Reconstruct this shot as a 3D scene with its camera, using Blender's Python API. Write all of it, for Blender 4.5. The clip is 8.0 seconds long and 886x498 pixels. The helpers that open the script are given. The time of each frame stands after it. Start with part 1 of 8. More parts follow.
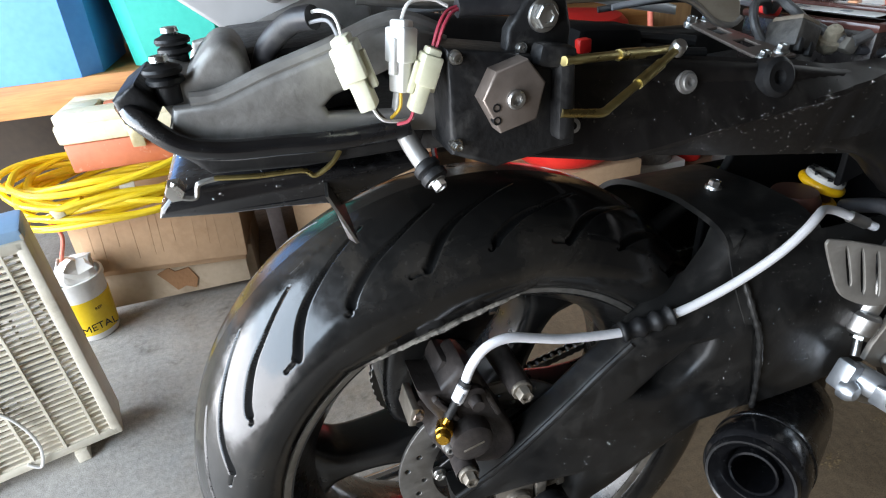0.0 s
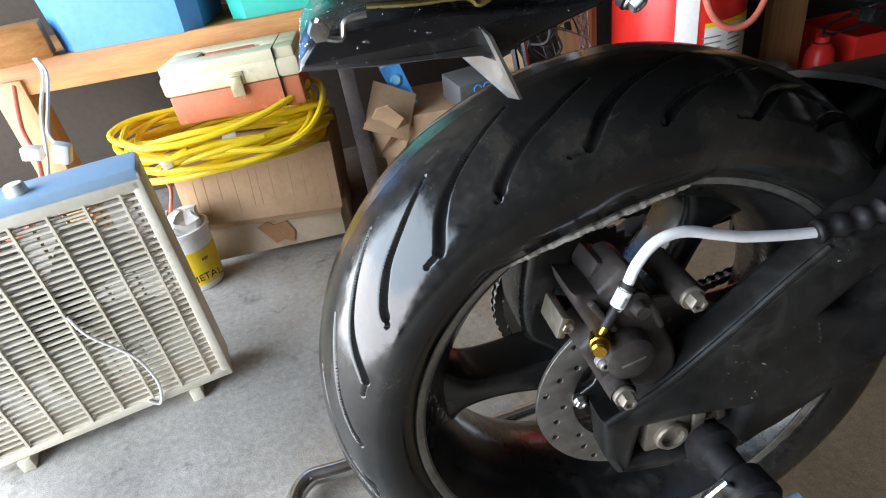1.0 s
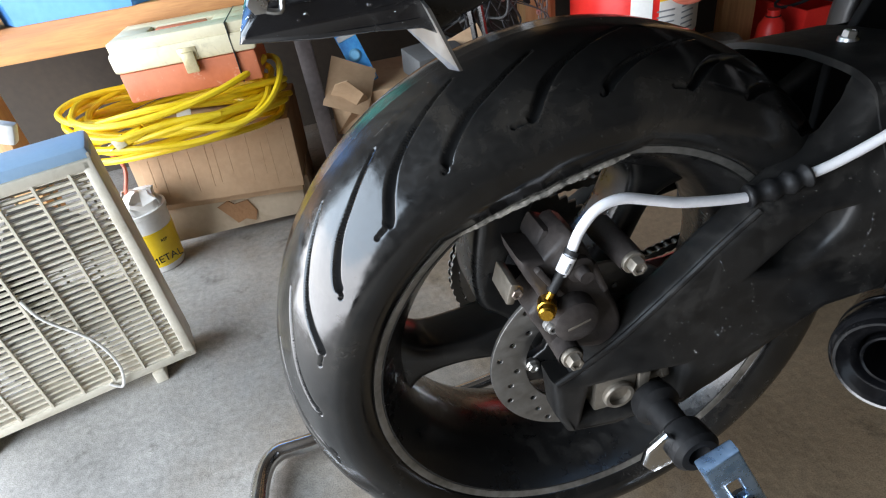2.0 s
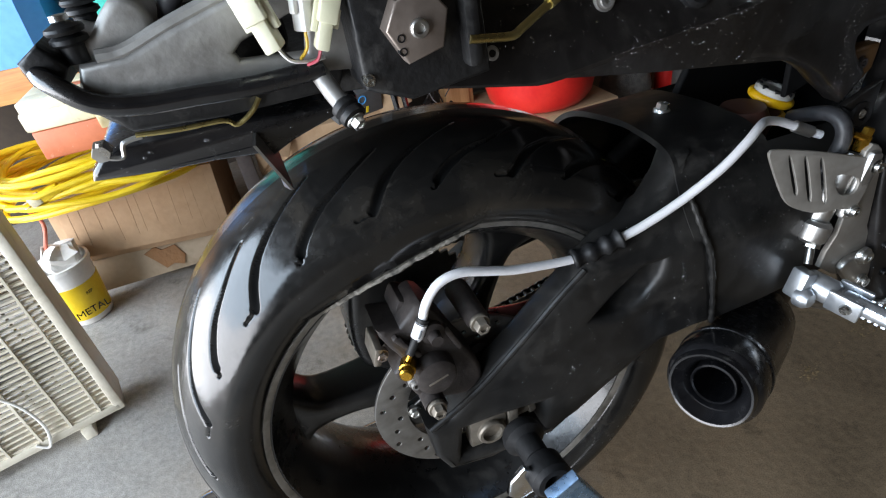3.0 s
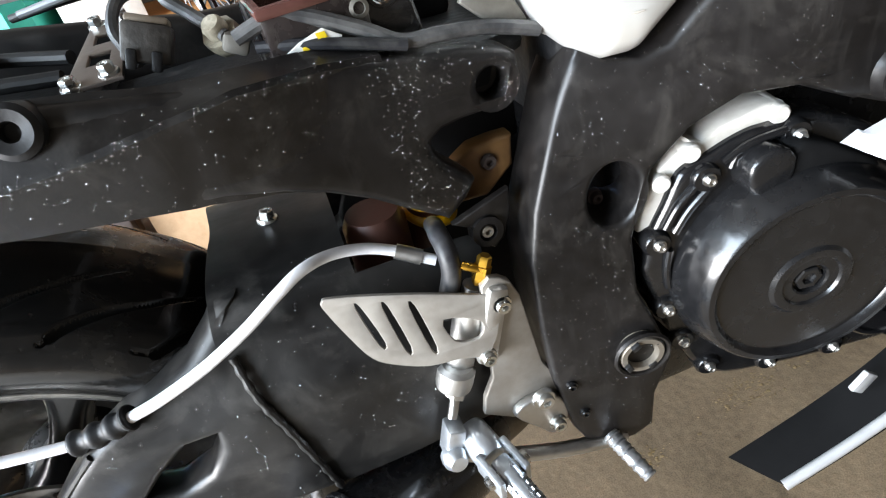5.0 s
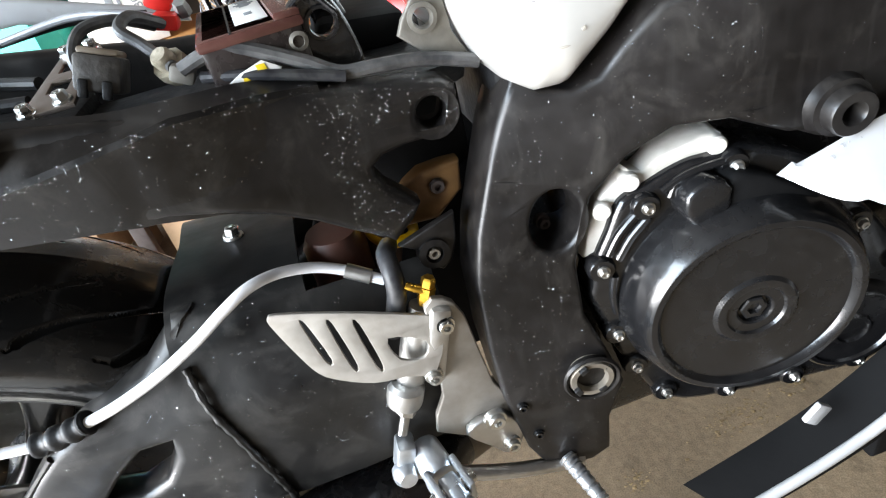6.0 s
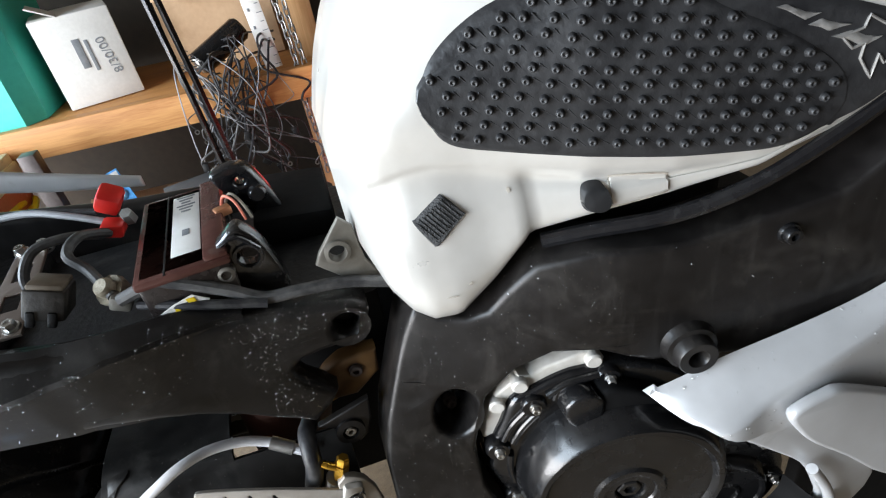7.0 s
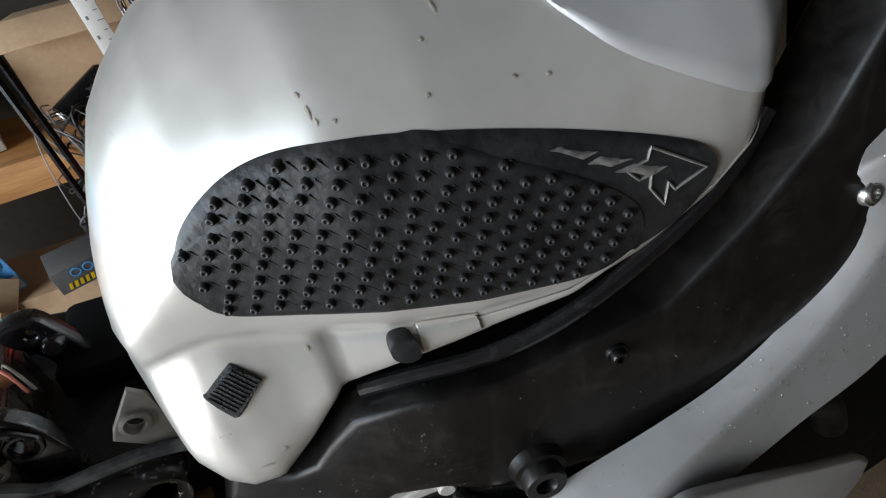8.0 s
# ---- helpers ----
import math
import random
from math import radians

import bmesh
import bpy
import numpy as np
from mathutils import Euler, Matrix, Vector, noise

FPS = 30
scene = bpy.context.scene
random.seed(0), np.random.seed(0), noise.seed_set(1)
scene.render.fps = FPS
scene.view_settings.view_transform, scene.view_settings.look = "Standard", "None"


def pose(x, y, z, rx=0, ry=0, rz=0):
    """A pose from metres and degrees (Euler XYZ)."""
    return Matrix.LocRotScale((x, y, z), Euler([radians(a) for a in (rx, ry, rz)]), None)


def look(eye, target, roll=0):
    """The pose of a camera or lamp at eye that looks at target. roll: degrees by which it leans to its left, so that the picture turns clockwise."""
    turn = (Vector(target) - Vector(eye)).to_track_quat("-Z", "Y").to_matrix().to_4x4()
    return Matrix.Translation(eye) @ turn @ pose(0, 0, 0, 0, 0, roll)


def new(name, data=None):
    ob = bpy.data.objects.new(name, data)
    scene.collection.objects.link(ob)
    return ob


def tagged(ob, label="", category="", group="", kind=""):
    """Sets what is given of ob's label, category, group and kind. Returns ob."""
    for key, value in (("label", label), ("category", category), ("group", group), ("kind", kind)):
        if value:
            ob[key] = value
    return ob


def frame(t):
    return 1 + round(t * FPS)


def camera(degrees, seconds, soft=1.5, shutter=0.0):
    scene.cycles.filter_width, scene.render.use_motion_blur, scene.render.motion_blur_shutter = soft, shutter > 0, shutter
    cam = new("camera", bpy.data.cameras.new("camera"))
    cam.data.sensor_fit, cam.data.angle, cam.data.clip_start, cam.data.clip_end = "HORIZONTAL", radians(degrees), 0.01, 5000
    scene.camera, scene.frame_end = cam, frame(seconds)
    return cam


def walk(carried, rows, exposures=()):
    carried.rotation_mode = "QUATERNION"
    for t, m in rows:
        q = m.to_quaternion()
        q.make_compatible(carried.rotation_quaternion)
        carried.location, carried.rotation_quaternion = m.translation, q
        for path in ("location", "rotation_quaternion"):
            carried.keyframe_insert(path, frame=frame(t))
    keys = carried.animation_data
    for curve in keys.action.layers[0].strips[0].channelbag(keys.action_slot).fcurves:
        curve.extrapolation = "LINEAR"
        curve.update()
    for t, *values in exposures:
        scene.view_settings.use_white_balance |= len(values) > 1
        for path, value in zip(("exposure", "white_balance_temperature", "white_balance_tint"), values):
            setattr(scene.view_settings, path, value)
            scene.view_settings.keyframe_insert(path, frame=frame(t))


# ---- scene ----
cam = camera(75.7, 8.0, 1.15)
PATH = [
    (0, (-0.154, -0.49, 0.958), (0.317, 1.165, -0.061), -5.0),
    (0.2, (-0.176, -0.487, 0.933), (0.240, 1.189, -0.076), -5.7),
    (0.5, (-0.203, -0.484, 0.894), (0.099, 1.195, -0.149), -8.0),
    (1, (-0.217, -0.456, 0.87), (-0.02, 1.229, -0.189), -10.1),
    (1.2, (-0.217, -0.442, 0.86), (-0.044, 1.234, -0.217), -10.1),
    (2.3, (-0.191, -0.494, 0.885), (0.16, 1.105, -0.264), -9.2),
    (2.5, (-0.177, -0.512, 0.901), (0.218, 1.084, -0.238), -9.1),
    (2.7, (-0.159, -0.529, 0.919), (0.267, 1.073, -0.200), -9.6),
    (3, (-0.117, -0.523, 0.943), (0.318, 1.065, -0.193), -10.4),
    (3.5, (-0.02, -0.456, 0.946), (0.4, 1.101, -0.237), -13.0),
    (3.8, (0.026, -0.432, 0.969), (0.443, 1.138, -0.198), -13.2),
    (4, (0.068, -0.434, 0.971), (0.462, 1.134, -0.207), -13.3),
    (4.3, (0.168, -0.449, 0.945), (0.556, 1.126, -0.224), -13.1),
    (4.5, (0.25, -0.458, 0.923), (0.607, 1.122, -0.251), -13.8),
    (4.7, (0.33, -0.474, 0.914), (0.655, 1.111, -0.262), -14.2),
    (5.8, (0.408, -0.497, 0.898), (0.634, 1.144, -0.220), -15.0),
    (6, (0.432, -0.511, 0.907), (0.65, 1.136, -0.205), -14.8),
    (6.2, (0.455, -0.526, 0.933), (0.690, 1.116, -0.184), -14.2),
    (6.5, (0.489, -0.539, 0.977), (0.741, 1.112, -0.123), -13.0),
    (6.8, (0.515, -0.521, 1.029), (0.782, 1.123, -0.077), -11.6),
    (7, (0.526, -0.496, 1.056), (0.819, 1.146, -0.047), -11.3),
    (7.5, (0.597, -0.458, 1.092), (0.976, 1.132, -0.061), -13.0),
    (7.7, (0.629, -0.446, 1.098), (1.044, 1.127, -0.066), -13.5),
    (8, (0.657, -0.443, 1.1), (1.122, 1.118, -0.06), -14.3),
]
walk(cam, [(t, look(*row)) for t, *row in PATH], [(0, -0.35, 7150, 10), (0.5, -0.4, 7150, 10), (1.2, -0.45, 7150, 10), (2.5, -0.5, 7150, 10), (3, -0.5, 7150, 10), (3.5, -0.45, 7150, 10), (4, 0.1, 7130, 10), (4.5, 0.9, 7330, 10), (6, 1.22, 7430, 10), (6.5, 0.98, 7430, 10), (7, 0.3, 7430, 10), (7.5, -0.35, 7430, 10), (8, -0.8, 7480, 10)])

# ---- light ----
world = bpy.data.worlds.new("sky")
scene.world = world
world.use_nodes = True
wn = world.node_tree.nodes
sky = wn.new("ShaderNodeTexSky")
sky.sky_type, sky.sun_disc = "NISHITA", False
sky.sun_elevation, sky.sun_rotation = radians(30), radians(-30)
wn["Background"].inputs["Strength"].default_value = 0.12
world.node_tree.links.new(sky.outputs["Color"], wn["Background"].inputs["Color"])
sun = new("sun", bpy.data.lights.new("sun", "SUN"))
sun.data.energy, sun.data.angle, sun.data.color = 5.0, radians(0.5), (1.0, 0.95, 0.88)
sun.matrix_world = look((-4.33, 7.5, 5.0), (0, 0, 0))
for low, high, watts, tint in ((0.06, 1.12, 235.0, (0.79, 0.86, 1.0)), (1.12, 2.42, 245.0, (0.60, 0.77, 1.0))):
    lamp = new("door_light", bpy.data.lights.new("door_light", "AREA"))
    lamp.data.shape, lamp.data.size, lamp.data.size_y = "RECTANGLE", 3.5, high - low
    lamp.data.energy, lamp.data.color = watts, tint
    lamp.matrix_world = look((-2.19, -0.3, (low + high) / 2), (0.0, -0.3, (low + high) / 2))


# ---- materials ----
def surf(name, a, b, rough=0.5, metal=0.0, scale=6.0, fine=90.0, bump=0.15, spread=0.12, coat=0.0, spec=0.5, depth=0.002, mix=0.5):
    """Two base colours blended by coarse and fine noise, with gloss that varies and a fine relief."""
    m = bpy.data.materials.new(name)
    m.use_nodes = True
    nt = m.node_tree
    n, link = nt.nodes, nt.links.new
    bs = n["Principled BSDF"]
    tc = n.new("ShaderNodeTexCoord")
    n1, n2 = n.new("ShaderNodeTexNoise"), n.new("ShaderNodeTexNoise")
    n1.inputs["Scale"].default_value, n1.inputs["Detail"].default_value = scale, 5
    n2.inputs["Scale"].default_value, n2.inputs["Detail"].default_value = fine, 3
    for q in (n1, n2):
        link(tc.outputs["Object"], q.inputs["Vector"])
    add = n.new("ShaderNodeMix")
    add.data_type = "FLOAT"
    add.inputs["Factor"].default_value = 0.35
    link(n1.outputs["Fac"], add.inputs[2])
    link(n2.outputs["Fac"], add.inputs[3])
    ramp = n.new("ShaderNodeValToRGB")
    ramp.color_ramp.elements[0].position, ramp.color_ramp.elements[1].position = mix - 0.16, mix + 0.16
    ramp.color_ramp.elements[0].color, ramp.color_ramp.elements[1].color = (*a, 1), (*b, 1)
    link(add.outputs[0], ramp.inputs["Fac"])
    link(ramp.outputs["Color"], bs.inputs["Base Color"])
    mr = n.new("ShaderNodeMapRange")
    mr.inputs["From Min"].default_value, mr.inputs["From Max"].default_value = 0.3, 0.7
    mr.inputs["To Min"].default_value, mr.inputs["To Max"].default_value = max(0.02, rough - spread), min(1.0, rough + spread)
    link(add.outputs[0], mr.inputs["Value"])
    link(mr.outputs["Result"], bs.inputs["Roughness"])
    bs.inputs["Metallic"].default_value = metal
    bs.inputs["Specular IOR Level"].default_value = spec
    bs.inputs["Coat Weight"].default_value = coat
    bs.inputs["Coat Roughness"].default_value = 0.12
    bp = n.new("ShaderNodeBump")
    bp.inputs["Strength"].default_value, bp.inputs["Distance"].default_value = bump, depth
    link(n2.outputs["Fac"], bp.inputs["Height"])
    link(bp.outputs["Normal"], bs.inputs["Normal"])
    return m


def grime(m, colour, scale=18.0, low=0.52, high=0.72, stretch=(1, 1, 1), most=0.8, dull=0.25):
    """Dust, smears and old runs over a material: lighter, duller patches with a ragged outline."""
    n, link = m.node_tree.nodes, m.node_tree.links.new
    bs = n["Principled BSDF"]
    tc = next(q for q in n if q.type == "TEX_COORD")
    mp = n.new("ShaderNodeMapping")
    mp.inputs["Scale"].default_value = stretch
    mp.inputs["Location"].default_value = (scale * 0.37, scale * 0.11, scale * 0.23)
    link(tc.outputs["Object"], mp.inputs["Vector"])
    nz = n.new("ShaderNodeTexNoise")
    nz.inputs["Scale"].default_value, nz.inputs["Detail"].default_value, nz.inputs["Roughness"].default_value, nz.inputs["Distortion"].default_value = scale, 9, 0.68, 0.5
    link(mp.outputs["Vector"], nz.inputs["Vector"])
    mr = n.new("ShaderNodeMapRange")
    for key, v in (("From Min", low), ("From Max", high), ("To Min", 0.0), ("To Max", most)):
        mr.inputs[key].default_value = v
    link(nz.outputs["Fac"], mr.inputs["Value"])
    mx = n.new("ShaderNodeMix")
    mx.data_type = "RGBA"
    link(mr.outputs["Result"], mx.inputs["Factor"])
    link(bs.inputs["Base Color"].links[0].from_socket, mx.inputs[6])
    mx.inputs[7].default_value = (*colour, 1)
    link(mx.outputs[2], bs.inputs["Base Color"])
    ad = n.new("ShaderNodeMath")
    ad.operation = "MULTIPLY_ADD"
    link(mr.outputs["Result"], ad.inputs[0])
    ad.inputs[1].default_value = dull
    link(bs.inputs["Roughness"].links[0].from_socket, ad.inputs[2])
    link(ad.outputs[0], bs.inputs["Roughness"])
    return m


def wood(name, a, b, axis_scale=(0.6, 14, 14)):
    m = surf(name, a, b, 0.6, bump=0.25, fine=60)
    n, link = m.node_tree.nodes, m.node_tree.links.new
    tc = next(q for q in n if q.type == "TEX_COORD")
    mp = n.new("ShaderNodeMapping")
    mp.inputs["Scale"].default_value = axis_scale
    link(tc.outputs["Object"], mp.inputs["Vector"])
    for q in n:
        if q.type == "TEX_NOISE":
            link(mp.outputs["Vector"], q.inputs["Vector"])
            q.inputs["Scale"].default_value = 3 if q.inputs["Scale"].default_value < 50 else 16
            q.inputs["Distortion"].default_value = 0.6
    return m


def stained_concrete():
    """Grey concrete with fine sand, worn patches and a brown stain under the engine, which also paints in shade there.
    """
    m = surf("concrete", (0.20, 0.195, 0.185), (0.46, 0.445, 0.42), 0.72, scale=3.0, fine=70, bump=0.35, depth=0.003, mix=0.47)
    n, link = m.node_tree.nodes, m.node_tree.links.new
    bs = n["Principled BSDF"]
    base = next(q for q in n if q.type == "VALTORGB")
    tc = next(q for q in n if q.type == "TEX_COORD")
    sep = n.new("ShaderNodeSeparateXYZ")
    link(tc.outputs["Object"], sep.inputs["Vector"])
    wob = n.new("ShaderNodeTexNoise")
    wob.inputs["Scale"].default_value, wob.inputs["Detail"].default_value, wob.inputs["Roughness"].default_value = 2.6, 9, 0.65
    link(tc.outputs["Object"], wob.inputs["Vector"])
    ma = n.new("ShaderNodeMath")
    ma.operation = "MULTIPLY_ADD"
    link(wob.outputs["Fac"], ma.inputs[0])
    ma.inputs[1].default_value = 1.6
    link(sep.outputs["X"], ma.inputs[2])
    # brown stain that grows with x and doubles as painted shade on the floor
    ramp = n.new("ShaderNodeValToRGB")
    e = ramp.color_ramp.elements
    e[0].position, e[1].position = 0.52, 0.95
    e[0].color, e[1].color = (1, 1, 1, 1), (0.58, 0.43, 0.28, 1)
    off = n.new("ShaderNodeMath")
    off.operation = "MULTIPLY_ADD"
    link(ma.outputs[0], off.inputs[0])
    off.inputs[1].default_value, off.inputs[2].default_value = 0.5, 0.45
    link(off.outputs[0], ramp.inputs["Fac"])
    sand = n.new("ShaderNodeTexNoise")
    sand.inputs["Scale"].default_value, sand.inputs["Detail"].default_value = 420, 2
    link(tc.outputs["Object"], sand.inputs["Vector"])
    spots = n.new("ShaderNodeTexNoise")
    spots.inputs["Scale"].default_value, spots.inputs["Detail"].default_value, spots.inputs["Roughness"].default_value = 9, 8, 0.75
    link(tc.outputs["Object"], spots.inputs["Vector"])
    sr, pr = n.new("ShaderNodeValToRGB"), n.new("ShaderNodeValToRGB")
    for r, lo, hi, dark in ((sr, 0.30, 0.60, 0.60), (pr, 0.33, 0.44, 0.55)):
        r.color_ramp.elements[0].position, r.color_ramp.elements[1].position = lo, hi
        r.color_ramp.elements[0].color, r.color_ramp.elements[1].color = (dark, dark, dark * 0.97, 1), (1, 1, 1, 1)
    link(sand.outputs["Fac"], sr.inputs["Fac"])
    link(spots.outputs["Fac"], pr.inputs["Fac"])
    last = base.outputs["Color"]
    for src in (ramp, sr, pr):
        mx = n.new("ShaderNodeMix")
        mx.data_type, mx.blend_type = "RGBA", "MULTIPLY"
        mx.inputs["Factor"].default_value = 1.0
        link(last, mx.inputs[6])
        link(src.outputs["Color"], mx.inputs[7])
        last = mx.outputs[2]
    link(last, bs.inputs["Base Color"])
    return m


M = {
    "rubber": surf("tyre_rubber", (0.006, 0.006, 0.006), (0.016, 0.0152, 0.0142), 0.17, scale=13, fine=130, bump=0.06, spread=0.14),
    "groove": surf("shade_dark_groove_rubber", (0.003, 0.003, 0.003), (0.007, 0.007, 0.007), 0.75, scale=20, fine=160, spec=0.2),
    "bead": surf("scuffed_bead", (0.04, 0.038, 0.034), (0.42, 0.39, 0.34), 0.7, scale=70, fine=240, bump=0.8, mix=0.50),
    "blackrub": surf("black_rubber", (0.007, 0.007, 0.0075), (0.016, 0.016, 0.0165), 0.5, scale=20, fine=150, spec=0.30),
    "frame": surf("satin_black_frame", (0.0035, 0.0031, 0.0030), (0.0115, 0.0100, 0.0095), 0.40, scale=7, fine=70, coat=0.08, bump=0.1, spec=0.30),
    "arm": surf("dusty_black_swingarm", (0.006, 0.006, 0.0062), (0.019, 0.0182, 0.0172), 0.42, scale=8, fine=55, coat=0.06, spread=0.16, spec=0.28),
    "wheel": surf("black_wheel_paint", (0.006, 0.006, 0.0063), (0.014, 0.0135, 0.013), 0.3, scale=10, fine=90, coat=0.3, spec=0.40),
    "plastic": surf("black_plastic", (0.006, 0.006, 0.0065), (0.015, 0.015, 0.0155), 0.45, scale=12, fine=180, bump=0.3, spec=0.35),
    "gloss": surf("gloss_black_plastic", (0.005, 0.005, 0.006), (0.011, 0.011, 0.012), 0.22, scale=12, fine=120, coat=0.4, bump=0.05),
    "engine": surf("black_engine_paint", (0.0045, 0.0045, 0.005), (0.010, 0.010, 0.0105), 0.24, scale=12, fine=90, coat=0.3, spec=0.36),
    "alu": surf("satin_aluminium", (0.42, 0.41, 0.39), (0.58, 0.57, 0.55), 0.42, 1.0, scale=14, fine=160, bump=0.08),
    "mattalu": surf("matt_beige_aluminium", (0.27, 0.245, 0.215), (0.36, 0.335, 0.30), 0.52, 0.6, scale=16, fine=160, bump=0.1),
    "darkcast": surf("dull_brown_grey_cast", (0.115, 0.105, 0.088), (0.20, 0.185, 0.16), 0.55, 0.3, scale=22, fine=140, bump=0.25),
    "collar": surf("orange_yellow_collar", (0.86, 0.44, 0.008), (0.93, 0.54, 0.015), 0.34, scale=20, fine=120),
    "whitealu": surf("chalky_cast_aluminium", (0.50, 0.47, 0.42), (0.68, 0.66, 0.62), 0.6, 0.2, scale=20, fine=120, bump=0.3),
    "greycast": surf("grey_cast_metal", (0.24, 0.23, 0.22), (0.36, 0.35, 0.33), 0.5, 0.6, scale=14, fine=120, bump=0.25),
    "rimlip": surf("worn_rim_lip", (0.15, 0.145, 0.13), (0.38, 0.36, 0.33), 0.45, 0.8, scale=25, fine=140),
    "steel": surf("zinc_steel", (0.50, 0.50, 0.48), (0.70, 0.70, 0.68), 0.3, 1.0, scale=30, fine=150, bump=0.08),
    "chrome": surf("chrome", (0.62, 0.63, 0.64), (0.75, 0.75, 0.75), 0.14, 1.0, scale=20, fine=90, bump=0.03, spread=0.06),
    "peg": surf("satin_plated_steel", (0.46, 0.49, 0.52), (0.62, 0.65, 0.68), 0.34, 0.85, scale=26, fine=140, bump=0.1, spread=0.10),
    "bluechrome": surf("blue_reflection_chrome", (0.22, 0.42, 0.72), (0.40, 0.58, 0.82), 0.28, 0.9, scale=30, fine=120, bump=0.1),
    "rustgrey": surf("brown_grey_steel", (0.16, 0.135, 0.105), (0.28, 0.25, 0.21), 0.5, 0.6, scale=30, fine=140, bump=0.3),
    "darksteel": surf("brown_painted_steel", (0.050, 0.038, 0.036), (0.105, 0.085, 0.080), 0.5, 0.3, scale=12, fine=90),
    "disc": surf("brake_disc_steel", (0.20, 0.19, 0.18), (0.34, 0.33, 0.31), 0.45, 0.9, scale=18, fine=110),
    "brown": surf("brown_anodised", (0.17, 0.135, 0.115), (0.26, 0.215, 0.185), 0.40, 0.6, scale=18, fine=120),
    "caliper": surf("dusty_brown_caliper", (0.022, 0.018, 0.017), (0.058, 0.048, 0.043), 0.5, scale=24, fine=150, bump=0.3, spec=0.35),
    "latch": surf("pale_brass_latch", (0.50, 0.42, 0.24), (0.64, 0.56, 0.36), 0.4, 0.4, scale=30, fine=120),
    "gold": surf("yellow_zinc", (0.42, 0.33, 0.13), (0.60, 0.50, 0.22), 0.33, 1.0, scale=25, fine=120),
    "brass": surf("gold_anodised", (0.52, 0.27, 0.03), (0.64, 0.37, 0.06), 0.28, 1.0, scale=30, fine=120, bump=0.03),
    "hose": surf("white_hose", (0.66, 0.65, 0.66), (0.78, 0.77, 0.78), 0.4, scale=20, fine=200, bump=0.05),
    "white": surf("white_plastic", (0.70, 0.69, 0.66), (0.80, 0.79, 0.76), 0.5, scale=10, fine=120),
    "connector": surf("aged_white_nylon", (0.62, 0.60, 0.42), (0.74, 0.72, 0.56), 0.4, scale=25, fine=120),
    "tank": surf("silver_white_paint", (0.63, 0.605, 0.56), (0.71, 0.685, 0.64), 0.32, 0.45, scale=5, fine=60, coat=0.5, bump=0.02, spread=0.06),
    "fairing": surf("silver_fairing_paint", (0.50, 0.505, 0.51), (0.58, 0.585, 0.59), 0.42, 0.45, scale=6, fine=60, coat=0.15, bump=0.02),
    "scuff": surf("brown_scuff_and_shade_line", (0.26, 0.22, 0.18), (0.48, 0.44, 0.38), 0.6, scale=80, fine=300),
    "pad": surf("black_grip_rubber", (0.012, 0.012, 0.013), (0.030, 0.030, 0.031), 0.4, scale=30, fine=160, bump=0.3, spec=0.40),
    "velcro": surf("black_hook_tape", (0.02, 0.02, 0.02), (0.07, 0.07, 0.07), 0.9, scale=200, fine=600, bump=0.8),
    "concrete": stained_concrete(),
    "stain": surf("oil_stain", (0.20, 0.135, 0.075), (0.30, 0.23, 0.16), 0.6, scale=14, fine=90, bump=0.2),
    "resin": surf("amber_resin_spill", (0.10, 0.065, 0.03), (0.26, 0.18, 0.09), 0.4, scale=30, fine=120, bump=0.8),
    "card": surf("brown_cardboard", (0.40, 0.25, 0.14), (0.50, 0.33, 0.20), 0.85, scale=6, fine=70),
    "cardlow": surf("grey_brown_cardboard", (0.44, 0.34, 0.235), (0.54, 0.43, 0.31), 0.85, scale=6, fine=70),
    "wood": wood("pine_board", (0.36, 0.135, 0.035), (0.56, 0.27, 0.09)),
    "post": wood("pine_stud", (0.42, 0.22, 0.09), (0.60, 0.36, 0.17), (14, 14, 0.6)),
    # near-black for a few black parts and for sheets added to darken gaps
    "void": surf("dull_black_part_and_gap", (0.003, 0.003, 0.0032), (0.006, 0.006, 0.0062), 0.7, scale=9, fine=80, spec=0.10),
    "darkwood": wood("dark_stained_board", (0.06, 0.04, 0.03), (0.11, 0.075, 0.055)),
    "wall": surf("darkened_wallboard", (0.035, 0.027, 0.020), (0.07, 0.055, 0.042), 0.9, scale=3, fine=40),
    "wallpaint": surf("painted_wallboard", (0.50, 0.49, 0.46), (0.58, 0.57, 0.54), 0.9, scale=3, fine=60),
    "blue": surf("blue_bin_plastic", (0.07, 0.27, 0.68), (0.11, 0.35, 0.78), 0.42, scale=4, fine=60, bump=0.05),
    "teal": surf("teal_bin_plastic", (0.02, 0.42, 0.34), (0.04, 0.52, 0.42), 0.42, scale=4, fine=60, bump=0.05),
    "cream": surf("cream_plastic", (0.66, 0.58, 0.38), (0.76, 0.68, 0.48), 0.5, scale=8, fine=80),
    "orange": surf("faded_orange_plastic", (0.52, 0.14, 0.06), (0.62, 0.19, 0.09), 0.55, scale=8, fine=80),
    "yellow": surf("yellow_cord_jacket", (0.78, 0.52, 0.01), (0.86, 0.62, 0.03), 0.42, scale=20, fine=120, bump=0.05),
    "yellowpaint": surf("yellow_plastic", (0.75, 0.50, 0.01), (0.85, 0.60, 0.03), 0.4, scale=20, fine=120),
    "fan": surf("almond_fan_plastic", (0.63, 0.58, 0.47), (0.73, 0.68, 0.57), 0.5, scale=8, fine=90),
    "fandark": surf("shade_dark_fan_plastic", (0.16, 0.13, 0.09), (0.30, 0.26, 0.19), 0.7, scale=20, fine=90),
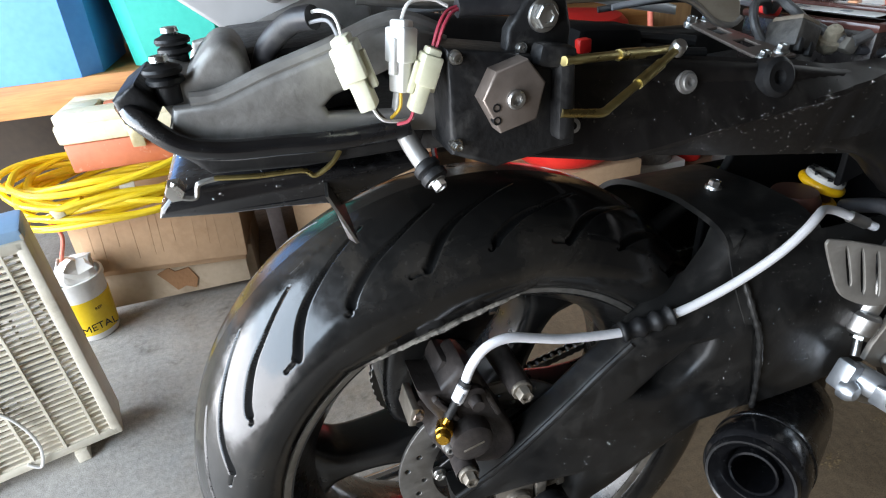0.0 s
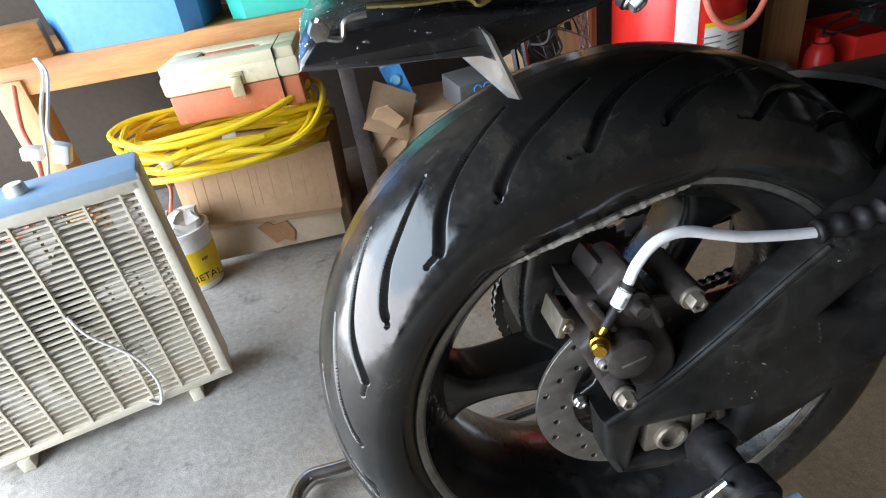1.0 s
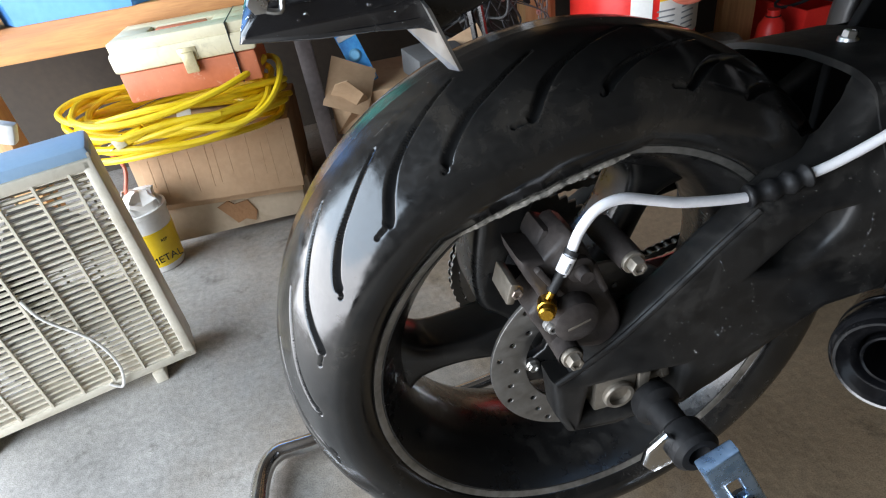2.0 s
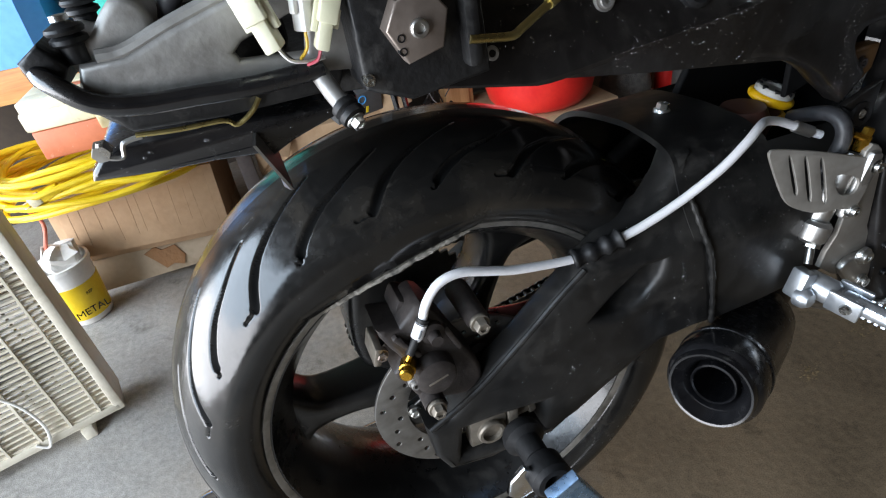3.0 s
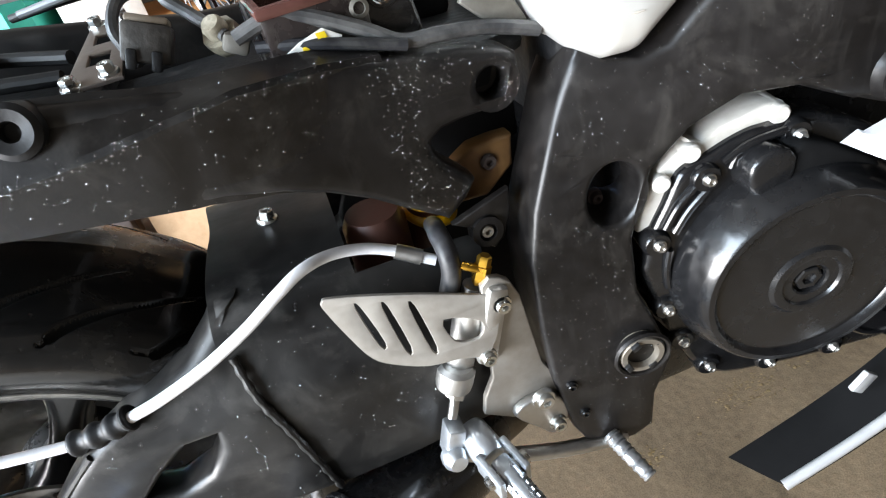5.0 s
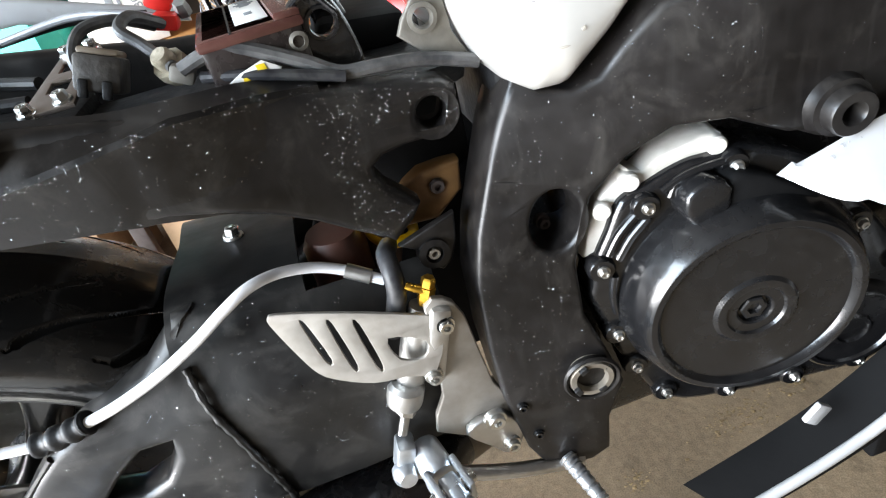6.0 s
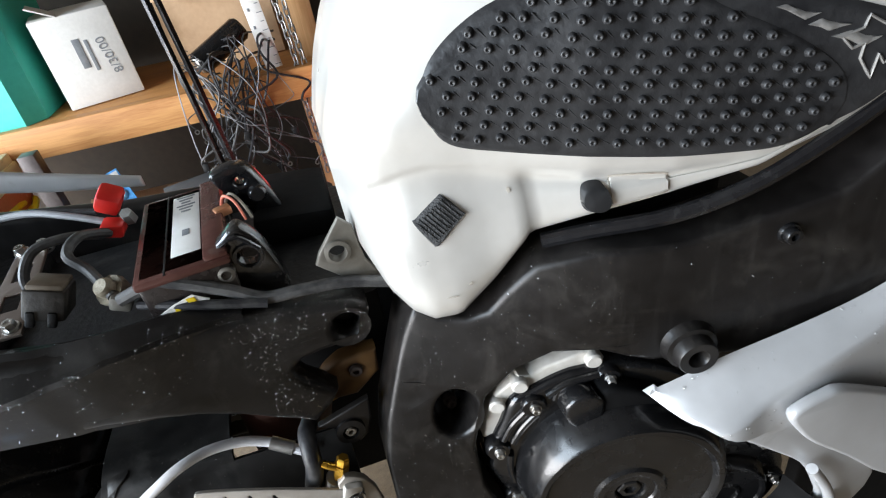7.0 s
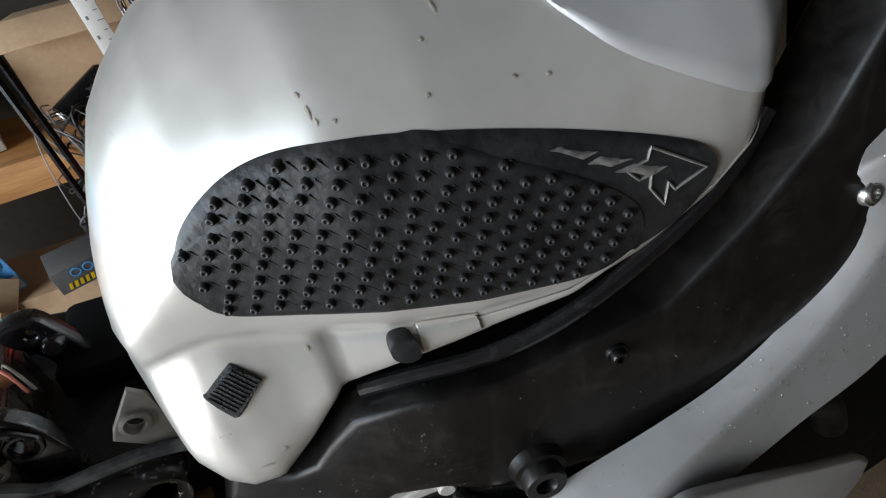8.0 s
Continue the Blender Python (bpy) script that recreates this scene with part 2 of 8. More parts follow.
    "fantop": surf("blue_grey_fan_panel", (0.26, 0.42, 0.60), (0.33, 0.50, 0.68), 0.45, scale=6, fine=90),
    "red": surf("red_plastic", (0.62, 0.015, 0.015), (0.74, 0.03, 0.02), 0.4, scale=10, fine=90, bump=0.05),
    "paper": surf("white_card", (0.66, 0.64, 0.60), (0.78, 0.76, 0.72), 0.8, scale=8, fine=100),
    "ink": surf("grey_ink", (0.16, 0.17, 0.18), (0.24, 0.25, 0.26), 0.8, scale=40, fine=200),
    "bluecard": surf("blue_print", (0.03, 0.25, 0.70), (0.08, 0.45, 0.85), 0.5, scale=30, fine=120),
    "shock": surf("brown_shock_body", (0.055, 0.019, 0.012), (0.095, 0.034, 0.022), 0.5, 0.0, scale=10, fine=60),
    "salmon": surf("salmon_rubber_hose", (0.60, 0.14, 0.09), (0.70, 0.20, 0.13), 0.5, scale=20, fine=100),
    "cable": surf("black_cable", (0.014, 0.014, 0.016), (0.035, 0.035, 0.038), 0.42, scale=30, fine=120, spec=0.35),
    "dustcable": surf("dusty_grey_cable", (0.030, 0.030, 0.032), (0.105, 0.102, 0.098), 0.5, scale=40, fine=160),
    "greywire": surf("grey_cable", (0.20, 0.20, 0.21), (0.30, 0.30, 0.31), 0.45, scale=30, fine=120),
    "drive": surf("driveway", (0.30, 0.29, 0.27), (0.38, 0.37, 0.35), 0.85, scale=2, fine=30),
}

grime(M["frame"], (0.048, 0.043, 0.037), 22, 0.52, 0.78, (1, 1, 1), 0.55)
grime(M["frame"], (0.040, 0.037, 0.033), 14, 0.54, 0.74, (6, 6, 0.8), 0.25)
grime(M["arm"], (0.044, 0.041, 0.037), 20, 0.50, 0.72)
grime(M["rubber"], (0.050, 0.042, 0.033), 11, 0.52, 0.74, (1, 1, 1), 0.55, 0.22)
grime(M["rubber"], (0.065, 0.058, 0.050), 60, 0.62, 0.75, (1, 1, 1), 0.5, 0.22)
grime(M["wheel"], (0.045, 0.042, 0.038), 24, 0.54, 0.74)
grime(M["engine"], (0.035, 0.033, 0.030), 22, 0.57, 0.77, (1, 1, 1), 0.45, 0.18)
grime(M["plastic"], (0.050, 0.047, 0.043), 26, 0.52, 0.72)
grime(M["gloss"], (0.040, 0.039, 0.037), 30, 0.56, 0.74, (1, 1, 1), 0.6)
grime(M["greycast"], (0.12, 0.11, 0.10), 24, 0.52, 0.70, (1, 1, 1), 0.6, 0.15)
grime(M["tank"], (0.30, 0.26, 0.21), 26, 0.66, 0.74, (1, 1, 1), 0.45, 0.2)
grime(M["fairing"], (0.33, 0.31, 0.28), 22, 0.62, 0.74, (1, 1, 1), 0.35, 0.2)
grime(M["cream"], (0.40, 0.34, 0.24), 30, 0.56, 0.70, (1, 1, 1), 0.5)
grime(M["orange"], (0.72, 0.55, 0.42), 34, 0.60, 0.70, (1, 1, 1), 0.6)
grime(M["fan"], (0.42, 0.36, 0.26), 14, 0.52, 0.70, (1, 1, 1), 0.5)
grime(M["card"], (0.28, 0.16, 0.085), 7, 0.52, 0.70, (1, 1, 1), 0.5)
grime(M["cardlow"], (0.26, 0.18, 0.11), 7, 0.50, 0.70, (1, 1, 1), 0.6)
grime(M["alu"], (0.30, 0.29, 0.27), 30, 0.56, 0.72, (1, 1, 1), 0.4, 0.12)
grime(M["cable"], (0.075, 0.072, 0.068), 30, 0.52, 0.72)


# ---- mesh helpers ----
WORLD = {}


def thing(name, label, category, at=(0, 0, 0), group="", kind=""):
    e = new(name)
    e.empty_display_size = 0.05
    e.location = at
    WORLD[e.name] = Matrix.Translation(at)
    return tagged(e, label, category, group, kind)


def link_mesh(name, me, material, parent=None, label="", sharp=35):
    me.polygons.foreach_set("use_smooth", [True] * len(me.polygons))
    me.set_sharp_from_angle(angle=radians(sharp))
    if not me.materials:
        me.materials.append(material)
    else:
        me.materials[0] = material
    ob = new(name, me)
    WORLD[ob.name] = Matrix()
    if parent is not None:
        ob.parent = parent
        ob.matrix_parent_inverse = WORLD[parent.name].inverted()
    return tagged(ob, label)


def part(name, bm, material, parent=None, label="", sharp=35):
    me = bpy.data.meshes.new(name)
    bmesh.ops.recalc_face_normals(bm, faces=bm.faces)
    bm.to_mesh(me)
    bm.free()
    return link_mesh(name, me, material, parent, label, sharp)


def spline(pts, n=8, closed=False):
    """Points on a smooth line through pts."""
    p = [np.array(q, float) for q in pts]
    k = len(p)
    out = []
    for i in range(k if closed else k - 1):
        a, b, c, d = (p[(i + j) % k] if closed else p[min(max(i + j, 0), k - 1)] for j in (-1, 0, 1, 2))
        for s in range(n):
            t = s / n
            out.append(0.5 * (2 * b + (c - a) * t + (2 * a - 5 * b + 4 * c - d) * t * t + (3 * b - a - 3 * c + d) * t ** 3))
    if not closed:
        out.append(p[-1])
    return out


def plate(name, outline, y0, y1, material, parent=None, label="", holes=(), bevel=0.003, soft=0, warp=None, m=None, fine=0.0):
    """A slab with rounded edges: an outline in x and z, from y0 to y1, with holes through it."""
    cu = bpy.data.curves.new(name, "CURVE")
    cu.dimensions, cu.fill_mode = "2D", "BOTH"
    half = abs(y1 - y0) / 2
    bevel = min(bevel, half * 0.95)
    cu.extrude, cu.bevel_depth, cu.bevel_resolution, cu.offset = half - bevel, bevel, 2, -bevel
    for loop in (outline, *holes):
        pts = spline([(*q, 0) for q in loop], soft, True) if soft else [(*q, 0) for q in loop]
        s = cu.splines.new("POLY")
        s.points.add(len(pts) - 1)
        for v, q in zip(s.points, pts):
            v.co = (q[0], q[1], 0, 1)
        s.use_cyclic_u = True
    ob = bpy.data.objects.new(name, cu)
    scene.collection.objects.link(ob)
    dg = bpy.context.evaluated_depsgraph_get()
    dg.update()
    me = bpy.data.meshes.new_from_object(ob.evaluated_get(dg), depsgraph=dg)
    bpy.data.objects.remove(ob)
    bpy.data.curves.remove(cu)
    if fine:
        bm = bmesh.new()
        bm.from_mesh(me)
        for _ in range(5):
            long = [e for e in bm.edges if e.calc_length() > fine]
            if not long:
                break
            bmesh.ops.subdivide_edges(bm, edges=long, cuts=1)
            bmesh.ops.triangulate(bm, faces=bm.faces)
        bm.to_mesh(me)
        bm.free()
    bm = bmesh.new()
    bm.from_mesh(me)
    bmesh.ops.remove_doubles(bm, verts=bm.verts, dist=1e-5)
    bm.to_mesh(me)
    bm.free()
    mid = (y0 + y1) / 2
    for v in me.vertices:
        q = Vector((v.co.x, mid - v.co.z, v.co.y))
        if warp:
            q = Vector(warp(*q))
        v.co = (m @ q) if m else q
    me.name = name
    return link_mesh(name, me, material, parent, label, 40)


def frame_axes(d):
    d = Vector(d).normalized()
    u = d.cross(Vector((0, 0, 1)) if abs(d.z) < 0.9 else Vector((1, 0, 0))).normalized()
    return d, u, d.cross(u)


def add_tube(bm, pts, r, n=10, smooth=6, closed=False, caps=True):
    p = [Vector(q) for q in (spline(pts, smooth, closed) if smooth else pts)]
    k = len(p)
    rad = r if callable(r) else (lambda s: r)
    d0, u, _ = frame_axes(p[1] - p[0])
    rings = []
    for i, q in enumerate(p):
        d = ((p[(i + 1) % k] - p[i - 1]) if closed else (p[min(i + 1, k - 1)] - p[max(i - 1, 0)])).normalized()
        u = (u - d * u.dot(d)).normalized()
        w = d.cross(u)
        rr = rad(i / (k - 1))
        rings.append([bm.verts.new(q + rr * (math.cos(a) * u + math.sin(a) * w)) for a in [2 * math.pi * j / n for j in range(n)]])
    for i in range(k if closed else k - 1):
        a, b = rings[i], rings[(i + 1) % k]
        for j in range(n):
            bm.faces.new((a[j], a[(j + 1) % n], b[(j + 1) % n], b[j]))
    if caps and not closed:
        bm.faces.new(rings[0][::-1])
        bm.faces.new(rings[-1])


def tube(name, pts, r, material, parent=None, label="", n=12, smooth=6, closed=False):
    bm = bmesh.new()
    add_tube(bm, pts, r, n, smooth, closed)
    return part(name, bm, material, parent, label)


def add_lathe(bm, prof, at, axis, n=32, close=False):
    """A profile of (radius, height) turned about an axis through at."""
    d, u, w = frame_axes(axis)
    at = Vector(at)
    rings = []
    for r, h in prof:
        if r < 1e-6:
            rings.append([bm.verts.new(at + d * h)])
        else:
            rings.append([bm.verts.new(at + d * h + r * (math.cos(2 * math.pi * j / n) * u + math.sin(2 * math.pi * j / n) * w)) for j in range(n)])
    pairs = list(zip(rings, rings[1:])) + ([(rings[-1], rings[0])] if close else [])
    for a, b in pairs:
        for j in range(n):
            q = [a[j % len(a)], a[(j + 1) % len(a)], b[(j + 1) % len(b)], b[j % len(b)]]
            q = list(dict.fromkeys(q))
            if len(q) > 2:
                bm.faces.new(q)


def lathe(name, prof, at, axis, material, parent=None, label="", n=32, close=False, sharp=35):
    bm = bmesh.new()
    add_lathe(bm, prof, at, axis, n, close)
    return part(name, bm, material, parent, label, sharp)


def add_box(bm, size, m, bevel=0.0, seg=2):
    made = bmesh.ops.create_cube(bm, size=1.0, matrix=m @ Matrix.Diagonal((*size, 1)))
    if bevel:
        edges = list({e for v in made["verts"] for e in v.link_edges})
        bmesh.ops.bevel(bm, geom=edges, offset=bevel, segments=seg, affect="EDGES", profile=0.5)


def rbox(name, size, m, material, parent=None, label="", bevel=0.004, seg=2):
    bm = bmesh.new()
    add_box(bm, size, m, bevel, seg)
    return part(name, bm, material, parent, label)


def bolt(at, r, parent, material=None, axis=(0, -1, 0), label="", hexed=True, h=0.006):
    """A hexagon or socket head on its washer."""
    bm = bmesh.new()
    add_lathe(bm, [(0, -0.004), (r * 1.35, -0.004), (r * 1.35, 0), (r * 1.28, 0.001), (r * 0.9, 0.001)], at, axis, 24)
    if hexed:
        add_lathe(bm, [(r, 0.0), (r, h * 0.85), (r * 0.88, h), (r * 0.55, h), (r * 0.5, h * 0.8), (0, h * 0.8)], at, axis, 6)
    else:
        add_lathe(bm, [(r * 0.95, 0), (r, h * 0.2), (r, h * 0.8), (r * 0.9, h), (r * 0.5, h), (r * 0.46, h * 0.35), (0, h * 0.35)], at, axis, 18)
    return part("bolt", bm, material or M["steel"], parent, label, 30)


def merge(name, bms, material, parent=None, label=""):
    bm = bmesh.new()
    for f in bms:
        f(bm)
    return part(name, bm, material, parent, label)


# ---- the garage ----
YAW = Matrix.Rotation(radians(-4), 4, "Z")


def slab(name, lo, hi, material, label, category="", kind="structure", bevel=0.0):
    mid = [(a + b) / 2 for a, b in zip(lo, hi)]
    ob = rbox(name, [b - a for a, b in zip(lo, hi)], Matrix.Translation(mid), material, None, label, bevel)
    return tagged(ob, label, category or name.split("_")[0], kind=kind)


bm = bmesh.new()
bmesh.ops.create_grid(bm, x_segments=24, y_segments=24, size=60)
ground = tagged(part("ground", bm, M["drive"]), "pale concrete driveway running out to the horizon", "ground", kind="structure")
ground.location.z = -0.03
slab("floor", (-2.2, -3.6, -0.1), (3.6, 1.9, 0.0), M["concrete"], "grey stained concrete garage floor", "floor")
# Walls and ceiling coloured near-black so little light bounces back; most are unseen.
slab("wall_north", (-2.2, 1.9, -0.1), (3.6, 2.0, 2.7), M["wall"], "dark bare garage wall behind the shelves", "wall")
slab("wall_south", (-2.2, -3.7, -0.1), (3.6, -3.6, 2.7), M["wall"], "plain garage wall out of view, darkened to cut bounce", "wall")
slab("wall_east", (3.6, -3.7, -0.1), (3.7, 2.0, 2.7), M["wall"], "plain garage end wall out of view, darkened to cut bounce", "wall")
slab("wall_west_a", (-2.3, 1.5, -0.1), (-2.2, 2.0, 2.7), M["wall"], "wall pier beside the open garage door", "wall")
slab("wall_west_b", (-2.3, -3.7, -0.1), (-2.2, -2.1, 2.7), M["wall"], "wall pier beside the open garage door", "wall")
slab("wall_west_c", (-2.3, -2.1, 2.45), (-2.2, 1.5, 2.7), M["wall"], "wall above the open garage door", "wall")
slab("ceiling", (-2.3, -3.7, 2.7), (3.7, 2.0, 2.8), M["wall"], "garage ceiling out of view, darkened to cut bounce", "ceiling")

# ---- the motorcycle ----
bike = thing("motorcycle", "black and silver motorcycle with bodywork removed, on a stand", "motorcycle", (0, 0, 0.11))
AX = Vector((0, 0, 0.42))

# tyre: a turned section with cut grooves
SECTION = [(0.079, 0.2275), (0.0885, 0.2305), (0.0955, 0.238), (0.1005, 0.248), (0.1025, 0.260), (0.0985, 0.273), (0.086, 0.288), (0.060, 0.303), (0.030, 0.3125), (0, 0.3155)]


def section():
    """The turned section, in even steps round the curve."""
    right = np.array(spline([(-y, r, 0) for y, r in SECTION], 20))[:, :2]
    run = np.concatenate([[0], np.cumsum(np.hypot(*np.diff(right, axis=0).T))])
    even = np.linspace(0, run[-1], 144)
    ys, rs = np.interp(even, run, right[:, 0]), np.interp(even, run, right[:, 1])
    return [(a, b) for a, b in zip(ys, rs)] + [(-a, b) for a, b in zip(ys[-2::-1], rs[-2::-1])]


GROOVES = []
for i in range(26):
    base = 116.3 + 360 / 26 * i
    if i % 2:
        GROOVES.append([(base + 2.2, -0.1015), (base + 0.9, -0.097), (base - 1.4, -0.091), (base - 5.0, -0.076), (base - 8.3, -0.064), (base - 15, -0.046), (base - 22, -0.028)])
    else:
        GROOVES.append([(base + 1.0, -0.0995), (base + 0.4, -0.093), (base - 1.6, -0.084), (base - 7, -0.069), (base - 13, -0.057), (base - 20.5, -0.038)])
GROOVES += [[(a + 7, -y) for a, y in g] for g in GROOVES]


def build_tyre(parent):
    sec = section()
    n_a = 1600
    ys = np.array([q[0] for q in sec])
    rs = np.array([q[1] for q in sec])
    ang = np.arange(n_a) * 360.0 / n_a
    depth = np.zeros((n_a, len(sec)))
    arc = np.concatenate([[0], np.cumsum(np.hypot(np.diff(ys), np.diff(rs)))])
    arc -= arc[len(sec) // 2]
    keep = slice(58, -58)
    order = np.argsort(ys[keep])
    to_arc = lambda y: np.interp(y, ys[keep][order], arc[keep][order])
    for g in GROOVES:
        q = spline([(a * math.pi / 180 * 0.29, to_arc(y), 0) for a, y in g], 48)
        q = np.array(q)[:, :2]
        u = np.linspace(0, 1, len(q))
        half = 0.0052 * np.minimum(np.where(u < 0.30, 0.32 + 0.10 * u, 1.0), np.minimum(1.0, ((1 - u) / 0.55) ** 0.9 + 0.10))
        half = np.convolve(np.pad(half, 4, mode="edge"), np.ones(9) / 9, "valid")
        a0, a1 = q[:, 0].min() - 0.01, q[:, 0].max() + 0.01
        for i in range(int(a0 / 0.29 * n_a / 6.2832), int(a1 / 0.29 * n_a / 6.2832) + 1):
            s = i * 6.28318 / n_a * 0.29
            d = np.min(np.hypot(q[:, 0][:, None] - s, q[:, 1][:, None] - arc[None, :]) / half[:, None], axis=0)
            row = depth[i % n_a]
            np.maximum(row, np.clip((1.0 - d) / 0.70, 0, 1), out=row)
    verts, faces = [], []
    k = len(sec)
    for i in range(n_a):
        a = math.radians(ang[i])
        # the bead hangs off the rim over one stretch
        off = math.sin(math.pi * min(1.0, max(0.0, (ang[i] - 79) / 47))) ** 0.8
        off *= 1 + 0.10 * noise.noise(Vector((ang[i] * 0.22, 3.1, 0)))
        for j in range(k):
            y, r = sec[j]
            q = depth[i, j]
            r -= 0.0062 * q * q * (3 - 2 * q)
            low = max(0.0, 1 - j / 51) ** 1.5
            sag = off * low
            r -= 0.0135 * sag
            y -= 0.008 * sag
            verts.append((r * math.cos(a), y, 0.42 + r * math.sin(a)))
    for i in range(n_a):
        b = (i + 1) % n_a
        for j in range(k - 1):
            faces.append((i * k + j, b * k + j, b * k + j + 1, i * k + j + 1))
    me = bpy.data.meshes.new("tyre")
    me.from_pydata(verts, [], faces)
    me.materials.append(M["rubber"])
    me.materials.append(M["bead"])
    ob = link_mesh("tyre", me, M["rubber"], parent, "worn black tyre with wet sweeping tread grooves", 180)
    # Groove floors take a darker rubber that paints in the shade of the cut.
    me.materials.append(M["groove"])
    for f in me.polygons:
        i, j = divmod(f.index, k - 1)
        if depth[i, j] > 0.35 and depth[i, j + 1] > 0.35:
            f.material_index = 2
        if f.index % (k - 1) < 6 and 74 < ang[f.index // (k - 1)] < 126:
            f.material_index = 1
    return ob


wheel = lathe("rear_wheel", [(0.2215, -0.086), (0.2295, -0.0865), (0.231, -0.083), (0.229, -0.078), (0.219, -0.072), (0.205, -0.050), (0.198, -0.02), (0.196, 0),
                             (0.198, 0.02), (0.205, 0.05), (0.219, 0.072), (0.229, 0.078), (0.231, 0.083), (0.2295, 0.0865), (0.2215, 0.086), (0.210, 0.072),
                             (0.197, 0.05), (0.190, 0.02), (0.188, 0), (0.190, -0.02), (0.197, -0.05), (0.211, -0.072)], AX, (0, 1, 0), M["wheel"], bike,
              "black cast alloy rear wheel", 120, True)
build_tyre(wheel)
edge = []
for k in range(50):
    a = 79.5 + k * 0.94
    off = math.sin(math.pi * (a - 79) / 47) ** 0.8 * (1 + 0.10 * noise.noise(Vector((a * 0.22, 3.1, 0))))
    r = 0.2272 - 0.0140 * off
    edge.append((r * math.cos(radians(a)), -0.0815 - 0.0090 * off, 0.42 + r * math.sin(radians(a))))
tube("bead_edge", edge, lambda s: 0.0028 + 0.0010 * noise.noise(Vector((s * 40, 0.3, 0))), M["bead"], wheel, "scuffed tyre bead hanging off the rim", 10, 3)
lathe("rim_lip", [(0.2235, -0.0865), (0.2280, -0.0892), (0.2305, -0.0897), (0.2318, -0.0875), (0.2310, -0.0860), (0.2235, -0.0850)], AX, (0, 1, 0), M["rimlip"], wheel, "scuffed bare metal rim edge", 120, True)
lathe("hub", [(0.0, -0.07), (0.03, -0.07), (0.045, -0.066), (0.052, -0.05), (0.05, 0), (0.06, 0.05), (0.05, 0.08), (0, 0.08)], AX, (0, 1, 0), M["wheel"], wheel, "", 40)


def spoke(angle):
    """A broad arm that sweeps from the hub to the rim and is hollowed near its root."""
    a = math.radians(angle)
    out = [(0.030, -0.034), (0.07, -0.023), (0.12, -0.019), (0.165, -0.024), (0.200, -0.052), (0.203, 0.040), (0.175, 0.018), (0.13, 0.012), (0.08, 0.020), (0.030, 0.034)]
    rot = Matrix.Translation(AX) @ Matrix.Rotation(-a, 4, "Y")
    return plate("spoke", out, -0.040, 0.036, M["wheel"], wheel, "", bevel=0.012, soft=5, m=rot,
                 warp=lambda x, y, z: (x, y * (1.0 - 1.6 * max(0, x - 0.05)) - 0.004, z))


for angle in (181, 62, -2, 298):
    spoke(angle)
HOOK = [(-0.030, -0.020), (-0.076, 0.034), (-0.099, 0.056), (-0.105, 0.085), (-0.102, 0.120), (-0.094, 0.160), (-0.090, 0.180), (-0.030, 0.200), (-0.026, 0.186), (-0.044, 0.150), (-0.060, 0.122),
        (-0.071, 0.098), (-0.071, 0.077), (-0.058, 0.060), (-0.030, 0.045), (0.0, 0.010)]
plate("spoke", HOOK, -0.040, 0.034, M["wheel"], wheel, "", bevel=0.010, soft=4, m=Matrix.Translation(AX))

# brake disc, carrier and caliper
disc_holes = []
for k in range(30):
    a = radians(12 * k)
    r = (0.082, 0.092, 0.101)[k % 3]
    disc_holes.append([(r * math.cos(a) + 0.0032 * math.cos(b), r * math.sin(a) + 0.0032 * math.sin(b)) for b in [j * math.pi / 4 for j in range(8)]])
ring = [(0.110 * math.cos(2 * math.pi * j / 72), 0.110 * math.sin(2 * math.pi * j / 72)) for j in range(72)]
bore = [(0.072 * math.cos(2 * math.pi * j / 60), 0.072 * math.sin(2 * math.pi * j / 60)) for j in range(60)]
disc = plate("brake_disc", ring, -0.081, -0.0765, M["disc"], wheel, "drilled steel brake disc", [bore] + disc_holes, 0.0006, m=Matrix.Translation(AX))
star = [((0.078 if (j // 2) % 2 else 0.052) * math.cos(2 * math.pi * j / 20), (0.078 if (j // 2) % 2 else 0.052) * math.sin(2 * math.pi * j / 20)) for j in range(20)]
plate("disc_carrier", star, -0.078, -0.066, M["wheel"], wheel, "", bevel=0.003, m=Matrix.Translation(AX))
for k in range(5):
    a = radians(36 + 72 * k)
    bolt(AX + Vector((0.064 * math.cos(a), -0.079, 0.064 * math.sin(a))), 0.006, wheel)

caliper = plate("caliper", [(-0.084, 0.590), (-0.076, 0.562), (-0.066, 0.540), (-0.079, 0.529), (-0.070, 0.507), (-0.054, 0.474), (-0.034, 0.470), (-0.009, 0.462), (0.012, 0.478), (0.009, 0.506), (-0.005, 0.537), (-0.016, 0.566), (-0.030, 0.596), (-0.044, 0.600), (-0.062, 0.583)],
                -0.120, -0.070, M["caliper"], bike, "dusty brown-black rear brake caliper", bevel=0.006, soft=2)
rbox("caliper_bridge", (0.034, 0.04, 0.022), Matrix.Translation((-0.044, -0.080, 0.582)) @ Matrix.Rotation(0.5, 4, "Y"), M["caliper"], caliper, "", 0.006)
rbox("pad_backing", (0.008, 0.04, 0.022), Matrix.Translation((-0.088, -0.088, 0.546)) @ Matrix.Rotation(0.3, 4, "Y"), M["rustgrey"], caliper, "rusty pad backing", 0.002)
bolt((-0.084, -0.104, 0.546), 0.0055, caliper, M["brown"])
rbox("casting_rib", (0.006, 0.008, 0.040), Matrix.Translation((-0.060, -0.122, 0.562)) @ Matrix.Rotation(-0.55, 4, "Y"), M["caliper"], caliper, "", 0.002)
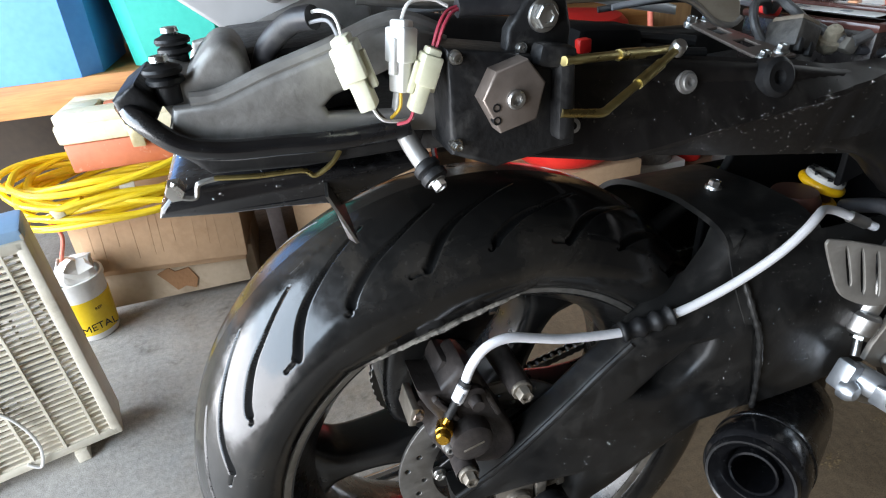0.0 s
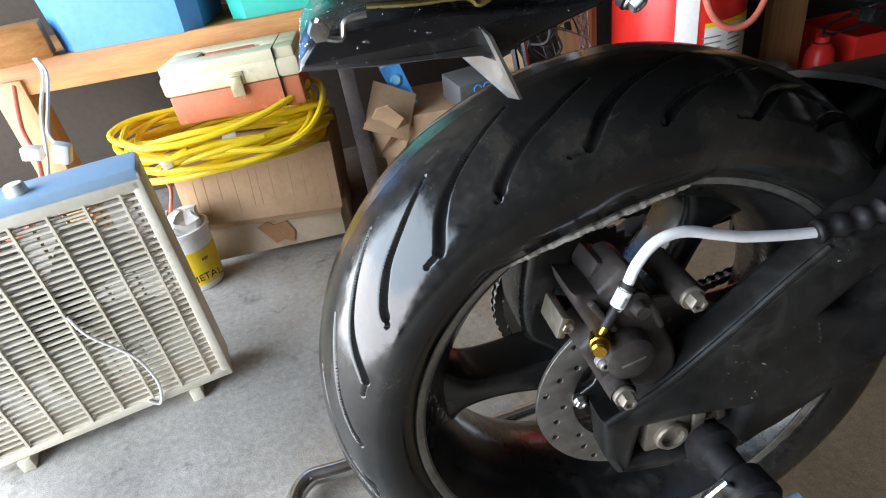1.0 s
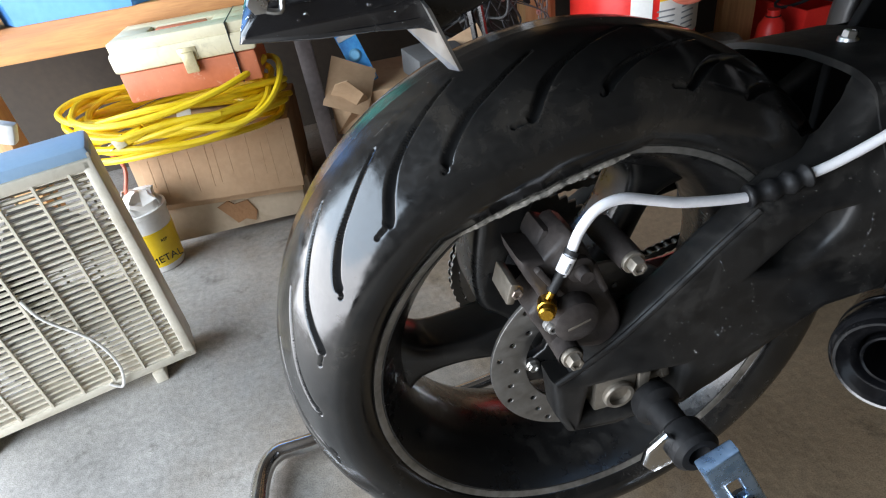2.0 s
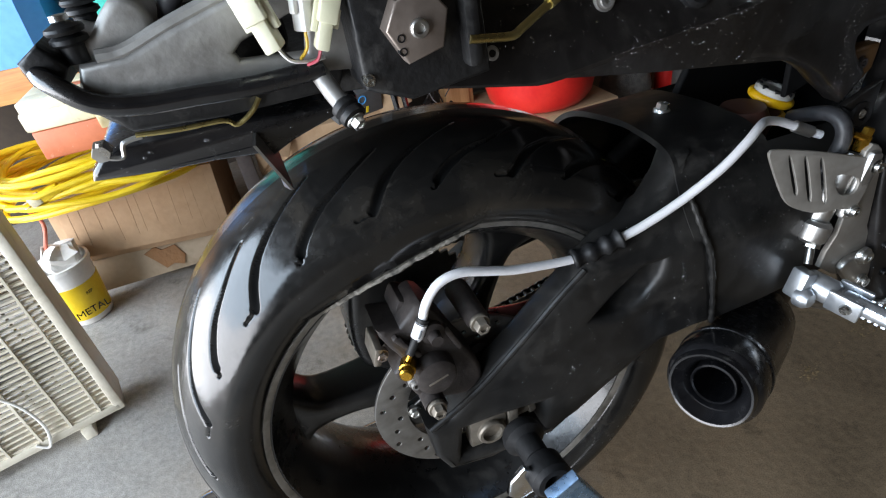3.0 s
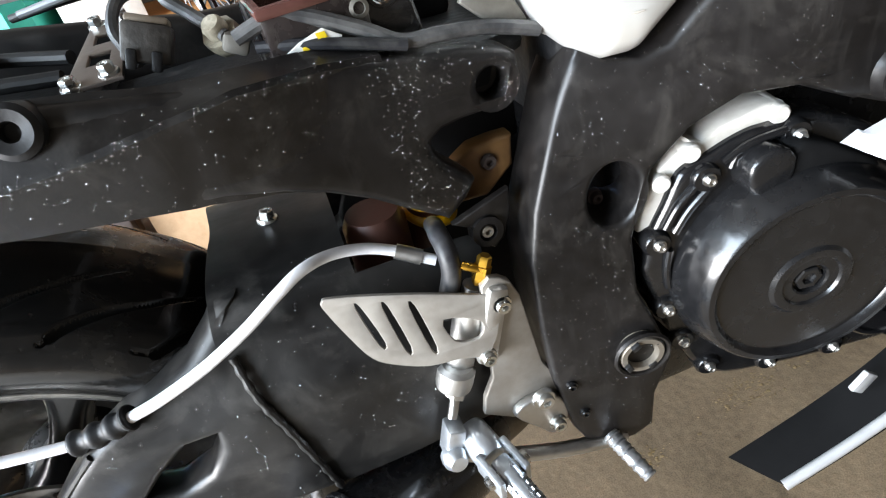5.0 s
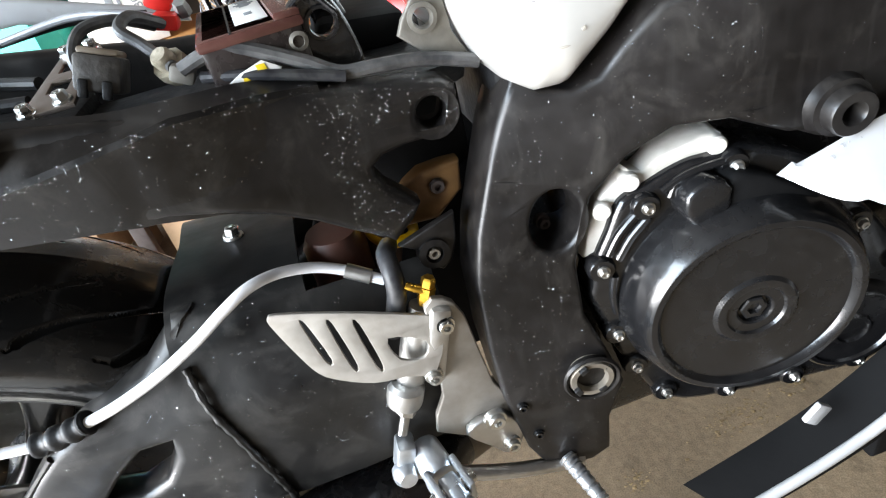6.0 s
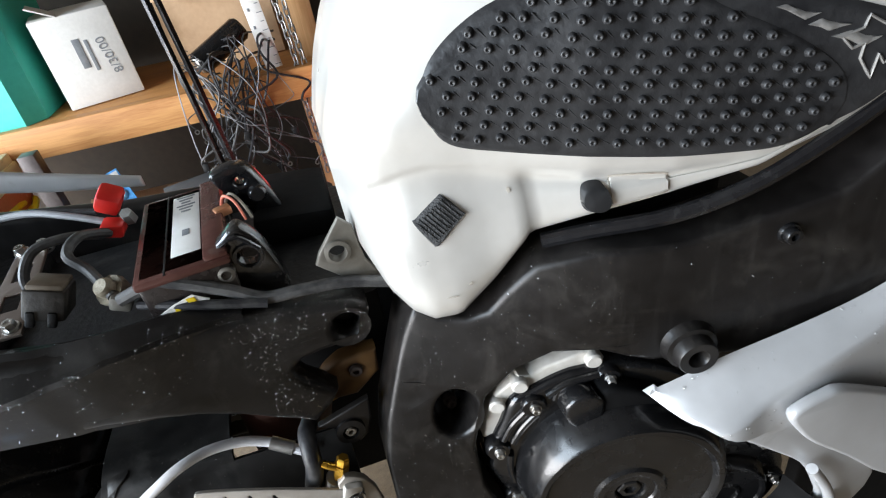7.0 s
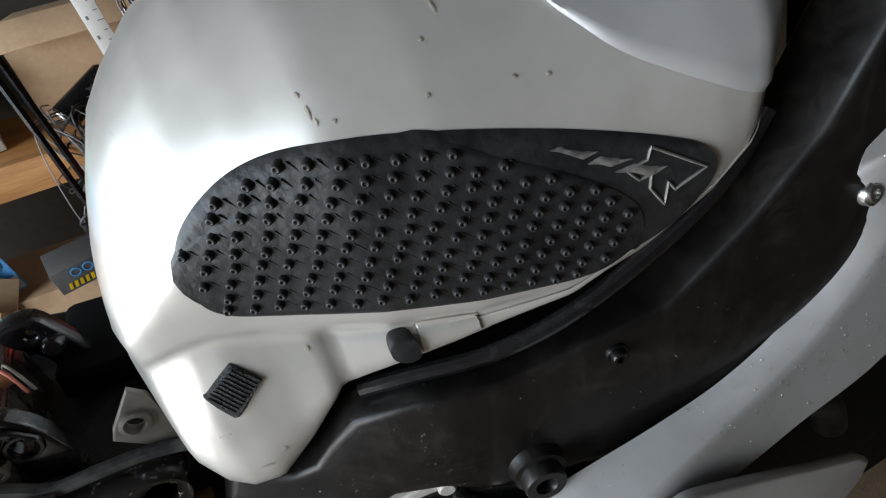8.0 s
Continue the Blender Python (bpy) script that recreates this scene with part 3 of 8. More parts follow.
rbox("casting_rib", (0.006, 0.008, 0.036), Matrix.Translation((-0.014, -0.121, 0.552)) @ Matrix.Rotation(-0.35, 4, "Y"), M["caliper"], caliper, "", 0.002)
bolt((-0.062, -0.128, 0.517), 0.005, caliper, M["greycast"], hexed=False)
lathe("piston_cap", [(0, 0.014), (0.016, 0.014), (0.0210, 0.011), (0.0228, 0), (0.0228, -0.02)], (-0.040, -0.124, 0.519), (0, -1, 0), M["caliper"], caliper, "", 32)
lathe("bleed_boss", [(0, 0.018), (0.006, 0.018), (0.007, 0.008), (0.012, 0.006), (0.012, -0.02)], (-0.033, -0.120, 0.568), (0, -1, 0), M["caliper"], caliper, "", 20)
bolt((-0.048, -0.141, 0.483), 0.0075, caliper, M["rustgrey"], axis=(0.0, -1, 0.05), h=0.009)
lathe("bolt_boss", [(0.012, 0), (0.012, -0.05)], (-0.048, -0.138, 0.483), (0, -1, 0), M["caliper"], caliper, "", 20)
lathe("pin_boss", [(0.0115, 0), (0.0122, -0.02), (0.013, -0.06)], (0.014, -0.128, 0.563), (0, -1, 0), M["caliper"], caliper, "", 20)
bolt((0.014, -0.130, 0.563), 0.0078, caliper, M["rustgrey"], h=0.010)
rbox("cap_mark", (0.022, 0.0010, 0.0022), Matrix.Translation((-0.040, -0.1384, 0.519)) @ Matrix.Rotation(-0.25, 4, "Y"), M["rustgrey"], caliper, "worn raised mark", 0.0004)
banjo = lathe("banjo_bolt", [(0, 0.011), (0.0055, 0.011), (0.0072, 0.009), (0.0072, 0.003), (0.0085, 0.002), (0.0085, -0.010), (0.007, -0.014)], (-0.066, -0.130, 0.541), (-0.45, -1, 0.1), M["brass"], caliper, "gold banjo bolt", 12)
tube("banjo_neck", [(-0.066, -0.127, 0.542), (-0.062, -0.126, 0.549), (-0.058, -0.126, 0.556)], 0.0034, M["brass"], caliper, "gold hose neck")

# brake hose
hose_a = [(-0.050, -0.125, 0.568), (-0.046, -0.124, 0.575), (-0.040, -0.123, 0.587), (-0.032, -0.123, 0.606), (-0.017, -0.123, 0.622), (0.005, -0.123, 0.625), (0.036, -0.123, 0.614), (0.065, -0.123, 0.604), (0.125, -0.123, 0.592), (0.150, -0.129, 0.598),
          (0.175, -0.133, 0.606), (0.200, -0.135, 0.613), (0.240, -0.138, 0.629), (0.280, -0.140, 0.650), (0.310, -0.137, 0.667), (0.332, -0.129, 0.674), (0.354, -0.117, 0.670), (0.380, -0.110, 0.660), (0.403, -0.111, 0.648), (0.420, -0.118, 0.639), (0.430, -0.122, 0.634)]
brake_hose = tube("brake_hose", hose_a, 0.0046, M["hose"], bike, "white braided rear brake hose", 14, 8)
tube("hose_sleeve", [(-0.0595, -0.126, 0.5545), (-0.049, -0.1247, 0.571)], 0.0046, M["blackrub"], brake_hose, "black rubber sleeve", 16, 0)
tube("hose_collar", [(-0.049, -0.1247, 0.571), (-0.0415, -0.1236, 0.5840)], 0.0062, M["hose"], brake_hose, "white crimped collar", 16, 0)
rbox("collar_mark", (0.002, 0.0012, 0.009), Matrix.Translation((-0.0465, -0.1304, 0.577)) @ Matrix.Rotation(0.52, 4, "Y"), M["ink"], brake_hose, "", 0.0003)
tube("collar_band", [(-0.0405, -0.1233, 0.5855), (-0.0385, -0.123, 0.589)], 0.0064, M["blackrub"], brake_hose, "", 16, 0)
tube("hose_collar", [(0.402, -0.111, 0.6485), (0.420, -0.118, 0.639)], 0.0064, M["alu"], brake_hose, "silver crimped collar", 16, 0)
clip = tube("hose_clip", [(0.122, -0.123, 0.5925), (0.150, -0.128, 0.598), (0.173, -0.1315, 0.605)], lambda s: 0.0092 + 0.0016 * math.sin(s * 22), M["blackrub"], brake_hose, "ribbed black rubber hose guide", 16, 12)

# swingarm
SWING = [(-0.062, 0.440), (-0.058, 0.385), (-0.046, 0.356), (0.006, 0.345), (0.082, 0.354), (0.119, 0.374), (0.170, 0.412), (0.222, 0.447), (0.286, 0.455), (0.284, 0.490), (0.274, 0.551), (0.263, 0.589), (0.257, 0.620),
         (0.262, 0.640), (0.276, 0.657), (0.258, 0.656), (0.243, 0.638), (0.219, 0.619), (0.157, 0.598), (0.128, 0.584), (0.096, 0.556), (0.064, 0.525), (0.0, 0.468), (-0.040, 0.436)]


def arm_out(x, z):
    """How far out the arm's face stands: it flares forwards and leans in at the top."""
    lean = 0.5 * max(0.0, min(0.1, z - 0.57)) * max(0.0, min(1.0, (x - 0.08) / 0.12))
    return -0.128 - 0.085 * max(0.0, min(0.28, x - 0.02)) + lean


def arm_warp(x, y, z):
    return (x, y + arm_out(x, z) + 0.128, z)


swingarm = plate("swingarm", SWING, -0.128, -0.090, M["arm"], bike, "dusty black braced alloy swingarm",
                 [[(-0.030, 0.370), (0.074, 0.366), (0.080, 0.410), (-0.022, 0.416)], [(0.138, 0.514), (0.165, 0.540), (0.194, 0.562), (0.220, 0.563), (0.215, 0.545), (0.196, 0.521), (0.166, 0.508)]], 0.009, warp=arm_warp, fine=0.022)
rbox("axle_block", (0.046, 0.02, 0.042), Matrix.Translation((0.008, -0.112, 0.392)) @ Matrix.Rotation(0.06, 4, "Y"), M["rustgrey"], swingarm, "worn grey axle block", 0.003)
lathe("axle_nut", [(0.017, -0.01), (0.017, 0.004), (0.0155, 0.006), (0.012, 0.006), (0.0115, -0.004), (0, -0.004)], (0.010, -0.122, 0.391), (0, -1, 0), M["rustgrey"], swingarm, "worn grey axle nut", 28)
rbox("chain_adjuster", (0.013, 0.020, 0.038), Matrix.Translation((0.039, -0.114, 0.391)) @ Matrix.Rotation(0.06, 4, "Y"), M["rustgrey"], swingarm, "", 0.002)
tube("adjuster_screw", [(0.040, -0.114, 0.393), (0.068, -0.114, 0.394)], 0.005, M["rustgrey"], swingarm, "", 12, 0)
lathe("screw_head", [(0, 0), (0.0085, 0), (0.0085, 0.006), (0.007, 0.008), (0, 0.008)], (0.062, -0.114, 0.394), (1, 0, 0), M["rustgrey"], swingarm, "", 6)
plate("left_arm", [(-0.05, 0.42), (-0.05, 0.37), (0.0, 0.345), (0.05, 0.360), (0.09, 0.405), (0.14, 0.450), (0.24, 0.462), (0.33, 0.455), (0.47, 0.44), (0.50, 0.50), (0.49, 0.57), (0.42, 0.60), (0.37, 0.57), (0.31, 0.535), (0.24, 0.525), (0.12, 0.505), (0.05, 0.465)], 0.096, 0.128, M["arm"], swingarm, "", bevel=0.009)


def crossmember():
    """A rounded bridge between the arms, with a bay cut out for the tyre."""
    rim = spline([(-0.146, 0.455, 0.262), (-0.147, 0.50, 0.262), (-0.147, 0.565, 0.255), (-0.134, 0.60, 0.250), (-0.119, 0.630, 0.248), (-0.103, 0.652, 0.252), (-0.080, 0.6615, 0.254), (-0.04, 0.664, 0.256), (0, 0.662, 0.257), (0.07, 0.652, 0.248),
                  (0.110, 0.630, 0.242), (0.126, 0.60, 0.240), (0.1285, 0.52, 0.240), (0.1285, 0.42, 0.240)], 6)
    verts, faces = [], []
    n = 22
    for y, z, bay in rim:
        for i in range(n + 1):
            x = bay + ((0.47 if y < -0.11 or y > 0.10 else 0.366) - bay) * i / n
            k = x - 0.262
            drop = max(0, z - 0.60) / 0.06
            out = 0.0 if y > -0.10 else -0.085 * max(0.0, min(0.038, k)) + 0.06 * max(0.0, k - 0.1)
            verts.append((x, y + out, z - 0.045 * k * drop))
    for j in range(len(rim) - 1):
        for i in range(n):
            a = j * (n + 1) + i
            faces.append((a, a + 1, a + n + 2, a + n + 1))
    bm = bmesh.new()
    vs = [bm.verts.new(v) for v in verts]
    for f in faces:
        bm.faces.new([vs[q] for q in f])
    bmesh.ops.recalc_face_normals(bm, faces=bm.faces)
    bmesh.ops.solidify(bm, geom=list(bm.faces), thickness=0.007)
    return part("crossmember", bm, M["arm"], swingarm, "", 40)


bridge = crossmember()
bolt((0.310, -0.013, 0.663), 0.007, swingarm, axis=(0.2, 0, 1), h=0.008)
tube("weld_ridge", [(0.257, -0.128, 0.620), (0.262, -0.144, 0.588), (0.272, -0.1515, 0.551), (0.282, -0.152, 0.490), (0.287, -0.150, 0.452)],
     lambda s: 0.0032 + 0.0006 * math.sin(s * 75) + 0.0010 * noise.noise(Vector((s * 9, 0, 2))), M["arm"], swingarm, "", 10, 12)
tube("arm_edge_bead", [(-0.058, -0.126, 0.436), (0.0, -0.126, 0.467), (0.064, -0.129, 0.522), (0.096, -0.131, 0.553), (0.130, -0.1325, 0.582)], 0.0032, M["arm"], swingarm, "", 8)

# subframe rail
SUB = [(0.0, 0.872), (0.06, 0.862), (0.17, 0.845), (0.258, 0.829), (0.307, 0.819), (0.35, 0.8155), (0.384, 0.812), (0.414, 0.803), (0.457, 0.792), (0.484, 0.788), (0.514, 0.781), (0.523, 0.774), (0.523, 0.765), (0.517, 0.747), (0.512, 0.74), (0.494, 0.74), (0.475, 0.74), (0.459, 0.738), (0.45, 0.732), (0.45, 0.726), (0.456, 0.714), (0.467, 0.702), (0.477, 0.69), (0.468, 0.678), (0.449, 0.664), (0.444, 0.669), (0.417, 0.69), (0.396, 0.708), (0.369, 0.726), (0.342, 0.739), (0.308, 0.749), (0.28, 0.752), (0.2, 0.766), (0.12, 0.782), (0.04, 0.8), (-0.02, 0.812), (-0.05, 0.83), (-0.05, 0.87)]


def circle(cx, cz, r, n=20, ex=1.0):
    return [(cx + r * ex * math.cos(2 * math.pi * j / n), cz + r * math.sin(2 * math.pi * j / n)) for j in range(n)]


def rail_in(x):
    """How far the rail turns in: a little at the tail, more towards the main frame."""
    u = max(0.0, min(1.0, (x - 0.30) / 0.18))
    return 0.012 * max(0.0, min(1.0, (0.35 - x) / 0.3)) + 0.020 * u * u * (3 - 2 * u)


subframe = plate("subframe_rail", SUB, -0.142, -0.112, M["frame"], bike, "satin black subframe rail beaded with water",
                 [circle(0.502, 0.758, 0.0115)], 0.008,
                 warp=lambda x, y, z: (x, y + rail_in(x), z), fine=0.025)
xs = np.linspace(-0.04, 0.43, 48)
rail_top = lambda x: float(np.interp(x, [-0.05, 0.0, 0.06, 0.17, 0.258, 0.302, 0.35, 0.384, 0.415, 0.45], [0.874, 0.872, 0.862, 0.845, 0.830, 0.820, 0.8165, 0.8135, 0.8045, 0.794]))
rail_mid = lambda x: float(np.interp(x, [-0.05, 0.09, 0.167, 0.259, 0.34, 0.39, 0.45], [0.789, 0.793, 0.798, 0.803, 0.811, 0.8055, 0.793]))
rail_low = lambda x: float(np.interp(x, [-0.05, 0.0, 0.12, 0.20, 0.28, 0.34, 0.38, 0.43], [0.816, 0.806, 0.781, 0.765, 0.751, 0.739, 0.726, 0.682]))
bm = bmesh.new()
rows = []
for x in xs:
    t, mdl, lo = rail_top(x), rail_mid(x), rail_low(x)
    fade = max(0.0, min(1.0, (0.42 - x) / 0.10)) * max(0.0, min(1.0, (x + 0.04) / 0.14))
    rise = max(0.0, t - mdl)
    out = 0.015 * fade
    y_out = -0.139 - out
    mdl = max(mdl, lo + 0.002)
    turn = rail_in(x) if x > 0.30 else 0.0
    rows.append([bm.verts.new((q[0], q[1] + turn, q[2])) for q in ((x, -0.120, t + 0.001), (x, -0.124, t + 0.0025), (x, y_out + 0.0015, mdl + 0.004), (x, y_out, mdl), (x, y_out + 0.001, mdl - 0.004 if mdl - 0.004 > lo else lo), (x, -0.1385, lo + 0.001), (x, -0.120, lo + 0.001))])
for p, q in zip(rows, rows[1:]):
    for j in range(len(p)):
        bm.faces.new((p[j], p[(j + 1) % len(p)], q[(j + 1) % len(p)], q[j]))
bm.faces.new(rows[0][::-1])
bm.faces.new(rows[-1])
rail_face = part("rail_face", bm, M["frame"], subframe, "", 25)
plate("left_subframe_rail", SUB, 0.105, 0.130, M["frame"], bike, "", bevel=0.008)
for at, r in (((0.147, -0.1370, 0.834), 0.0064), ((0.050, -0.1380, 0.818), 0.0056)):
    bolt(at, r, subframe, M["greycast"], axis=(0, -1, 0.25), hexed=False, h=0.004)
lathe("rubber_mount", [(0, 0.003), (0.0048, 0.003), (0.0058, 0.009), (0.012, 0.0105), (0.0155, 0.008), (0.0162, -0.01)], (0.227, -0.1365, 0.825), (0, -1, 0.3), M["blackrub"], subframe, "round black rubber mount", 28)

plate("link_bracket", [(0.449, 0.662), (0.478, 0.671), (0.499, 0.677), (0.496, 0.652), (0.489, 0.634), (0.48, 0.627), (0.47, 0.634), (0.462, 0.654)], -0.126, -0.118, M["frame"], subframe, "", bevel=0.002)
lathe("bracket_eye", [(0.014, -0.006), (0.013, 0.004), (0.0075, 0.005), (0.0065, -0.004), (0, -0.004)], (0.475, -0.126, 0.647), (0, -1, 0.1), M["frame"], subframe, "", 24)
bolt((0.475, -0.124, 0.647), 0.0052, subframe, M["rustgrey"], hexed=False)

# main frame spar
SPAR = [(0.557, 0.772), (0.543, 0.744), (0.526, 0.702), (0.509, 0.659), (0.498, 0.616), (0.495, 0.555), (0.497, 0.498), (0.509, 0.425), (0.522, 0.396), (0.538, 0.383), (0.569, 0.386), (0.587, 0.399), (0.589, 0.445), (0.604, 0.49), (0.594, 0.526), (0.579, 0.57), (0.579, 0.62), (0.596, 0.675), (0.623, 0.704), (0.653, 0.721), (0.687, 0.721), (0.726, 0.702), (0.835, 0.685), (0.915, 0.726), (1.026, 0.815), (1.072, 1.054), (0.991, 1.002), (0.953, 0.924), (0.912, 0.876), (0.858, 0.829), (0.749, 0.812), (0.687, 0.816), (0.647, 0.804), (0.624, 0.781), (0.61, 0.764), (0.593, 0.758), (0.573, 0.761)]


def spar_warp(x, y, z):
    """The outer face spreads towards the steering head and leans in above the swingarm pivot."""
    lean = 0.17 * max(0.0, z - 0.49) * max(0.0, min(1.0, (0.70 - x) / 0.16))
    return (x, y - 0.175 - 0.17 * (x - 0.51) + lean, z)


SPLAY = (-0.168, -0.985, 0.0)
spar = plate("main_frame_spar", SPAR, 0.0, 0.052, M["frame"], bike, "broad satin black main frame spar beaded with water", [[(0.569 + 0.0185 * math.cos(a) + 0.004 * math.sin(a), 0.66 + 0.026 * math.sin(a)) for a in [2 * math.pi * j / 28 for j in range(28)]]], 0.0045, warp=spar_warp, fine=0.022)
PIVOT = Vector((0.574, -0.186, 0.508))
lathe("pivot_seat", [(0.026, 0.004), (0.024, 0.006), (0.022, 0.005), (0.0215, -0.004)], PIVOT, SPLAY, M["frame"], spar, "", 36)
lathe("pivot_nut", [(0.021, -0.01), (0.021, 0.002), (0.019, 0.005), (0.0145, 0.005), (0.0135, -0.002), (0.0125, -0.002), (0.012, -0.012), (0, -0.012)], PIVOT, SPLAY, M["rustgrey"], spar, "worn grey swingarm pivot nut", 36)
lathe("frame_boss", [(0.027, -0.02), (0.0225, 0.003), (0.0205, 0.006), (0.0200, 0.012), (0.0165, 0.013), (0.0160, 0.022), (0.0150, 0.0235), (0.0085, 0.0235), (0.0070, 0.021), (0.0055, 0.008), (0, 0.008)], (0.754, -0.213, 0.716), SPLAY, M["frame"], spar, "", 28)
bolt((0.819, -0.2295, 0.804), 0.006, spar, M["engine"], axis=SPLAY, hexed=False)
# Black blocks stand in for the dark inside the nut's four slots.
for a in range(4):
    rbox("slot_block", (0.0055, 0.004, 0.008), Matrix.Translation(PIVOT + Vector((0.0170 * math.cos(a * 1.5708 + 0.5), -0.0052, 0.0170 * math.sin(a * 1.5708 + 0.5)))) @ Matrix.Rotation(-(a * 1.5708 + 0.5), 4, "Y"), M["plastic"], spar, "", 0.0008)
for at in ((0.510, -0.1765, 0.488), (0.520, -0.178, 0.446)):
    bolt(at, 0.0042, spar, M["engine"], axis=SPLAY, hexed=False, h=0.003)
bolt((0.570, -0.128, 0.642), 0.005, spar, M["darksteel"], hexed=False)
plate("left_frame_spar", SPAR, 0.160, 0.200, M["frame"], bike, "", bevel=0.01, warp=lambda x, y, z: (x, y + 0.17 * max(-0.02, min(0.25, x - 0.50)), z))

# engine
engine = rbox("engine", (0.40, 0.30, 0.34), Matrix.Translation((0.78, 0.0, 0.55)), M["engine"], bike, "black engine block", 0.03)
COVER = [(0.590, 0.571), (0.590, 0.590), (0.596, 0.617), (0.606, 0.640), (0.617, 0.666), (0.636, 0.675), (0.653, 0.683), (0.669, 0.688), (0.683, 0.689), (0.702, 0.691), (0.727, 0.685), (0.762, 0.667), (0.801, 0.622), (0.831, 0.585), (0.872, 0.519), (0.872, 0.463), (0.845, 0.427), (0.781, 0.419), (0.716, 0.419), (0.655, 0.43), (0.616, 0.493)]


def cover_y(x):
    """The casing's joint face, which spreads forwards like the spar."""
    return -0.172 - 0.2 * (x - 0.6)


def cover_warp(x, y, z):
    return (x, y + cover_y(x), z)


OUT = Vector((-0.196, -0.98, 0.0))
clutch = plate("clutch_cover", COVER, 0.0, 0.05, M["engine"], engine, "glossy black clutch cover", bevel=0.006, soft=4, warp=cover_warp)
lathe("cover_drum", [(0.1000, -0.050), (0.0985, -0.030), (0.0900, -0.008), (0.0868, -0.0015), (0.0845, 0.0005), (0.0800, 0.0008), (0.0780, -0.0005), (0.0755, -0.0040), (0.0340, -0.0030), (0.0310, -0.0004), (0.0265, -0.0002),
                     (0.0240, -0.0008), (0.0225, -0.0030), (0.0150, -0.0032), (0.0135, -0.0045), (0.0128, -0.0090), (0, -0.0090)], (0.699, -0.231, 0.563), OUT, M["engine"], clutch, "domed black drum with stepped rings", 80)
lathe("hex_plug", [(0.0115, -0.010), (0.0115, -0.0055), (0.0100, -0.0045), (0.0060, -0.0045), (0.0055, -0.0075), (0, -0.0075)], (0.699, -0.231, 0.563), OUT, M["engine"], clutch, "", 6)
lathe("small_drum", [(0.0500, -0.030), (0.0480, -0.012), (0.0440, -0.002), (0.0415, 0.0), (0.0385, -0.0005), (0.0370, -0.0030), (0.0180, -0.0032), (0.0160, -0.0005), (0.0140, -0.0005), (0.0130, -0.0030), (0, -0.0030)], (0.806, -0.228, 0.489), OUT, M["engine"], clutch, "", 56)
EDGE_BOLTS = ((0.598, 0.609), (0.607, 0.536), (0.622, 0.491), (0.649, 0.447), (0.708, 0.433), (0.77, 0.432), (0.634, 0.660), (0.698, 0.679), (0.8, 0.602), (0.842, 0.553), (0.863, 0.489), (0.828, 0.438))
for x, z in EDGE_BOLTS:
    lathe("cover_lug", [(0.0125, -0.03), (0.0118, 0.002), (0.0100, 0.0045), (0, 0.0045)], (x, cover_y(x), z), OUT, M["engine"], clutch, "", 18)
    bolt((x, cover_y(x) - 0.0050, z), 0.0040, clutch, M["alu"], axis=OUT, h=0.005)
plate("sensor_lug", [(0.654, 0.671), (0.655, 0.652), (0.668, 0.639), (0.681, 0.645), (0.686, 0.672), (0.671, 0.682)], -0.021, 0.01, M["engine"], clutch, "", bevel=0.0035, soft=2, warp=cover_warp)
plate("sensor_cap", [(0.682, 0.668), (0.690, 0.680), (0.716, 0.672), (0.752, 0.648), (0.748, 0.636), (0.706, 0.648), (0.684, 0.650)], -0.018, 0.01, M["void"], clutch, "", bevel=0.005, soft=3, warp=cover_warp)
for pts in (((0.604, 0.622), (0.613, 0.640), (0.626, 0.655)), ((0.612, 0.616), (0.622, 0.634), (0.636, 0.650)), ((0.646, 0.670), (0.664, 0.680), (0.690, 0.684)), ((0.652, 0.664), (0.656, 0.676)), ((0.608, 0.600), (0.606, 0.580), (0.608, 0.560))):
    tube("flange_rib", [(x, cover_y(x) - 0.0015, z) for x, z in pts], 0.0034, M["engine"], clutch, "", 10, 4)
plate("gasket_edge", [(0.589, 0.616), (0.596, 0.646), (0.605, 0.669), (0.620, 0.681), (0.627, 0.689), (0.637, 0.685), (0.650, 0.693), (0.672, 0.699), (0.681, 0.7025), (0.695, 0.7015), (0.701, 0.690), (0.680, 0.670), (0.640, 0.655), (0.612, 0.620)], 0.009, 0.05, M["whitealu"], engine, "bare aluminium casing edge", bevel=0.0025, warp=cover_warp)
for x, z in ((0.604, 0.660), (0.626, 0.680), (0.689, 0.6945)):
    lathe("casing_lug", [(0.0080, -0.03), (0.0075, 0.000), (0.006, 0.0015), (0, 0.0015)], (x, cover_y(x) + 0.004, z), OUT, M["whitealu"], engine, "bare aluminium lug", 18)

# brake pedal set: heel guard, bracket, master cylinder, footpeg
pedal = plate("rearset_bracket", [(0.452, 0.622), (0.468, 0.625), (0.482, 0.600), (0.492, 0.515), (0.505, 0.490), (0.505, 0.455), (0.485, 0.445), (0.43, 0.478), (0.445, 0.52), (0.448, 0.57)], -0.160, -0.153, M["mattalu"], bike, "satin aluminium rearset bracket", bevel=0.0015, soft=2)
SLOTS = [[(0.3576, 0.6382), (0.3613, 0.6375), (0.3695, 0.6020), (0.3649, 0.6004)], [(0.3764, 0.6318), (0.3806, 0.6310), (0.3870, 0.5905), (0.3824, 0.5887)], [(0.3955, 0.6253), (0.4000, 0.6245), (0.4060, 0.5837), (0.4014, 0.5819)]]
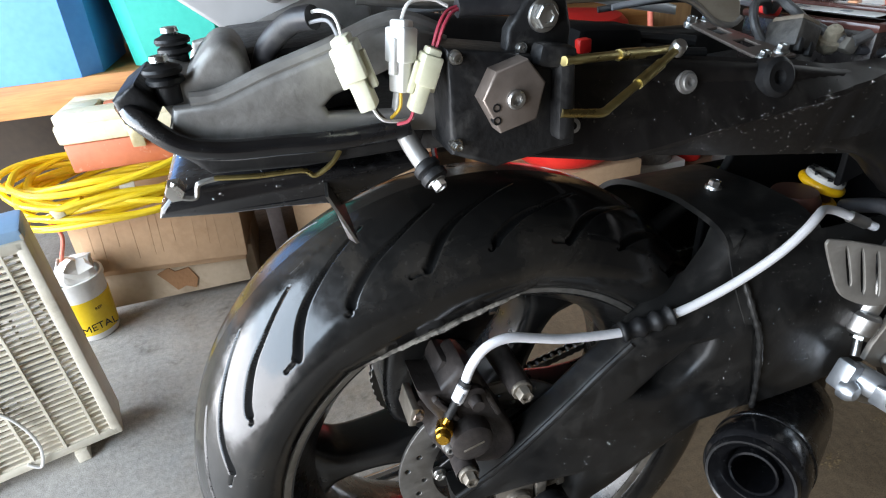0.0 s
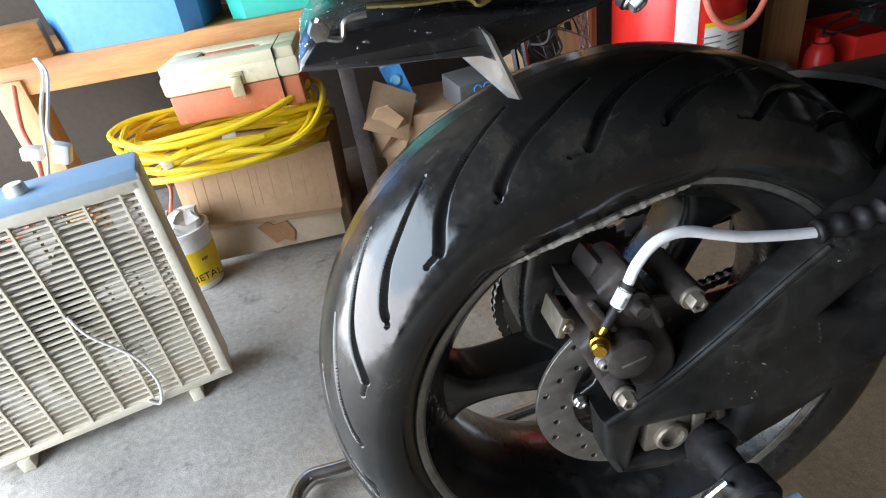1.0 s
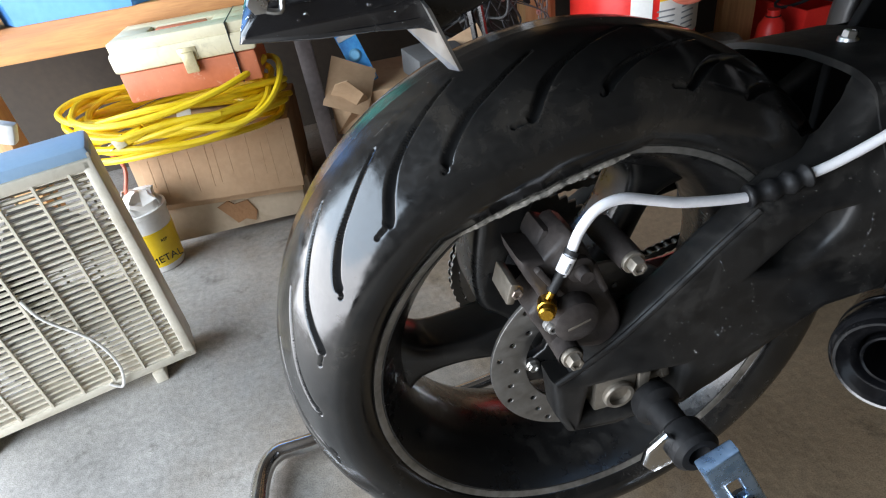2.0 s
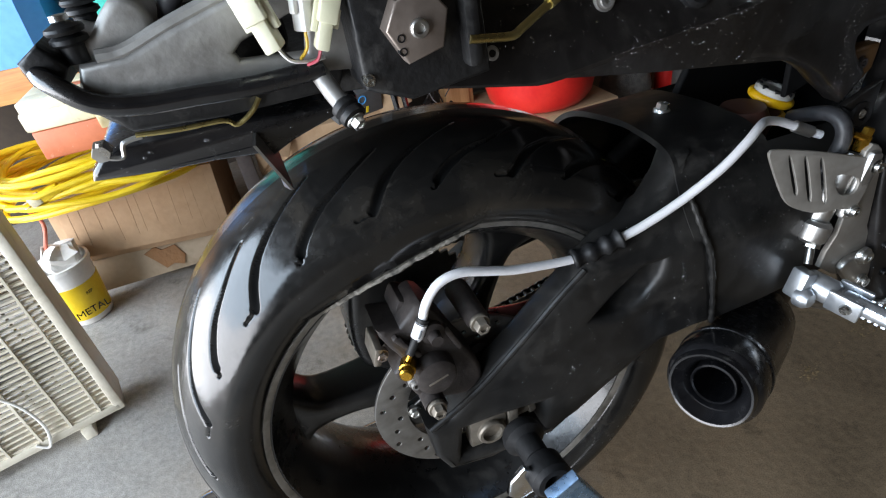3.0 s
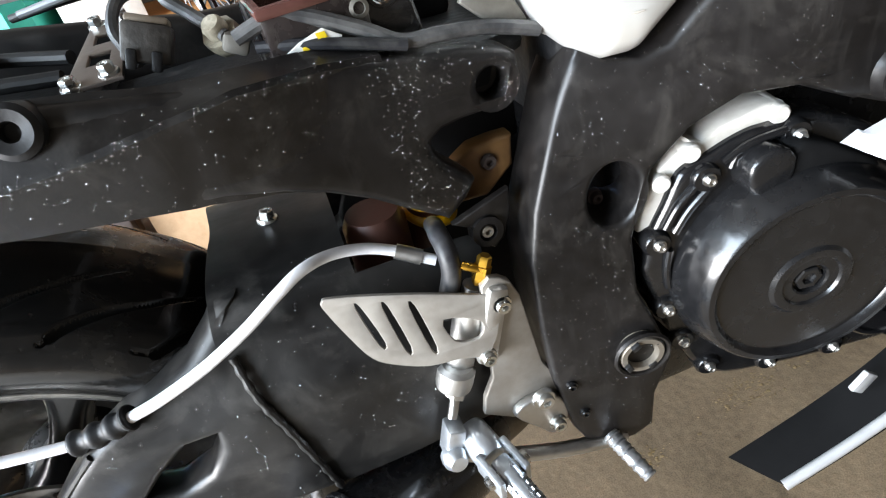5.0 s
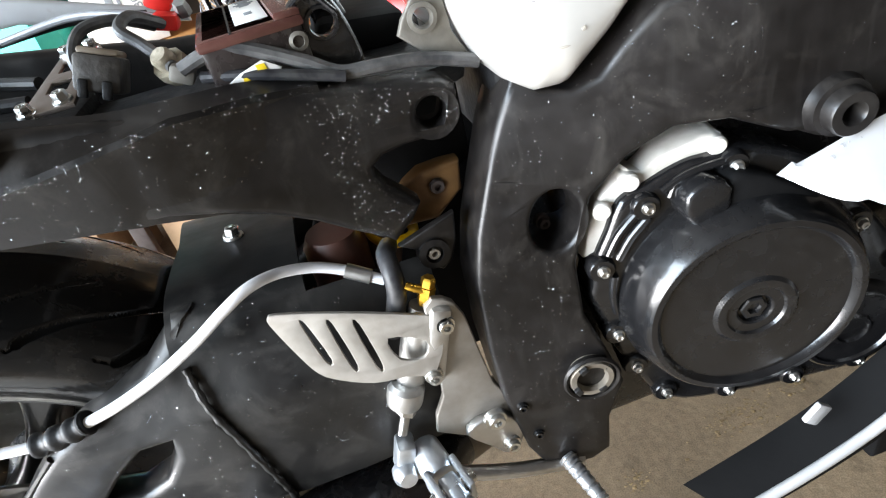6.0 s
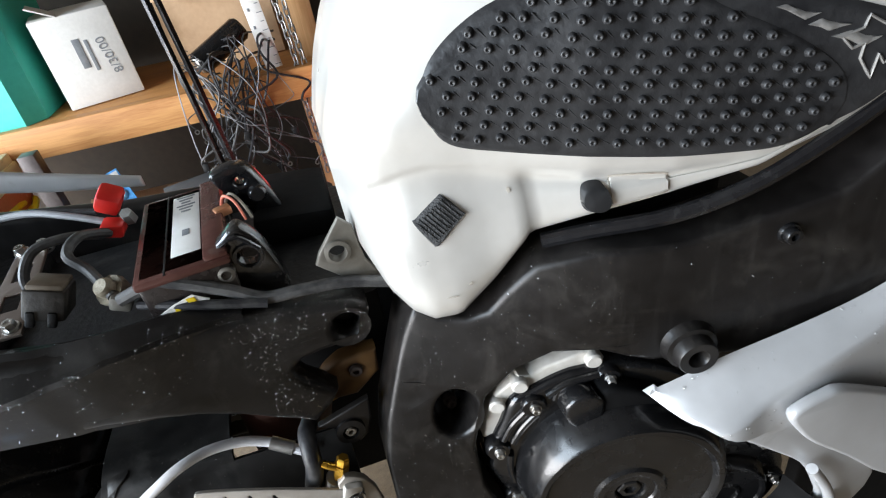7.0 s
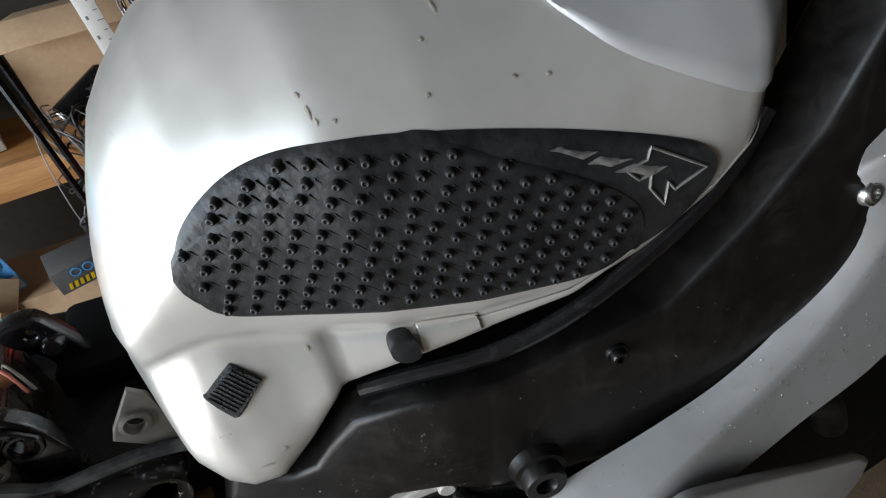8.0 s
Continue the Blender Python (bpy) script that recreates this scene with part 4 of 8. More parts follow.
plate("heel_guard", [(0.3365, 0.6508), (0.3356, 0.6446), (0.3455, 0.6153), (0.3557, 0.5927), (0.3703, 0.5808), (0.3951, 0.5695), (0.4206, 0.5666), (0.4466, 0.5640), (0.4661, 0.6083), (0.4555, 0.6139), (0.4061, 0.6325), (0.3657, 0.6456), (0.3415, 0.6520)], -0.0016, 0.0016, M["mattalu"], pedal, "slotted matt aluminium heel guard",
             SLOTS + [[(0.4172, 0.6053), (0.4452, 0.5940), (0.4401, 0.5794), (0.4210, 0.5839)]], 0.0005, soft=3, warp=lambda x, y, z: (x, y - 0.1578 - 0.0854 * (x - 0.4) + 0.202 * (z - 0.6), z))
rbox("bracket_rib", (0.018, 0.012, 0.078), Matrix.Translation((0.4535, -0.161, 0.582)) @ Matrix.Rotation(0.30, 4, "Y"), M["alu"], pedal, "", 0.005)
for at, r in (((0.464, -0.166, 0.604), 0.006), ((0.443, -0.1695, 0.558), 0.006), ((0.484, -0.172, 0.481), 0.008), ((0.494, -0.172, 0.440), 0.0065)):
    bolt(at, r, pedal, hexed=False)
lathe("master_cylinder", [(0, 0), (0.012, 0), (0.013, 0.004), (0.013, 0.075), (0.010, 0.078), (0.010, 0.092), (0, 0.092)], (0.418, -0.146, 0.530), (0.36, 0.0, 0.93), M["alu"], pedal, "satin aluminium brake master cylinder", 28)
lathe("banjo_bolt", [(0, 0.012), (0.0045, 0.012), (0.006, 0.010), (0.006, 0.003), (0.0072, 0.003), (0.0072, -0.008), (0.006, -0.014)], (0.459, -0.149, 0.631), (0.36, 0, 0.93), M["brass"], pedal, "gold banjo bolt", 6)
tube("banjo_neck", [(0.459, -0.151, 0.631), (0.450, -0.149, 0.636), (0.444, -0.146, 0.639)], 0.0036, M["brass"], pedal, "gold hose neck")
tube("push_rod", [(0.418, -0.150, 0.532), (0.400, -0.166, 0.500)], 0.0045, M["steel"], pedal, "", 12, 0)
lathe("rod_nut", [(0, 0), (0.009, 0), (0.009, 0.012), (0, 0.012)], (0.409, -0.158, 0.515), (0.4, 0.2, 0.7), M["steel"], pedal, "", 6)
lathe("cylinder_end", [(0, -0.004), (0.011, -0.004), (0.0155, 0), (0.0165, 0.006), (0.0165, 0.018), (0.013, 0.022), (0, 0.022)], (0.411, -0.153, 0.524), (0.36, 0.05, 0.93), M["alu"], pedal, "", 28)
lathe("ball_joint", [(0, 0.012), (0.008, 0.011), (0.012, 0.005), (0.0125, 0), (0.012, -0.005), (0, -0.008)], (0.391, -0.176, 0.462), (0.1, -1, 0.1), M["peg"], pedal, "", 20)
rbox("clevis", (0.017, 0.022, 0.036), Matrix.Translation((0.395, -0.166, 0.474)) @ Matrix.Rotation(0.3, 4, "Y"), M["peg"], pedal, "plated clevis", 0.003)
hose_b = tube("reservoir_hose", [(0.422, -0.136, 0.590), (0.430, -0.142, 0.615), (0.436, -0.143, 0.635), (0.437, -0.137, 0.650), (0.437, -0.122, 0.656), (0.440, -0.100, 0.648), (0.443, -0.072, 0.634)], 0.0082, M["cable"], pedal, "black rubber reservoir hose", 14, 8)
PEG = Vector((0.26, -0.95, -0.10)).normalized()
peg_side = PEG.cross(Vector((0, 0, 1))).normalized()
peg_up = peg_side.cross(PEG)
PM = Matrix.Translation((0.424, -0.200, 0.464)) @ Matrix((peg_side, PEG, peg_up)).transposed().to_4x4()
peg = lathe("footpeg_mount", [(0, 0.0), (0.014, 0.0), (0.0155, 0.003), (0.0155, 0.030), (0.012, 0.036), (0, 0.036)], (0.412, -0.160, 0.468), PEG, M["peg"], pedal, "plated footpeg mount", 24)
for side in (-1, 1):
    rbox("hinge_cheek", (0.006, 0.036, 0.026), PM @ Matrix.Translation((0.0135 * side, 0.006, 0)), M["peg"], peg, "", 0.0022)
rbox("hinge_knuckle", (0.018, 0.024, 0.017), PM @ Matrix.Translation((0, 0.010, 0)), M["peg"], peg, "", 0.004)
lathe("hinge_pin", [(0, 0.003), (0.005, 0.003), (0.0065, 0), (0.0065, -0.040)], PM @ Vector((0.018, 0.010, 0)), peg_side, M["steel"], peg, "", 16)
bar = tube("footpeg", [PM @ Vector((0, 0.014, 0)), PM @ Vector((0, 0.040, 0)), PM @ Vector((0, 0.092, 0))], 0.0102, M["peg"], pedal, "plated footpeg with square teeth", 18, 2)
for row in range(4):
    a = row * math.pi / 2 + 0.6
    for k in range(10):
        rbox("tooth", (0.0050, 0.0042, 0.0026), PM @ Matrix.Translation((0.0105 * math.cos(a), 0.026 + 0.0068 * k, 0.0105 * math.sin(a))) @ Matrix.Rotation(math.pi / 2 - a, 4, "Y"), M["peg"], bar, "", 0.0005, 1)
tube("brake_pedal", [(0.40, -0.170, 0.452), (0.44, -0.174, 0.428), (0.488, -0.176, 0.405), (0.532, -0.178, 0.392), (0.560, -0.180, 0.388)], 0.0075, M["alu"], pedal, "", 12, 6)
plate("bracket_arm", [(0.455, 0.470), (0.470, 0.482), (0.495, 0.478), (0.508, 0.452), (0.502, 0.428), (0.488, 0.424), (0.476, 0.440)], -0.170, -0.160, M["alu"], pedal, "", bevel=0.003, soft=3)
tube("toe_peg", [(0.543, -0.180, 0.400), (0.548, -0.200, 0.394), (0.556, -0.228, 0.386)], lambda s: 0.0088 - 0.0018 * s + 0.0007 * math.sin(s * 60), M["peg"], pedal, "plated tapered toe peg", 16, 12)

# shock
shock = lathe("rear_shock", [(0, -0.02), (0.024, -0.02), (0.029, 0), (0.029, 0.112), (0.024, 0.122), (0, 0.122)], (0.395, -0.045, 0.530), (0.02, 0, 1), M["shock"], bike, "brown rear shock body", 28)
SHOCK_UP = Vector((0.30, -0.20, 1.0))
for base in ((0.451, -0.033, 0.645), (0.452, -0.027, 0.623)):
    lathe("spring_collar", [(0.018, -0.005), (0.0240, -0.005), (0.0262, -0.003), (0.0270, 0.0), (0.0262, 0.003), (0.0240, 0.005), (0.018, 0.005)], base, SHOCK_UP, M["collar"], shock, "yellow spring collar", 40)
lathe("preload_nut", [(0.0225, 0.0), (0.0225, 0.007), (0.021, 0.009), (0.015, 0.009), (0.014, 0.006), (0.0, 0.006)], (0.452, -0.0335, 0.648), SHOCK_UP, M["whitealu"], shock, "silver castellated preload ring", 32)
# Solid black blocks mimic shaded notches round the preload ring.
for k in range(8):
    a = 2 * math.pi * k / 8
    d, u, w = frame_axes(SHOCK_UP)
    rbox("notch_block", (0.006, 0.006, 0.004), Matrix.Translation(Vector((0.452, -0.0335, 0.648)) + d * 0.0085 + (u * math.cos(a) + w * math.sin(a)) * 0.019) @ d.to_track_quat("Z", "Y").to_matrix().to_4x4(), M["plastic"], shock, "", 0.0006)
lathe("damper_body", [(0.018, -0.10), (0.018, 0.0)], (0.450, -0.031, 0.637), SHOCK_UP, M["shock"], shock, "", 28)

# exhaust
ex0, exd = Vector((0.2376, -0.2085, 0.4194)), Vector((0.83, 0.48, -0.24)).normalized()
silencer = lathe("silencer", [(0.0265, 0.060), (0.0280, 0.020), (0.0330, 0.012), (0.0385, 0.006), (0.0415, 0.0), (0.0440, -0.0005), (0.0456, 0.003), (0.0462, 0.008), (0.0500, 0.012), (0.0515, 0.016), (0.0518, 0.050), (0.0508, 0.054), (0.0506, 0.16), (0.0470, 0.20), (0.0320, 0.235), (0.0260, 0.25), (0.0, 0.25)], ex0, exd, M["gloss"], bike, "short black low silencer", 64)
lathe("outlet_pipe", [(0.0215, 0.10), (0.0215, 0.010), (0.0230, 0.008), (0.0245, 0.010), (0.0245, 0.10)], ex0 + exd * 0.004, exd, M["gloss"], silencer, "", 40)
lathe("end_band", [(0.0512, 0.0), (0.0528, 0.001), (0.0530, 0.006), (0.0512, 0.007)], ex0 + exd * 0.050, exd, M["gloss"], silencer, "", 56)
tube("link_pipe", [ex0 + exd * 0.24, ex0 + exd * 0.30, (0.52, -0.03, 0.345), (0.62, -0.01, 0.36)], 0.025, M["rustgrey"], silencer, "brown heat-stained link pipe", 24, 8)

# fuel tank
TX = [0.526, 0.534, 0.543, 0.556, 0.570, 0.590, 0.620, 0.650, 0.690, 0.745, 0.80, 0.85, 0.888, 0.912, 0.930]
TW = [0.074, 0.098, 0.1235, 0.1305, 0.1360, 0.1425, 0.152, 0.164, 0.183, 0.201, 0.214, 0.225, 0.234, 0.237, 0.225]
TL = [0.012, 0.018, 0.024, 0.030, 0.032, 0.030, 0.020, 0.010, 0.006, 0.0, 0.0, 0.0, 0.0, 0.0, 0.0]
TB = [0.822, 0.805, 0.786, 0.767, 0.758, 0.758, 0.782, 0.817, 0.828, 0.837, 0.853, 0.879, 0.904, 0.925, 0.950]
TC = [0.872, 0.873, 0.875, 0.880, 0.885, 0.888, 0.884, 0.878, 0.872, 0.866, 0.868, 0.886, 0.912, 0.936, 0.966]
TT = [0.892, 0.920, 0.945, 0.975, 1.000, 1.022, 1.048, 1.065, 1.078, 1.086, 1.090, 1.090, 1.086, 1.08, 1.07]


def tank_section(x):
    w, ex, zb, zc, zt = (float(np.interp(x, TX, c)) for c in (TW, TL, TB, TC, TT))
    dip = 0.020 * max(0.0, min(1.0, (zc - zb) / 0.05 - 0.4))
    step = 0.005 * max(0.0, min(1.0, (x - 0.646) / 0.008)) * max(0.0, min(1.0, (0.80 - x) / 0.05))
    up = max(0.0, min(1.0, (0.70 - x) / 0.15))
    pts = [((w + ex) * 0.70, zb), ((w + ex) * 0.90, zb + 0.006), (w * 0.99 + ex * 0.95 - step, zb + 0.22 * (zc - zb)), (w * (1 - dip) + ex * 0.55 - step, zb + 0.60 * (zc - zb)), (w * (0.99 - dip) + ex * 0.12 - step, zc - 0.010), (w, zc + min(0.004, 0.1 * (zt - zc))), (w, zc + min(0.03, 0.25 * (zt - zc))),
           (w * (0.98 - 0.03 * up), zc + 0.40 * (zt - zc)), (w * (0.89 - 0.07 * up), zc + 0.64 * (zt - zc)), (w * (0.67 - 0.10 * up), zc + 0.86 * (zt - zc)), (w * 0.35, zt - 0.006), (0, zt)]
    return [(q[0], q[1]) for q in spline([(*p, 0) for p in pts], 5)]


def tank_y(x, z):
    s = tank_section(x)
    return -float(np.interp(z, [q[1] for q in s], [q[0] for q in s]))


def build_tank():
    xs = np.concatenate([np.linspace(0.526, 0.56, 12), np.linspace(0.565, 0.930, 70)])
    verts, faces = [], []
    for x in xs:
        s = tank_section(x)
        verts += [(x, -y, z) for y, z in s] + [(x, y, z) for y, z in s[-2::-1]]
    k = len(verts) // len(xs)
    for i in range(len(xs) - 1):
        for j in range(k):
            n = (j + 1) % k
            faces.append((i * k + j, i * k + n, (i + 1) * k + n, (i + 1) * k + j))
    faces.append(tuple(range(k)))
    faces.append(tuple(range((len(xs) - 1) * k, len(xs) * k))[::-1])
    me = bpy.data.meshes.new("fuel_tank")
    me.from_pydata(verts, [], faces)
    return link_mesh("fuel_tank", me, M["tank"], bike, "silver-white painted fuel tank with scuffs and drops", 50)


tank = build_tank()


def on_tank(name, outline, lift, material, label, parent, nx=40, nz=16, soft=6):
    """A thin sheet that follows the tank's side inside an outline of x and z."""
    lo, hi = [min(q[i] for q in outline) for i in (0, 1)], [max(q[i] for q in outline) for i in (0, 1)]
    rim = spline([(*q, 0) for q in outline], soft, True) if soft else outline
    cu = np.array(rim)[:, :2]
    lo[0], hi[0] = float(cu[:, 0].min()), float(cu[:, 0].max())
    xs = (lo[0] + hi[0]) / 2 - (hi[0] - lo[0] - 2e-5) / 2 * np.cos(np.linspace(0, math.pi, nx))
    verts, faces = [], []
    for x in xs:
        cut = []
        for a, b in zip(cu, np.roll(cu, -1, axis=0)):
            if (a[0] - x) * (b[0] - x) <= 0 and a[0] != b[0]:
                cut.append(a[1] + (x - a[0]) / (b[0] - a[0]) * (b[1] - a[1]))
        z0, z1 = (min(cut), max(cut)) if cut else (0, 0)
        for j in range(nz + 1):
            z = z0 + (z1 - z0) * j / nz
            edge = 0.0 if j in (0, nz) else 1.0
            verts.append((x, tank_y(x, z) - 0.0005 - lift * edge, z))
    for i in range(nx - 1):
        for j in range(nz):
            a = i * (nz + 1) + j
            faces.append((a, a + 1, a + nz + 2, a + nz + 1))
    me = bpy.data.meshes.new(name)
    me.from_pydata(verts, [], faces)
    return link_mesh(name, me, material, parent, label, 60)


PAD = [(0.599, 0.948), (0.595, 0.925), (0.606, 0.902), (0.643, 0.891), (0.714, 0.879), (0.796, 0.869), (0.828, 0.874), (0.861, 0.888), (0.882, 0.912), (0.882, 0.932), (0.860, 0.946), (0.804, 0.966), (0.737, 0.983), (0.684, 0.989), (0.648, 0.984), (0.618, 0.968)]
pad = on_tank("knee_grip_pad", PAD, 0.003, M["pad"], "black rubber knee grip pad with raised nubs", tank, 160, 20)
NUB_AREA = [(0.600, 0.946), (0.597, 0.926), (0.610, 0.904), (0.643, 0.894), (0.714, 0.882), (0.790, 0.872), (0.818, 0.877), (0.834, 0.893), (0.835, 0.912), (0.815, 0.934), (0.774, 0.959), (0.73, 0.979), (0.684, 0.985), (0.648, 0.980), (0.620, 0.966)]


def inside(p, poly):
    hit = False
    for (ax, az), (bx, bz) in zip(poly, poly[1:] + poly[:1]):
        if (az > p[1]) != (bz > p[1]) and p[0] < (bx - ax) * (p[1] - az) / (bz - az) + ax:
            hit = not hit
    return hit


nub_bm = bmesh.new()
add_lathe(nub_bm, [(0.0040, -0.001), (0.0032, 0.0008), (0.0026, 0.0036), (0.0022, 0.0042), (0.0012, 0.0042), (0.0009, 0.0034), (0, 0.0034)], (0, 0, 0), (0, -1, 0), 8)
nub_me = bpy.data.meshes.new("nub")
bmesh.ops.recalc_face_normals(nub_bm, faces=nub_bm.faces)
nub_bm.to_mesh(nub_me)
nub_bm.free()
nub_me.polygons.foreach_set("use_smooth", [True] * len(nub_me.polygons))
nub_me.materials.append(M["pad"])
ridge_bm = bmesh.new()
add_box(ridge_bm, (0.0011, 0.0016, 0.0085), Matrix.Rotation(radians(-48), 4, "Y"), 0.0003, 1)
ridge_me = bpy.data.meshes.new("ridge")
ridge_bm.to_mesh(ridge_me)
ridge_bm.free()
ridge_me.materials.append(M["pad"])
rng = random.Random(11)
for i in range(-14, 34):
    for j in range(-10, 44):
        x = 0.600 + 0.0136 * i + 0.0048 * j
        z = 0.860 + 0.0086 * j - 0.0022 * i + 0.030
        x, z = x + rng.uniform(-0.001, 0.001), z + rng.uniform(-0.001, 0.001)
        if inside((x, z), NUB_AREA):
            nub = new("nub", nub_me)
            nub.parent = pad
            slope = (tank_y(x + 0.01, z) - tank_y(x - 0.01, z)) / 0.02
            nub.matrix_world = Matrix.Translation((x, tank_y(x, z) - 0.0032, z)) @ Matrix.Rotation(math.atan(slope), 4, "Z")
            if inside((x + 0.0085, z - 0.002), NUB_AREA) and inside((x + 0.004, z - 0.007), NUB_AREA):
                ridge = new("ridge", ridge_me)
                ridge.parent = pad
                ridge.matrix_world = Matrix.Translation((x + 0.0068, tank_y(x + 0.0068, z - 0.001) - 0.0034, z - 0.001)) @ Matrix.Rotation(math.atan(slope), 4, "Z") @ Matrix.Rotation(rng.uniform(-0.15, 0.15), 4, "Y")
on_tank("pad_ridge", [(0.600, 0.949), (0.72, 0.985), (0.774, 0.963), (0.817, 0.936), (0.839, 0.912), (0.840, 0.888), (0.822, 0.871), (0.79, 0.869), (0.70, 0.881), (0.61, 0.902)], 0.0036, M["pad"], "", pad, 60, 20)
# emblem: plain slanted shapes
for out in ([(0.7945, 0.9580), (0.8005, 0.9600), (0.8190, 0.9510), (0.8110, 0.9460)], [(0.8205, 0.9498), (0.8370, 0.9415), (0.8250, 0.9370), (0.8128, 0.9452)], [(0.8388, 0.9405), (0.8560, 0.9315), (0.8470, 0.9235), (0.8268, 0.9362)]):
    on_tank("emblem_bar", out, 0.0042, M["greycast"], "pale grey emblem shape", pad, 24, 3, 0)
MARK = [(0.847, 0.945), (0.878, 0.924), (0.860, 0.915), (0.8565, 0.921), (0.854, 0.907), (0.846, 0.920), (0.847, 0.929), (0.840, 0.927), (0.833, 0.935), (0.845, 0.938)]
ribbon = []
for (ax, az), (bx, bz) in zip(MARK, MARK[1:] + MARK[:1]):
    for k in range(4):
        x, z = ax + (bx - ax) * k / 4, az + (bz - az) * k / 4
        ribbon.append((x, tank_y(x, z) - 0.0040, z))
tube("emblem_outline", ribbon, 0.0009, M["greycast"], pad, "pale grey outlined emblem shape", 6, 0, True)
# scuffs and stone chips in the paint
rng = random.Random(8)
for x, z, sx, sz in ((0.690, 1.003, 0.0011, 0.0040), (0.692, 0.998, 0.0007, 0.0020), (0.688, 1.011, 0.0010, 0.0014), (0.765, 1.033, 0.0012, 0.003), (0.753, 1.021, 0.0012, 0.0012), (0.789, 0.996, 0.0013, 0.0012), (0.805, 0.993, 0.0012, 0.0015), (0.746, 0.998, 0.0012, 0.0015), (0.700, 0.997, 0.0014, 0.0010), (0.64, 0.862, 0.0014, 0.002), (0.585, 0.792, 0.004, 0.0008), (0.60, 0.80, 0.0015, 0.0015)):
    out = [(x + sx * math.cos(a) * rng.uniform(0.6, 1.3), z + sz * math.sin(a) * rng.uniform(0.6, 1.3)) for a in [2 * math.pi * k / 9 for k in range(9)]]
    on_tank("scuff", out, 0.0002, M["scuff"], "brown scuff in the paint", tank, 8, 3, 3)
on_tank("hook_tape", [(0.571, 0.8495), (0.574, 0.853), (0.592, 0.866), (0.595, 0.866), (0.6055, 0.853), (0.605, 0.850), (0.585, 0.832), (0.581, 0.832)], 0.0025, M["velcro"], "black square of hook tape", tank, 20, 12)
for k in range(9):
    f = (k + 0.6) / 9.2
    ax, az = 0.5935 + (0.5710 - 0.5935) * f, 0.8650 + (0.8495 - 0.8650) * f
    bx, bz = ax + 0.0112, az - 0.0137
    on_tank("hook_row", [(ax, az), (ax + 0.0008, az + 0.0006), (bx + 0.0008, bz + 0.0006), (bx, bz)], 0.0034, M["velcro"], "", tank, 10, 2, 0)
# Scuff brown reused here as a painted shadow line round the raised pad.
on_tank("bump_shade_line", [(0.7035, 0.8420), (0.7045, 0.8600), (0.7080, 0.8640), (0.7380, 0.8615), (0.7425, 0.8585), (0.7430, 0.8500), (0.7400, 0.8440), (0.7090, 0.8395)], 0.0004, M["scuff"], "brown line painted for the shade round the raised pad", tank, 60, 8, 4)
on_tank("tank_bump", [(0.7050, 0.8432), (0.7058, 0.8592), (0.7090, 0.8626), (0.7372, 0.8602), (0.7412, 0.8576), (0.7416, 0.8506), (0.7390, 0.8453), (0.7098, 0.8410)], 0.0014, M["tank"], "", tank, 60, 8, 4)
on_tank("rubber_stop", [(0.6860, 0.857), (0.6930, 0.861), (0.7010, 0.858), (0.7015, 0.842), (0.6940, 0.838), (0.6855, 0.844)], 0.006, M["blackrub"], "black rubber stop", tank, 12, 8)
on_tank("front_cover", [(0.815, 1.030), (0.829, 1.008), (0.847, 0.991), (0.885, 0.968), (0.908, 0.957), (0.925, 0.960), (0.927, 1.03), (0.88, 1.06), (0.83, 1.06)], 0.003, M["fairing"], "blue-grey front cover of the tank", tank, 30, 14)

# fairing arm: a bent strip with an upper face, a ridge and an outer face
FI = [(0.720, -0.222, 0.682), (0.776, -0.233, 0.706), (0.839, -0.240, 0.721), (0.892, -0.245, 0.737), (0.935, -0.248, 0.760), (0.972, -0.250, 0.793), (0.989, -0.252, 0.828), (0.980, -0.255, 0.885), (0.985, -0.255, 0.91)]
FR = [(0.722, -0.228, 0.680), (0.748, -0.272, 0.670), (0.790, -0.2705, 0.684), (0.830, -0.2695, 0.699), (0.870, -0.2670, 0.712), (0.915, -0.2650, 0.729), (0.960, -0.265, 0.757), (1.005, -0.267, 0.815), (1.030, -0.269, 0.890), (1.040, -0.269, 0.92)]
FO = [(0.724, -0.230, 0.679), (0.752, -0.274, 0.664), (0.792, -0.2725, 0.652), (0.830, -0.2715, 0.646), (0.870, -0.2690, 0.640), (0.915, -0.2680, 0.647), (0.965, -0.268, 0.662), (1.045, -0.272, 0.695), (1.115, -0.276, 0.78), (1.16, -0.277, 0.88)]
FI.insert(1, (0.742, -0.227, 0.692))
bm = bmesh.new()
ra, rb, rc = (spline(q, 6) for q in (FI, FR, FO))
rows = []
for a, b, c in zip(ra, rb, rc):
    back = [c + np.array((0, 0.012, 0.004)), b + np.array((-0.004, 0.016, -0.008)), a + np.array((0, 0.003, -0.010))]
    soft_b = [a * 0.12 + b * 0.88, b * 0.96 + a * 0.02 + c * 0.02, b * 0.85 + c * 0.15]
    rows.append([bm.verts.new(q) for q in (a, a * 0.5 + b * 0.5 + np.array((0, 0, 0.002)), *soft_b, c, *back)])
for p, q in zip(rows, rows[1:]):
    for j in range(len(p)):
        bm.faces.new((p[j], p[(j + 1) % len(p)], q[(j + 1) % len(p)], q[j]))
bm.faces.new(rows[0][::-1])
bm.faces.new(rows[-1])
fairing = part("side_fairing", bm, M["fairing"], bike, "silver side fairing frame beaded with water", 50)
bolt((0.993, -0.259, 0.866), 0.0062, fairing, axis=(0, -0.9, 0.3), hexed=False, h=0.003)
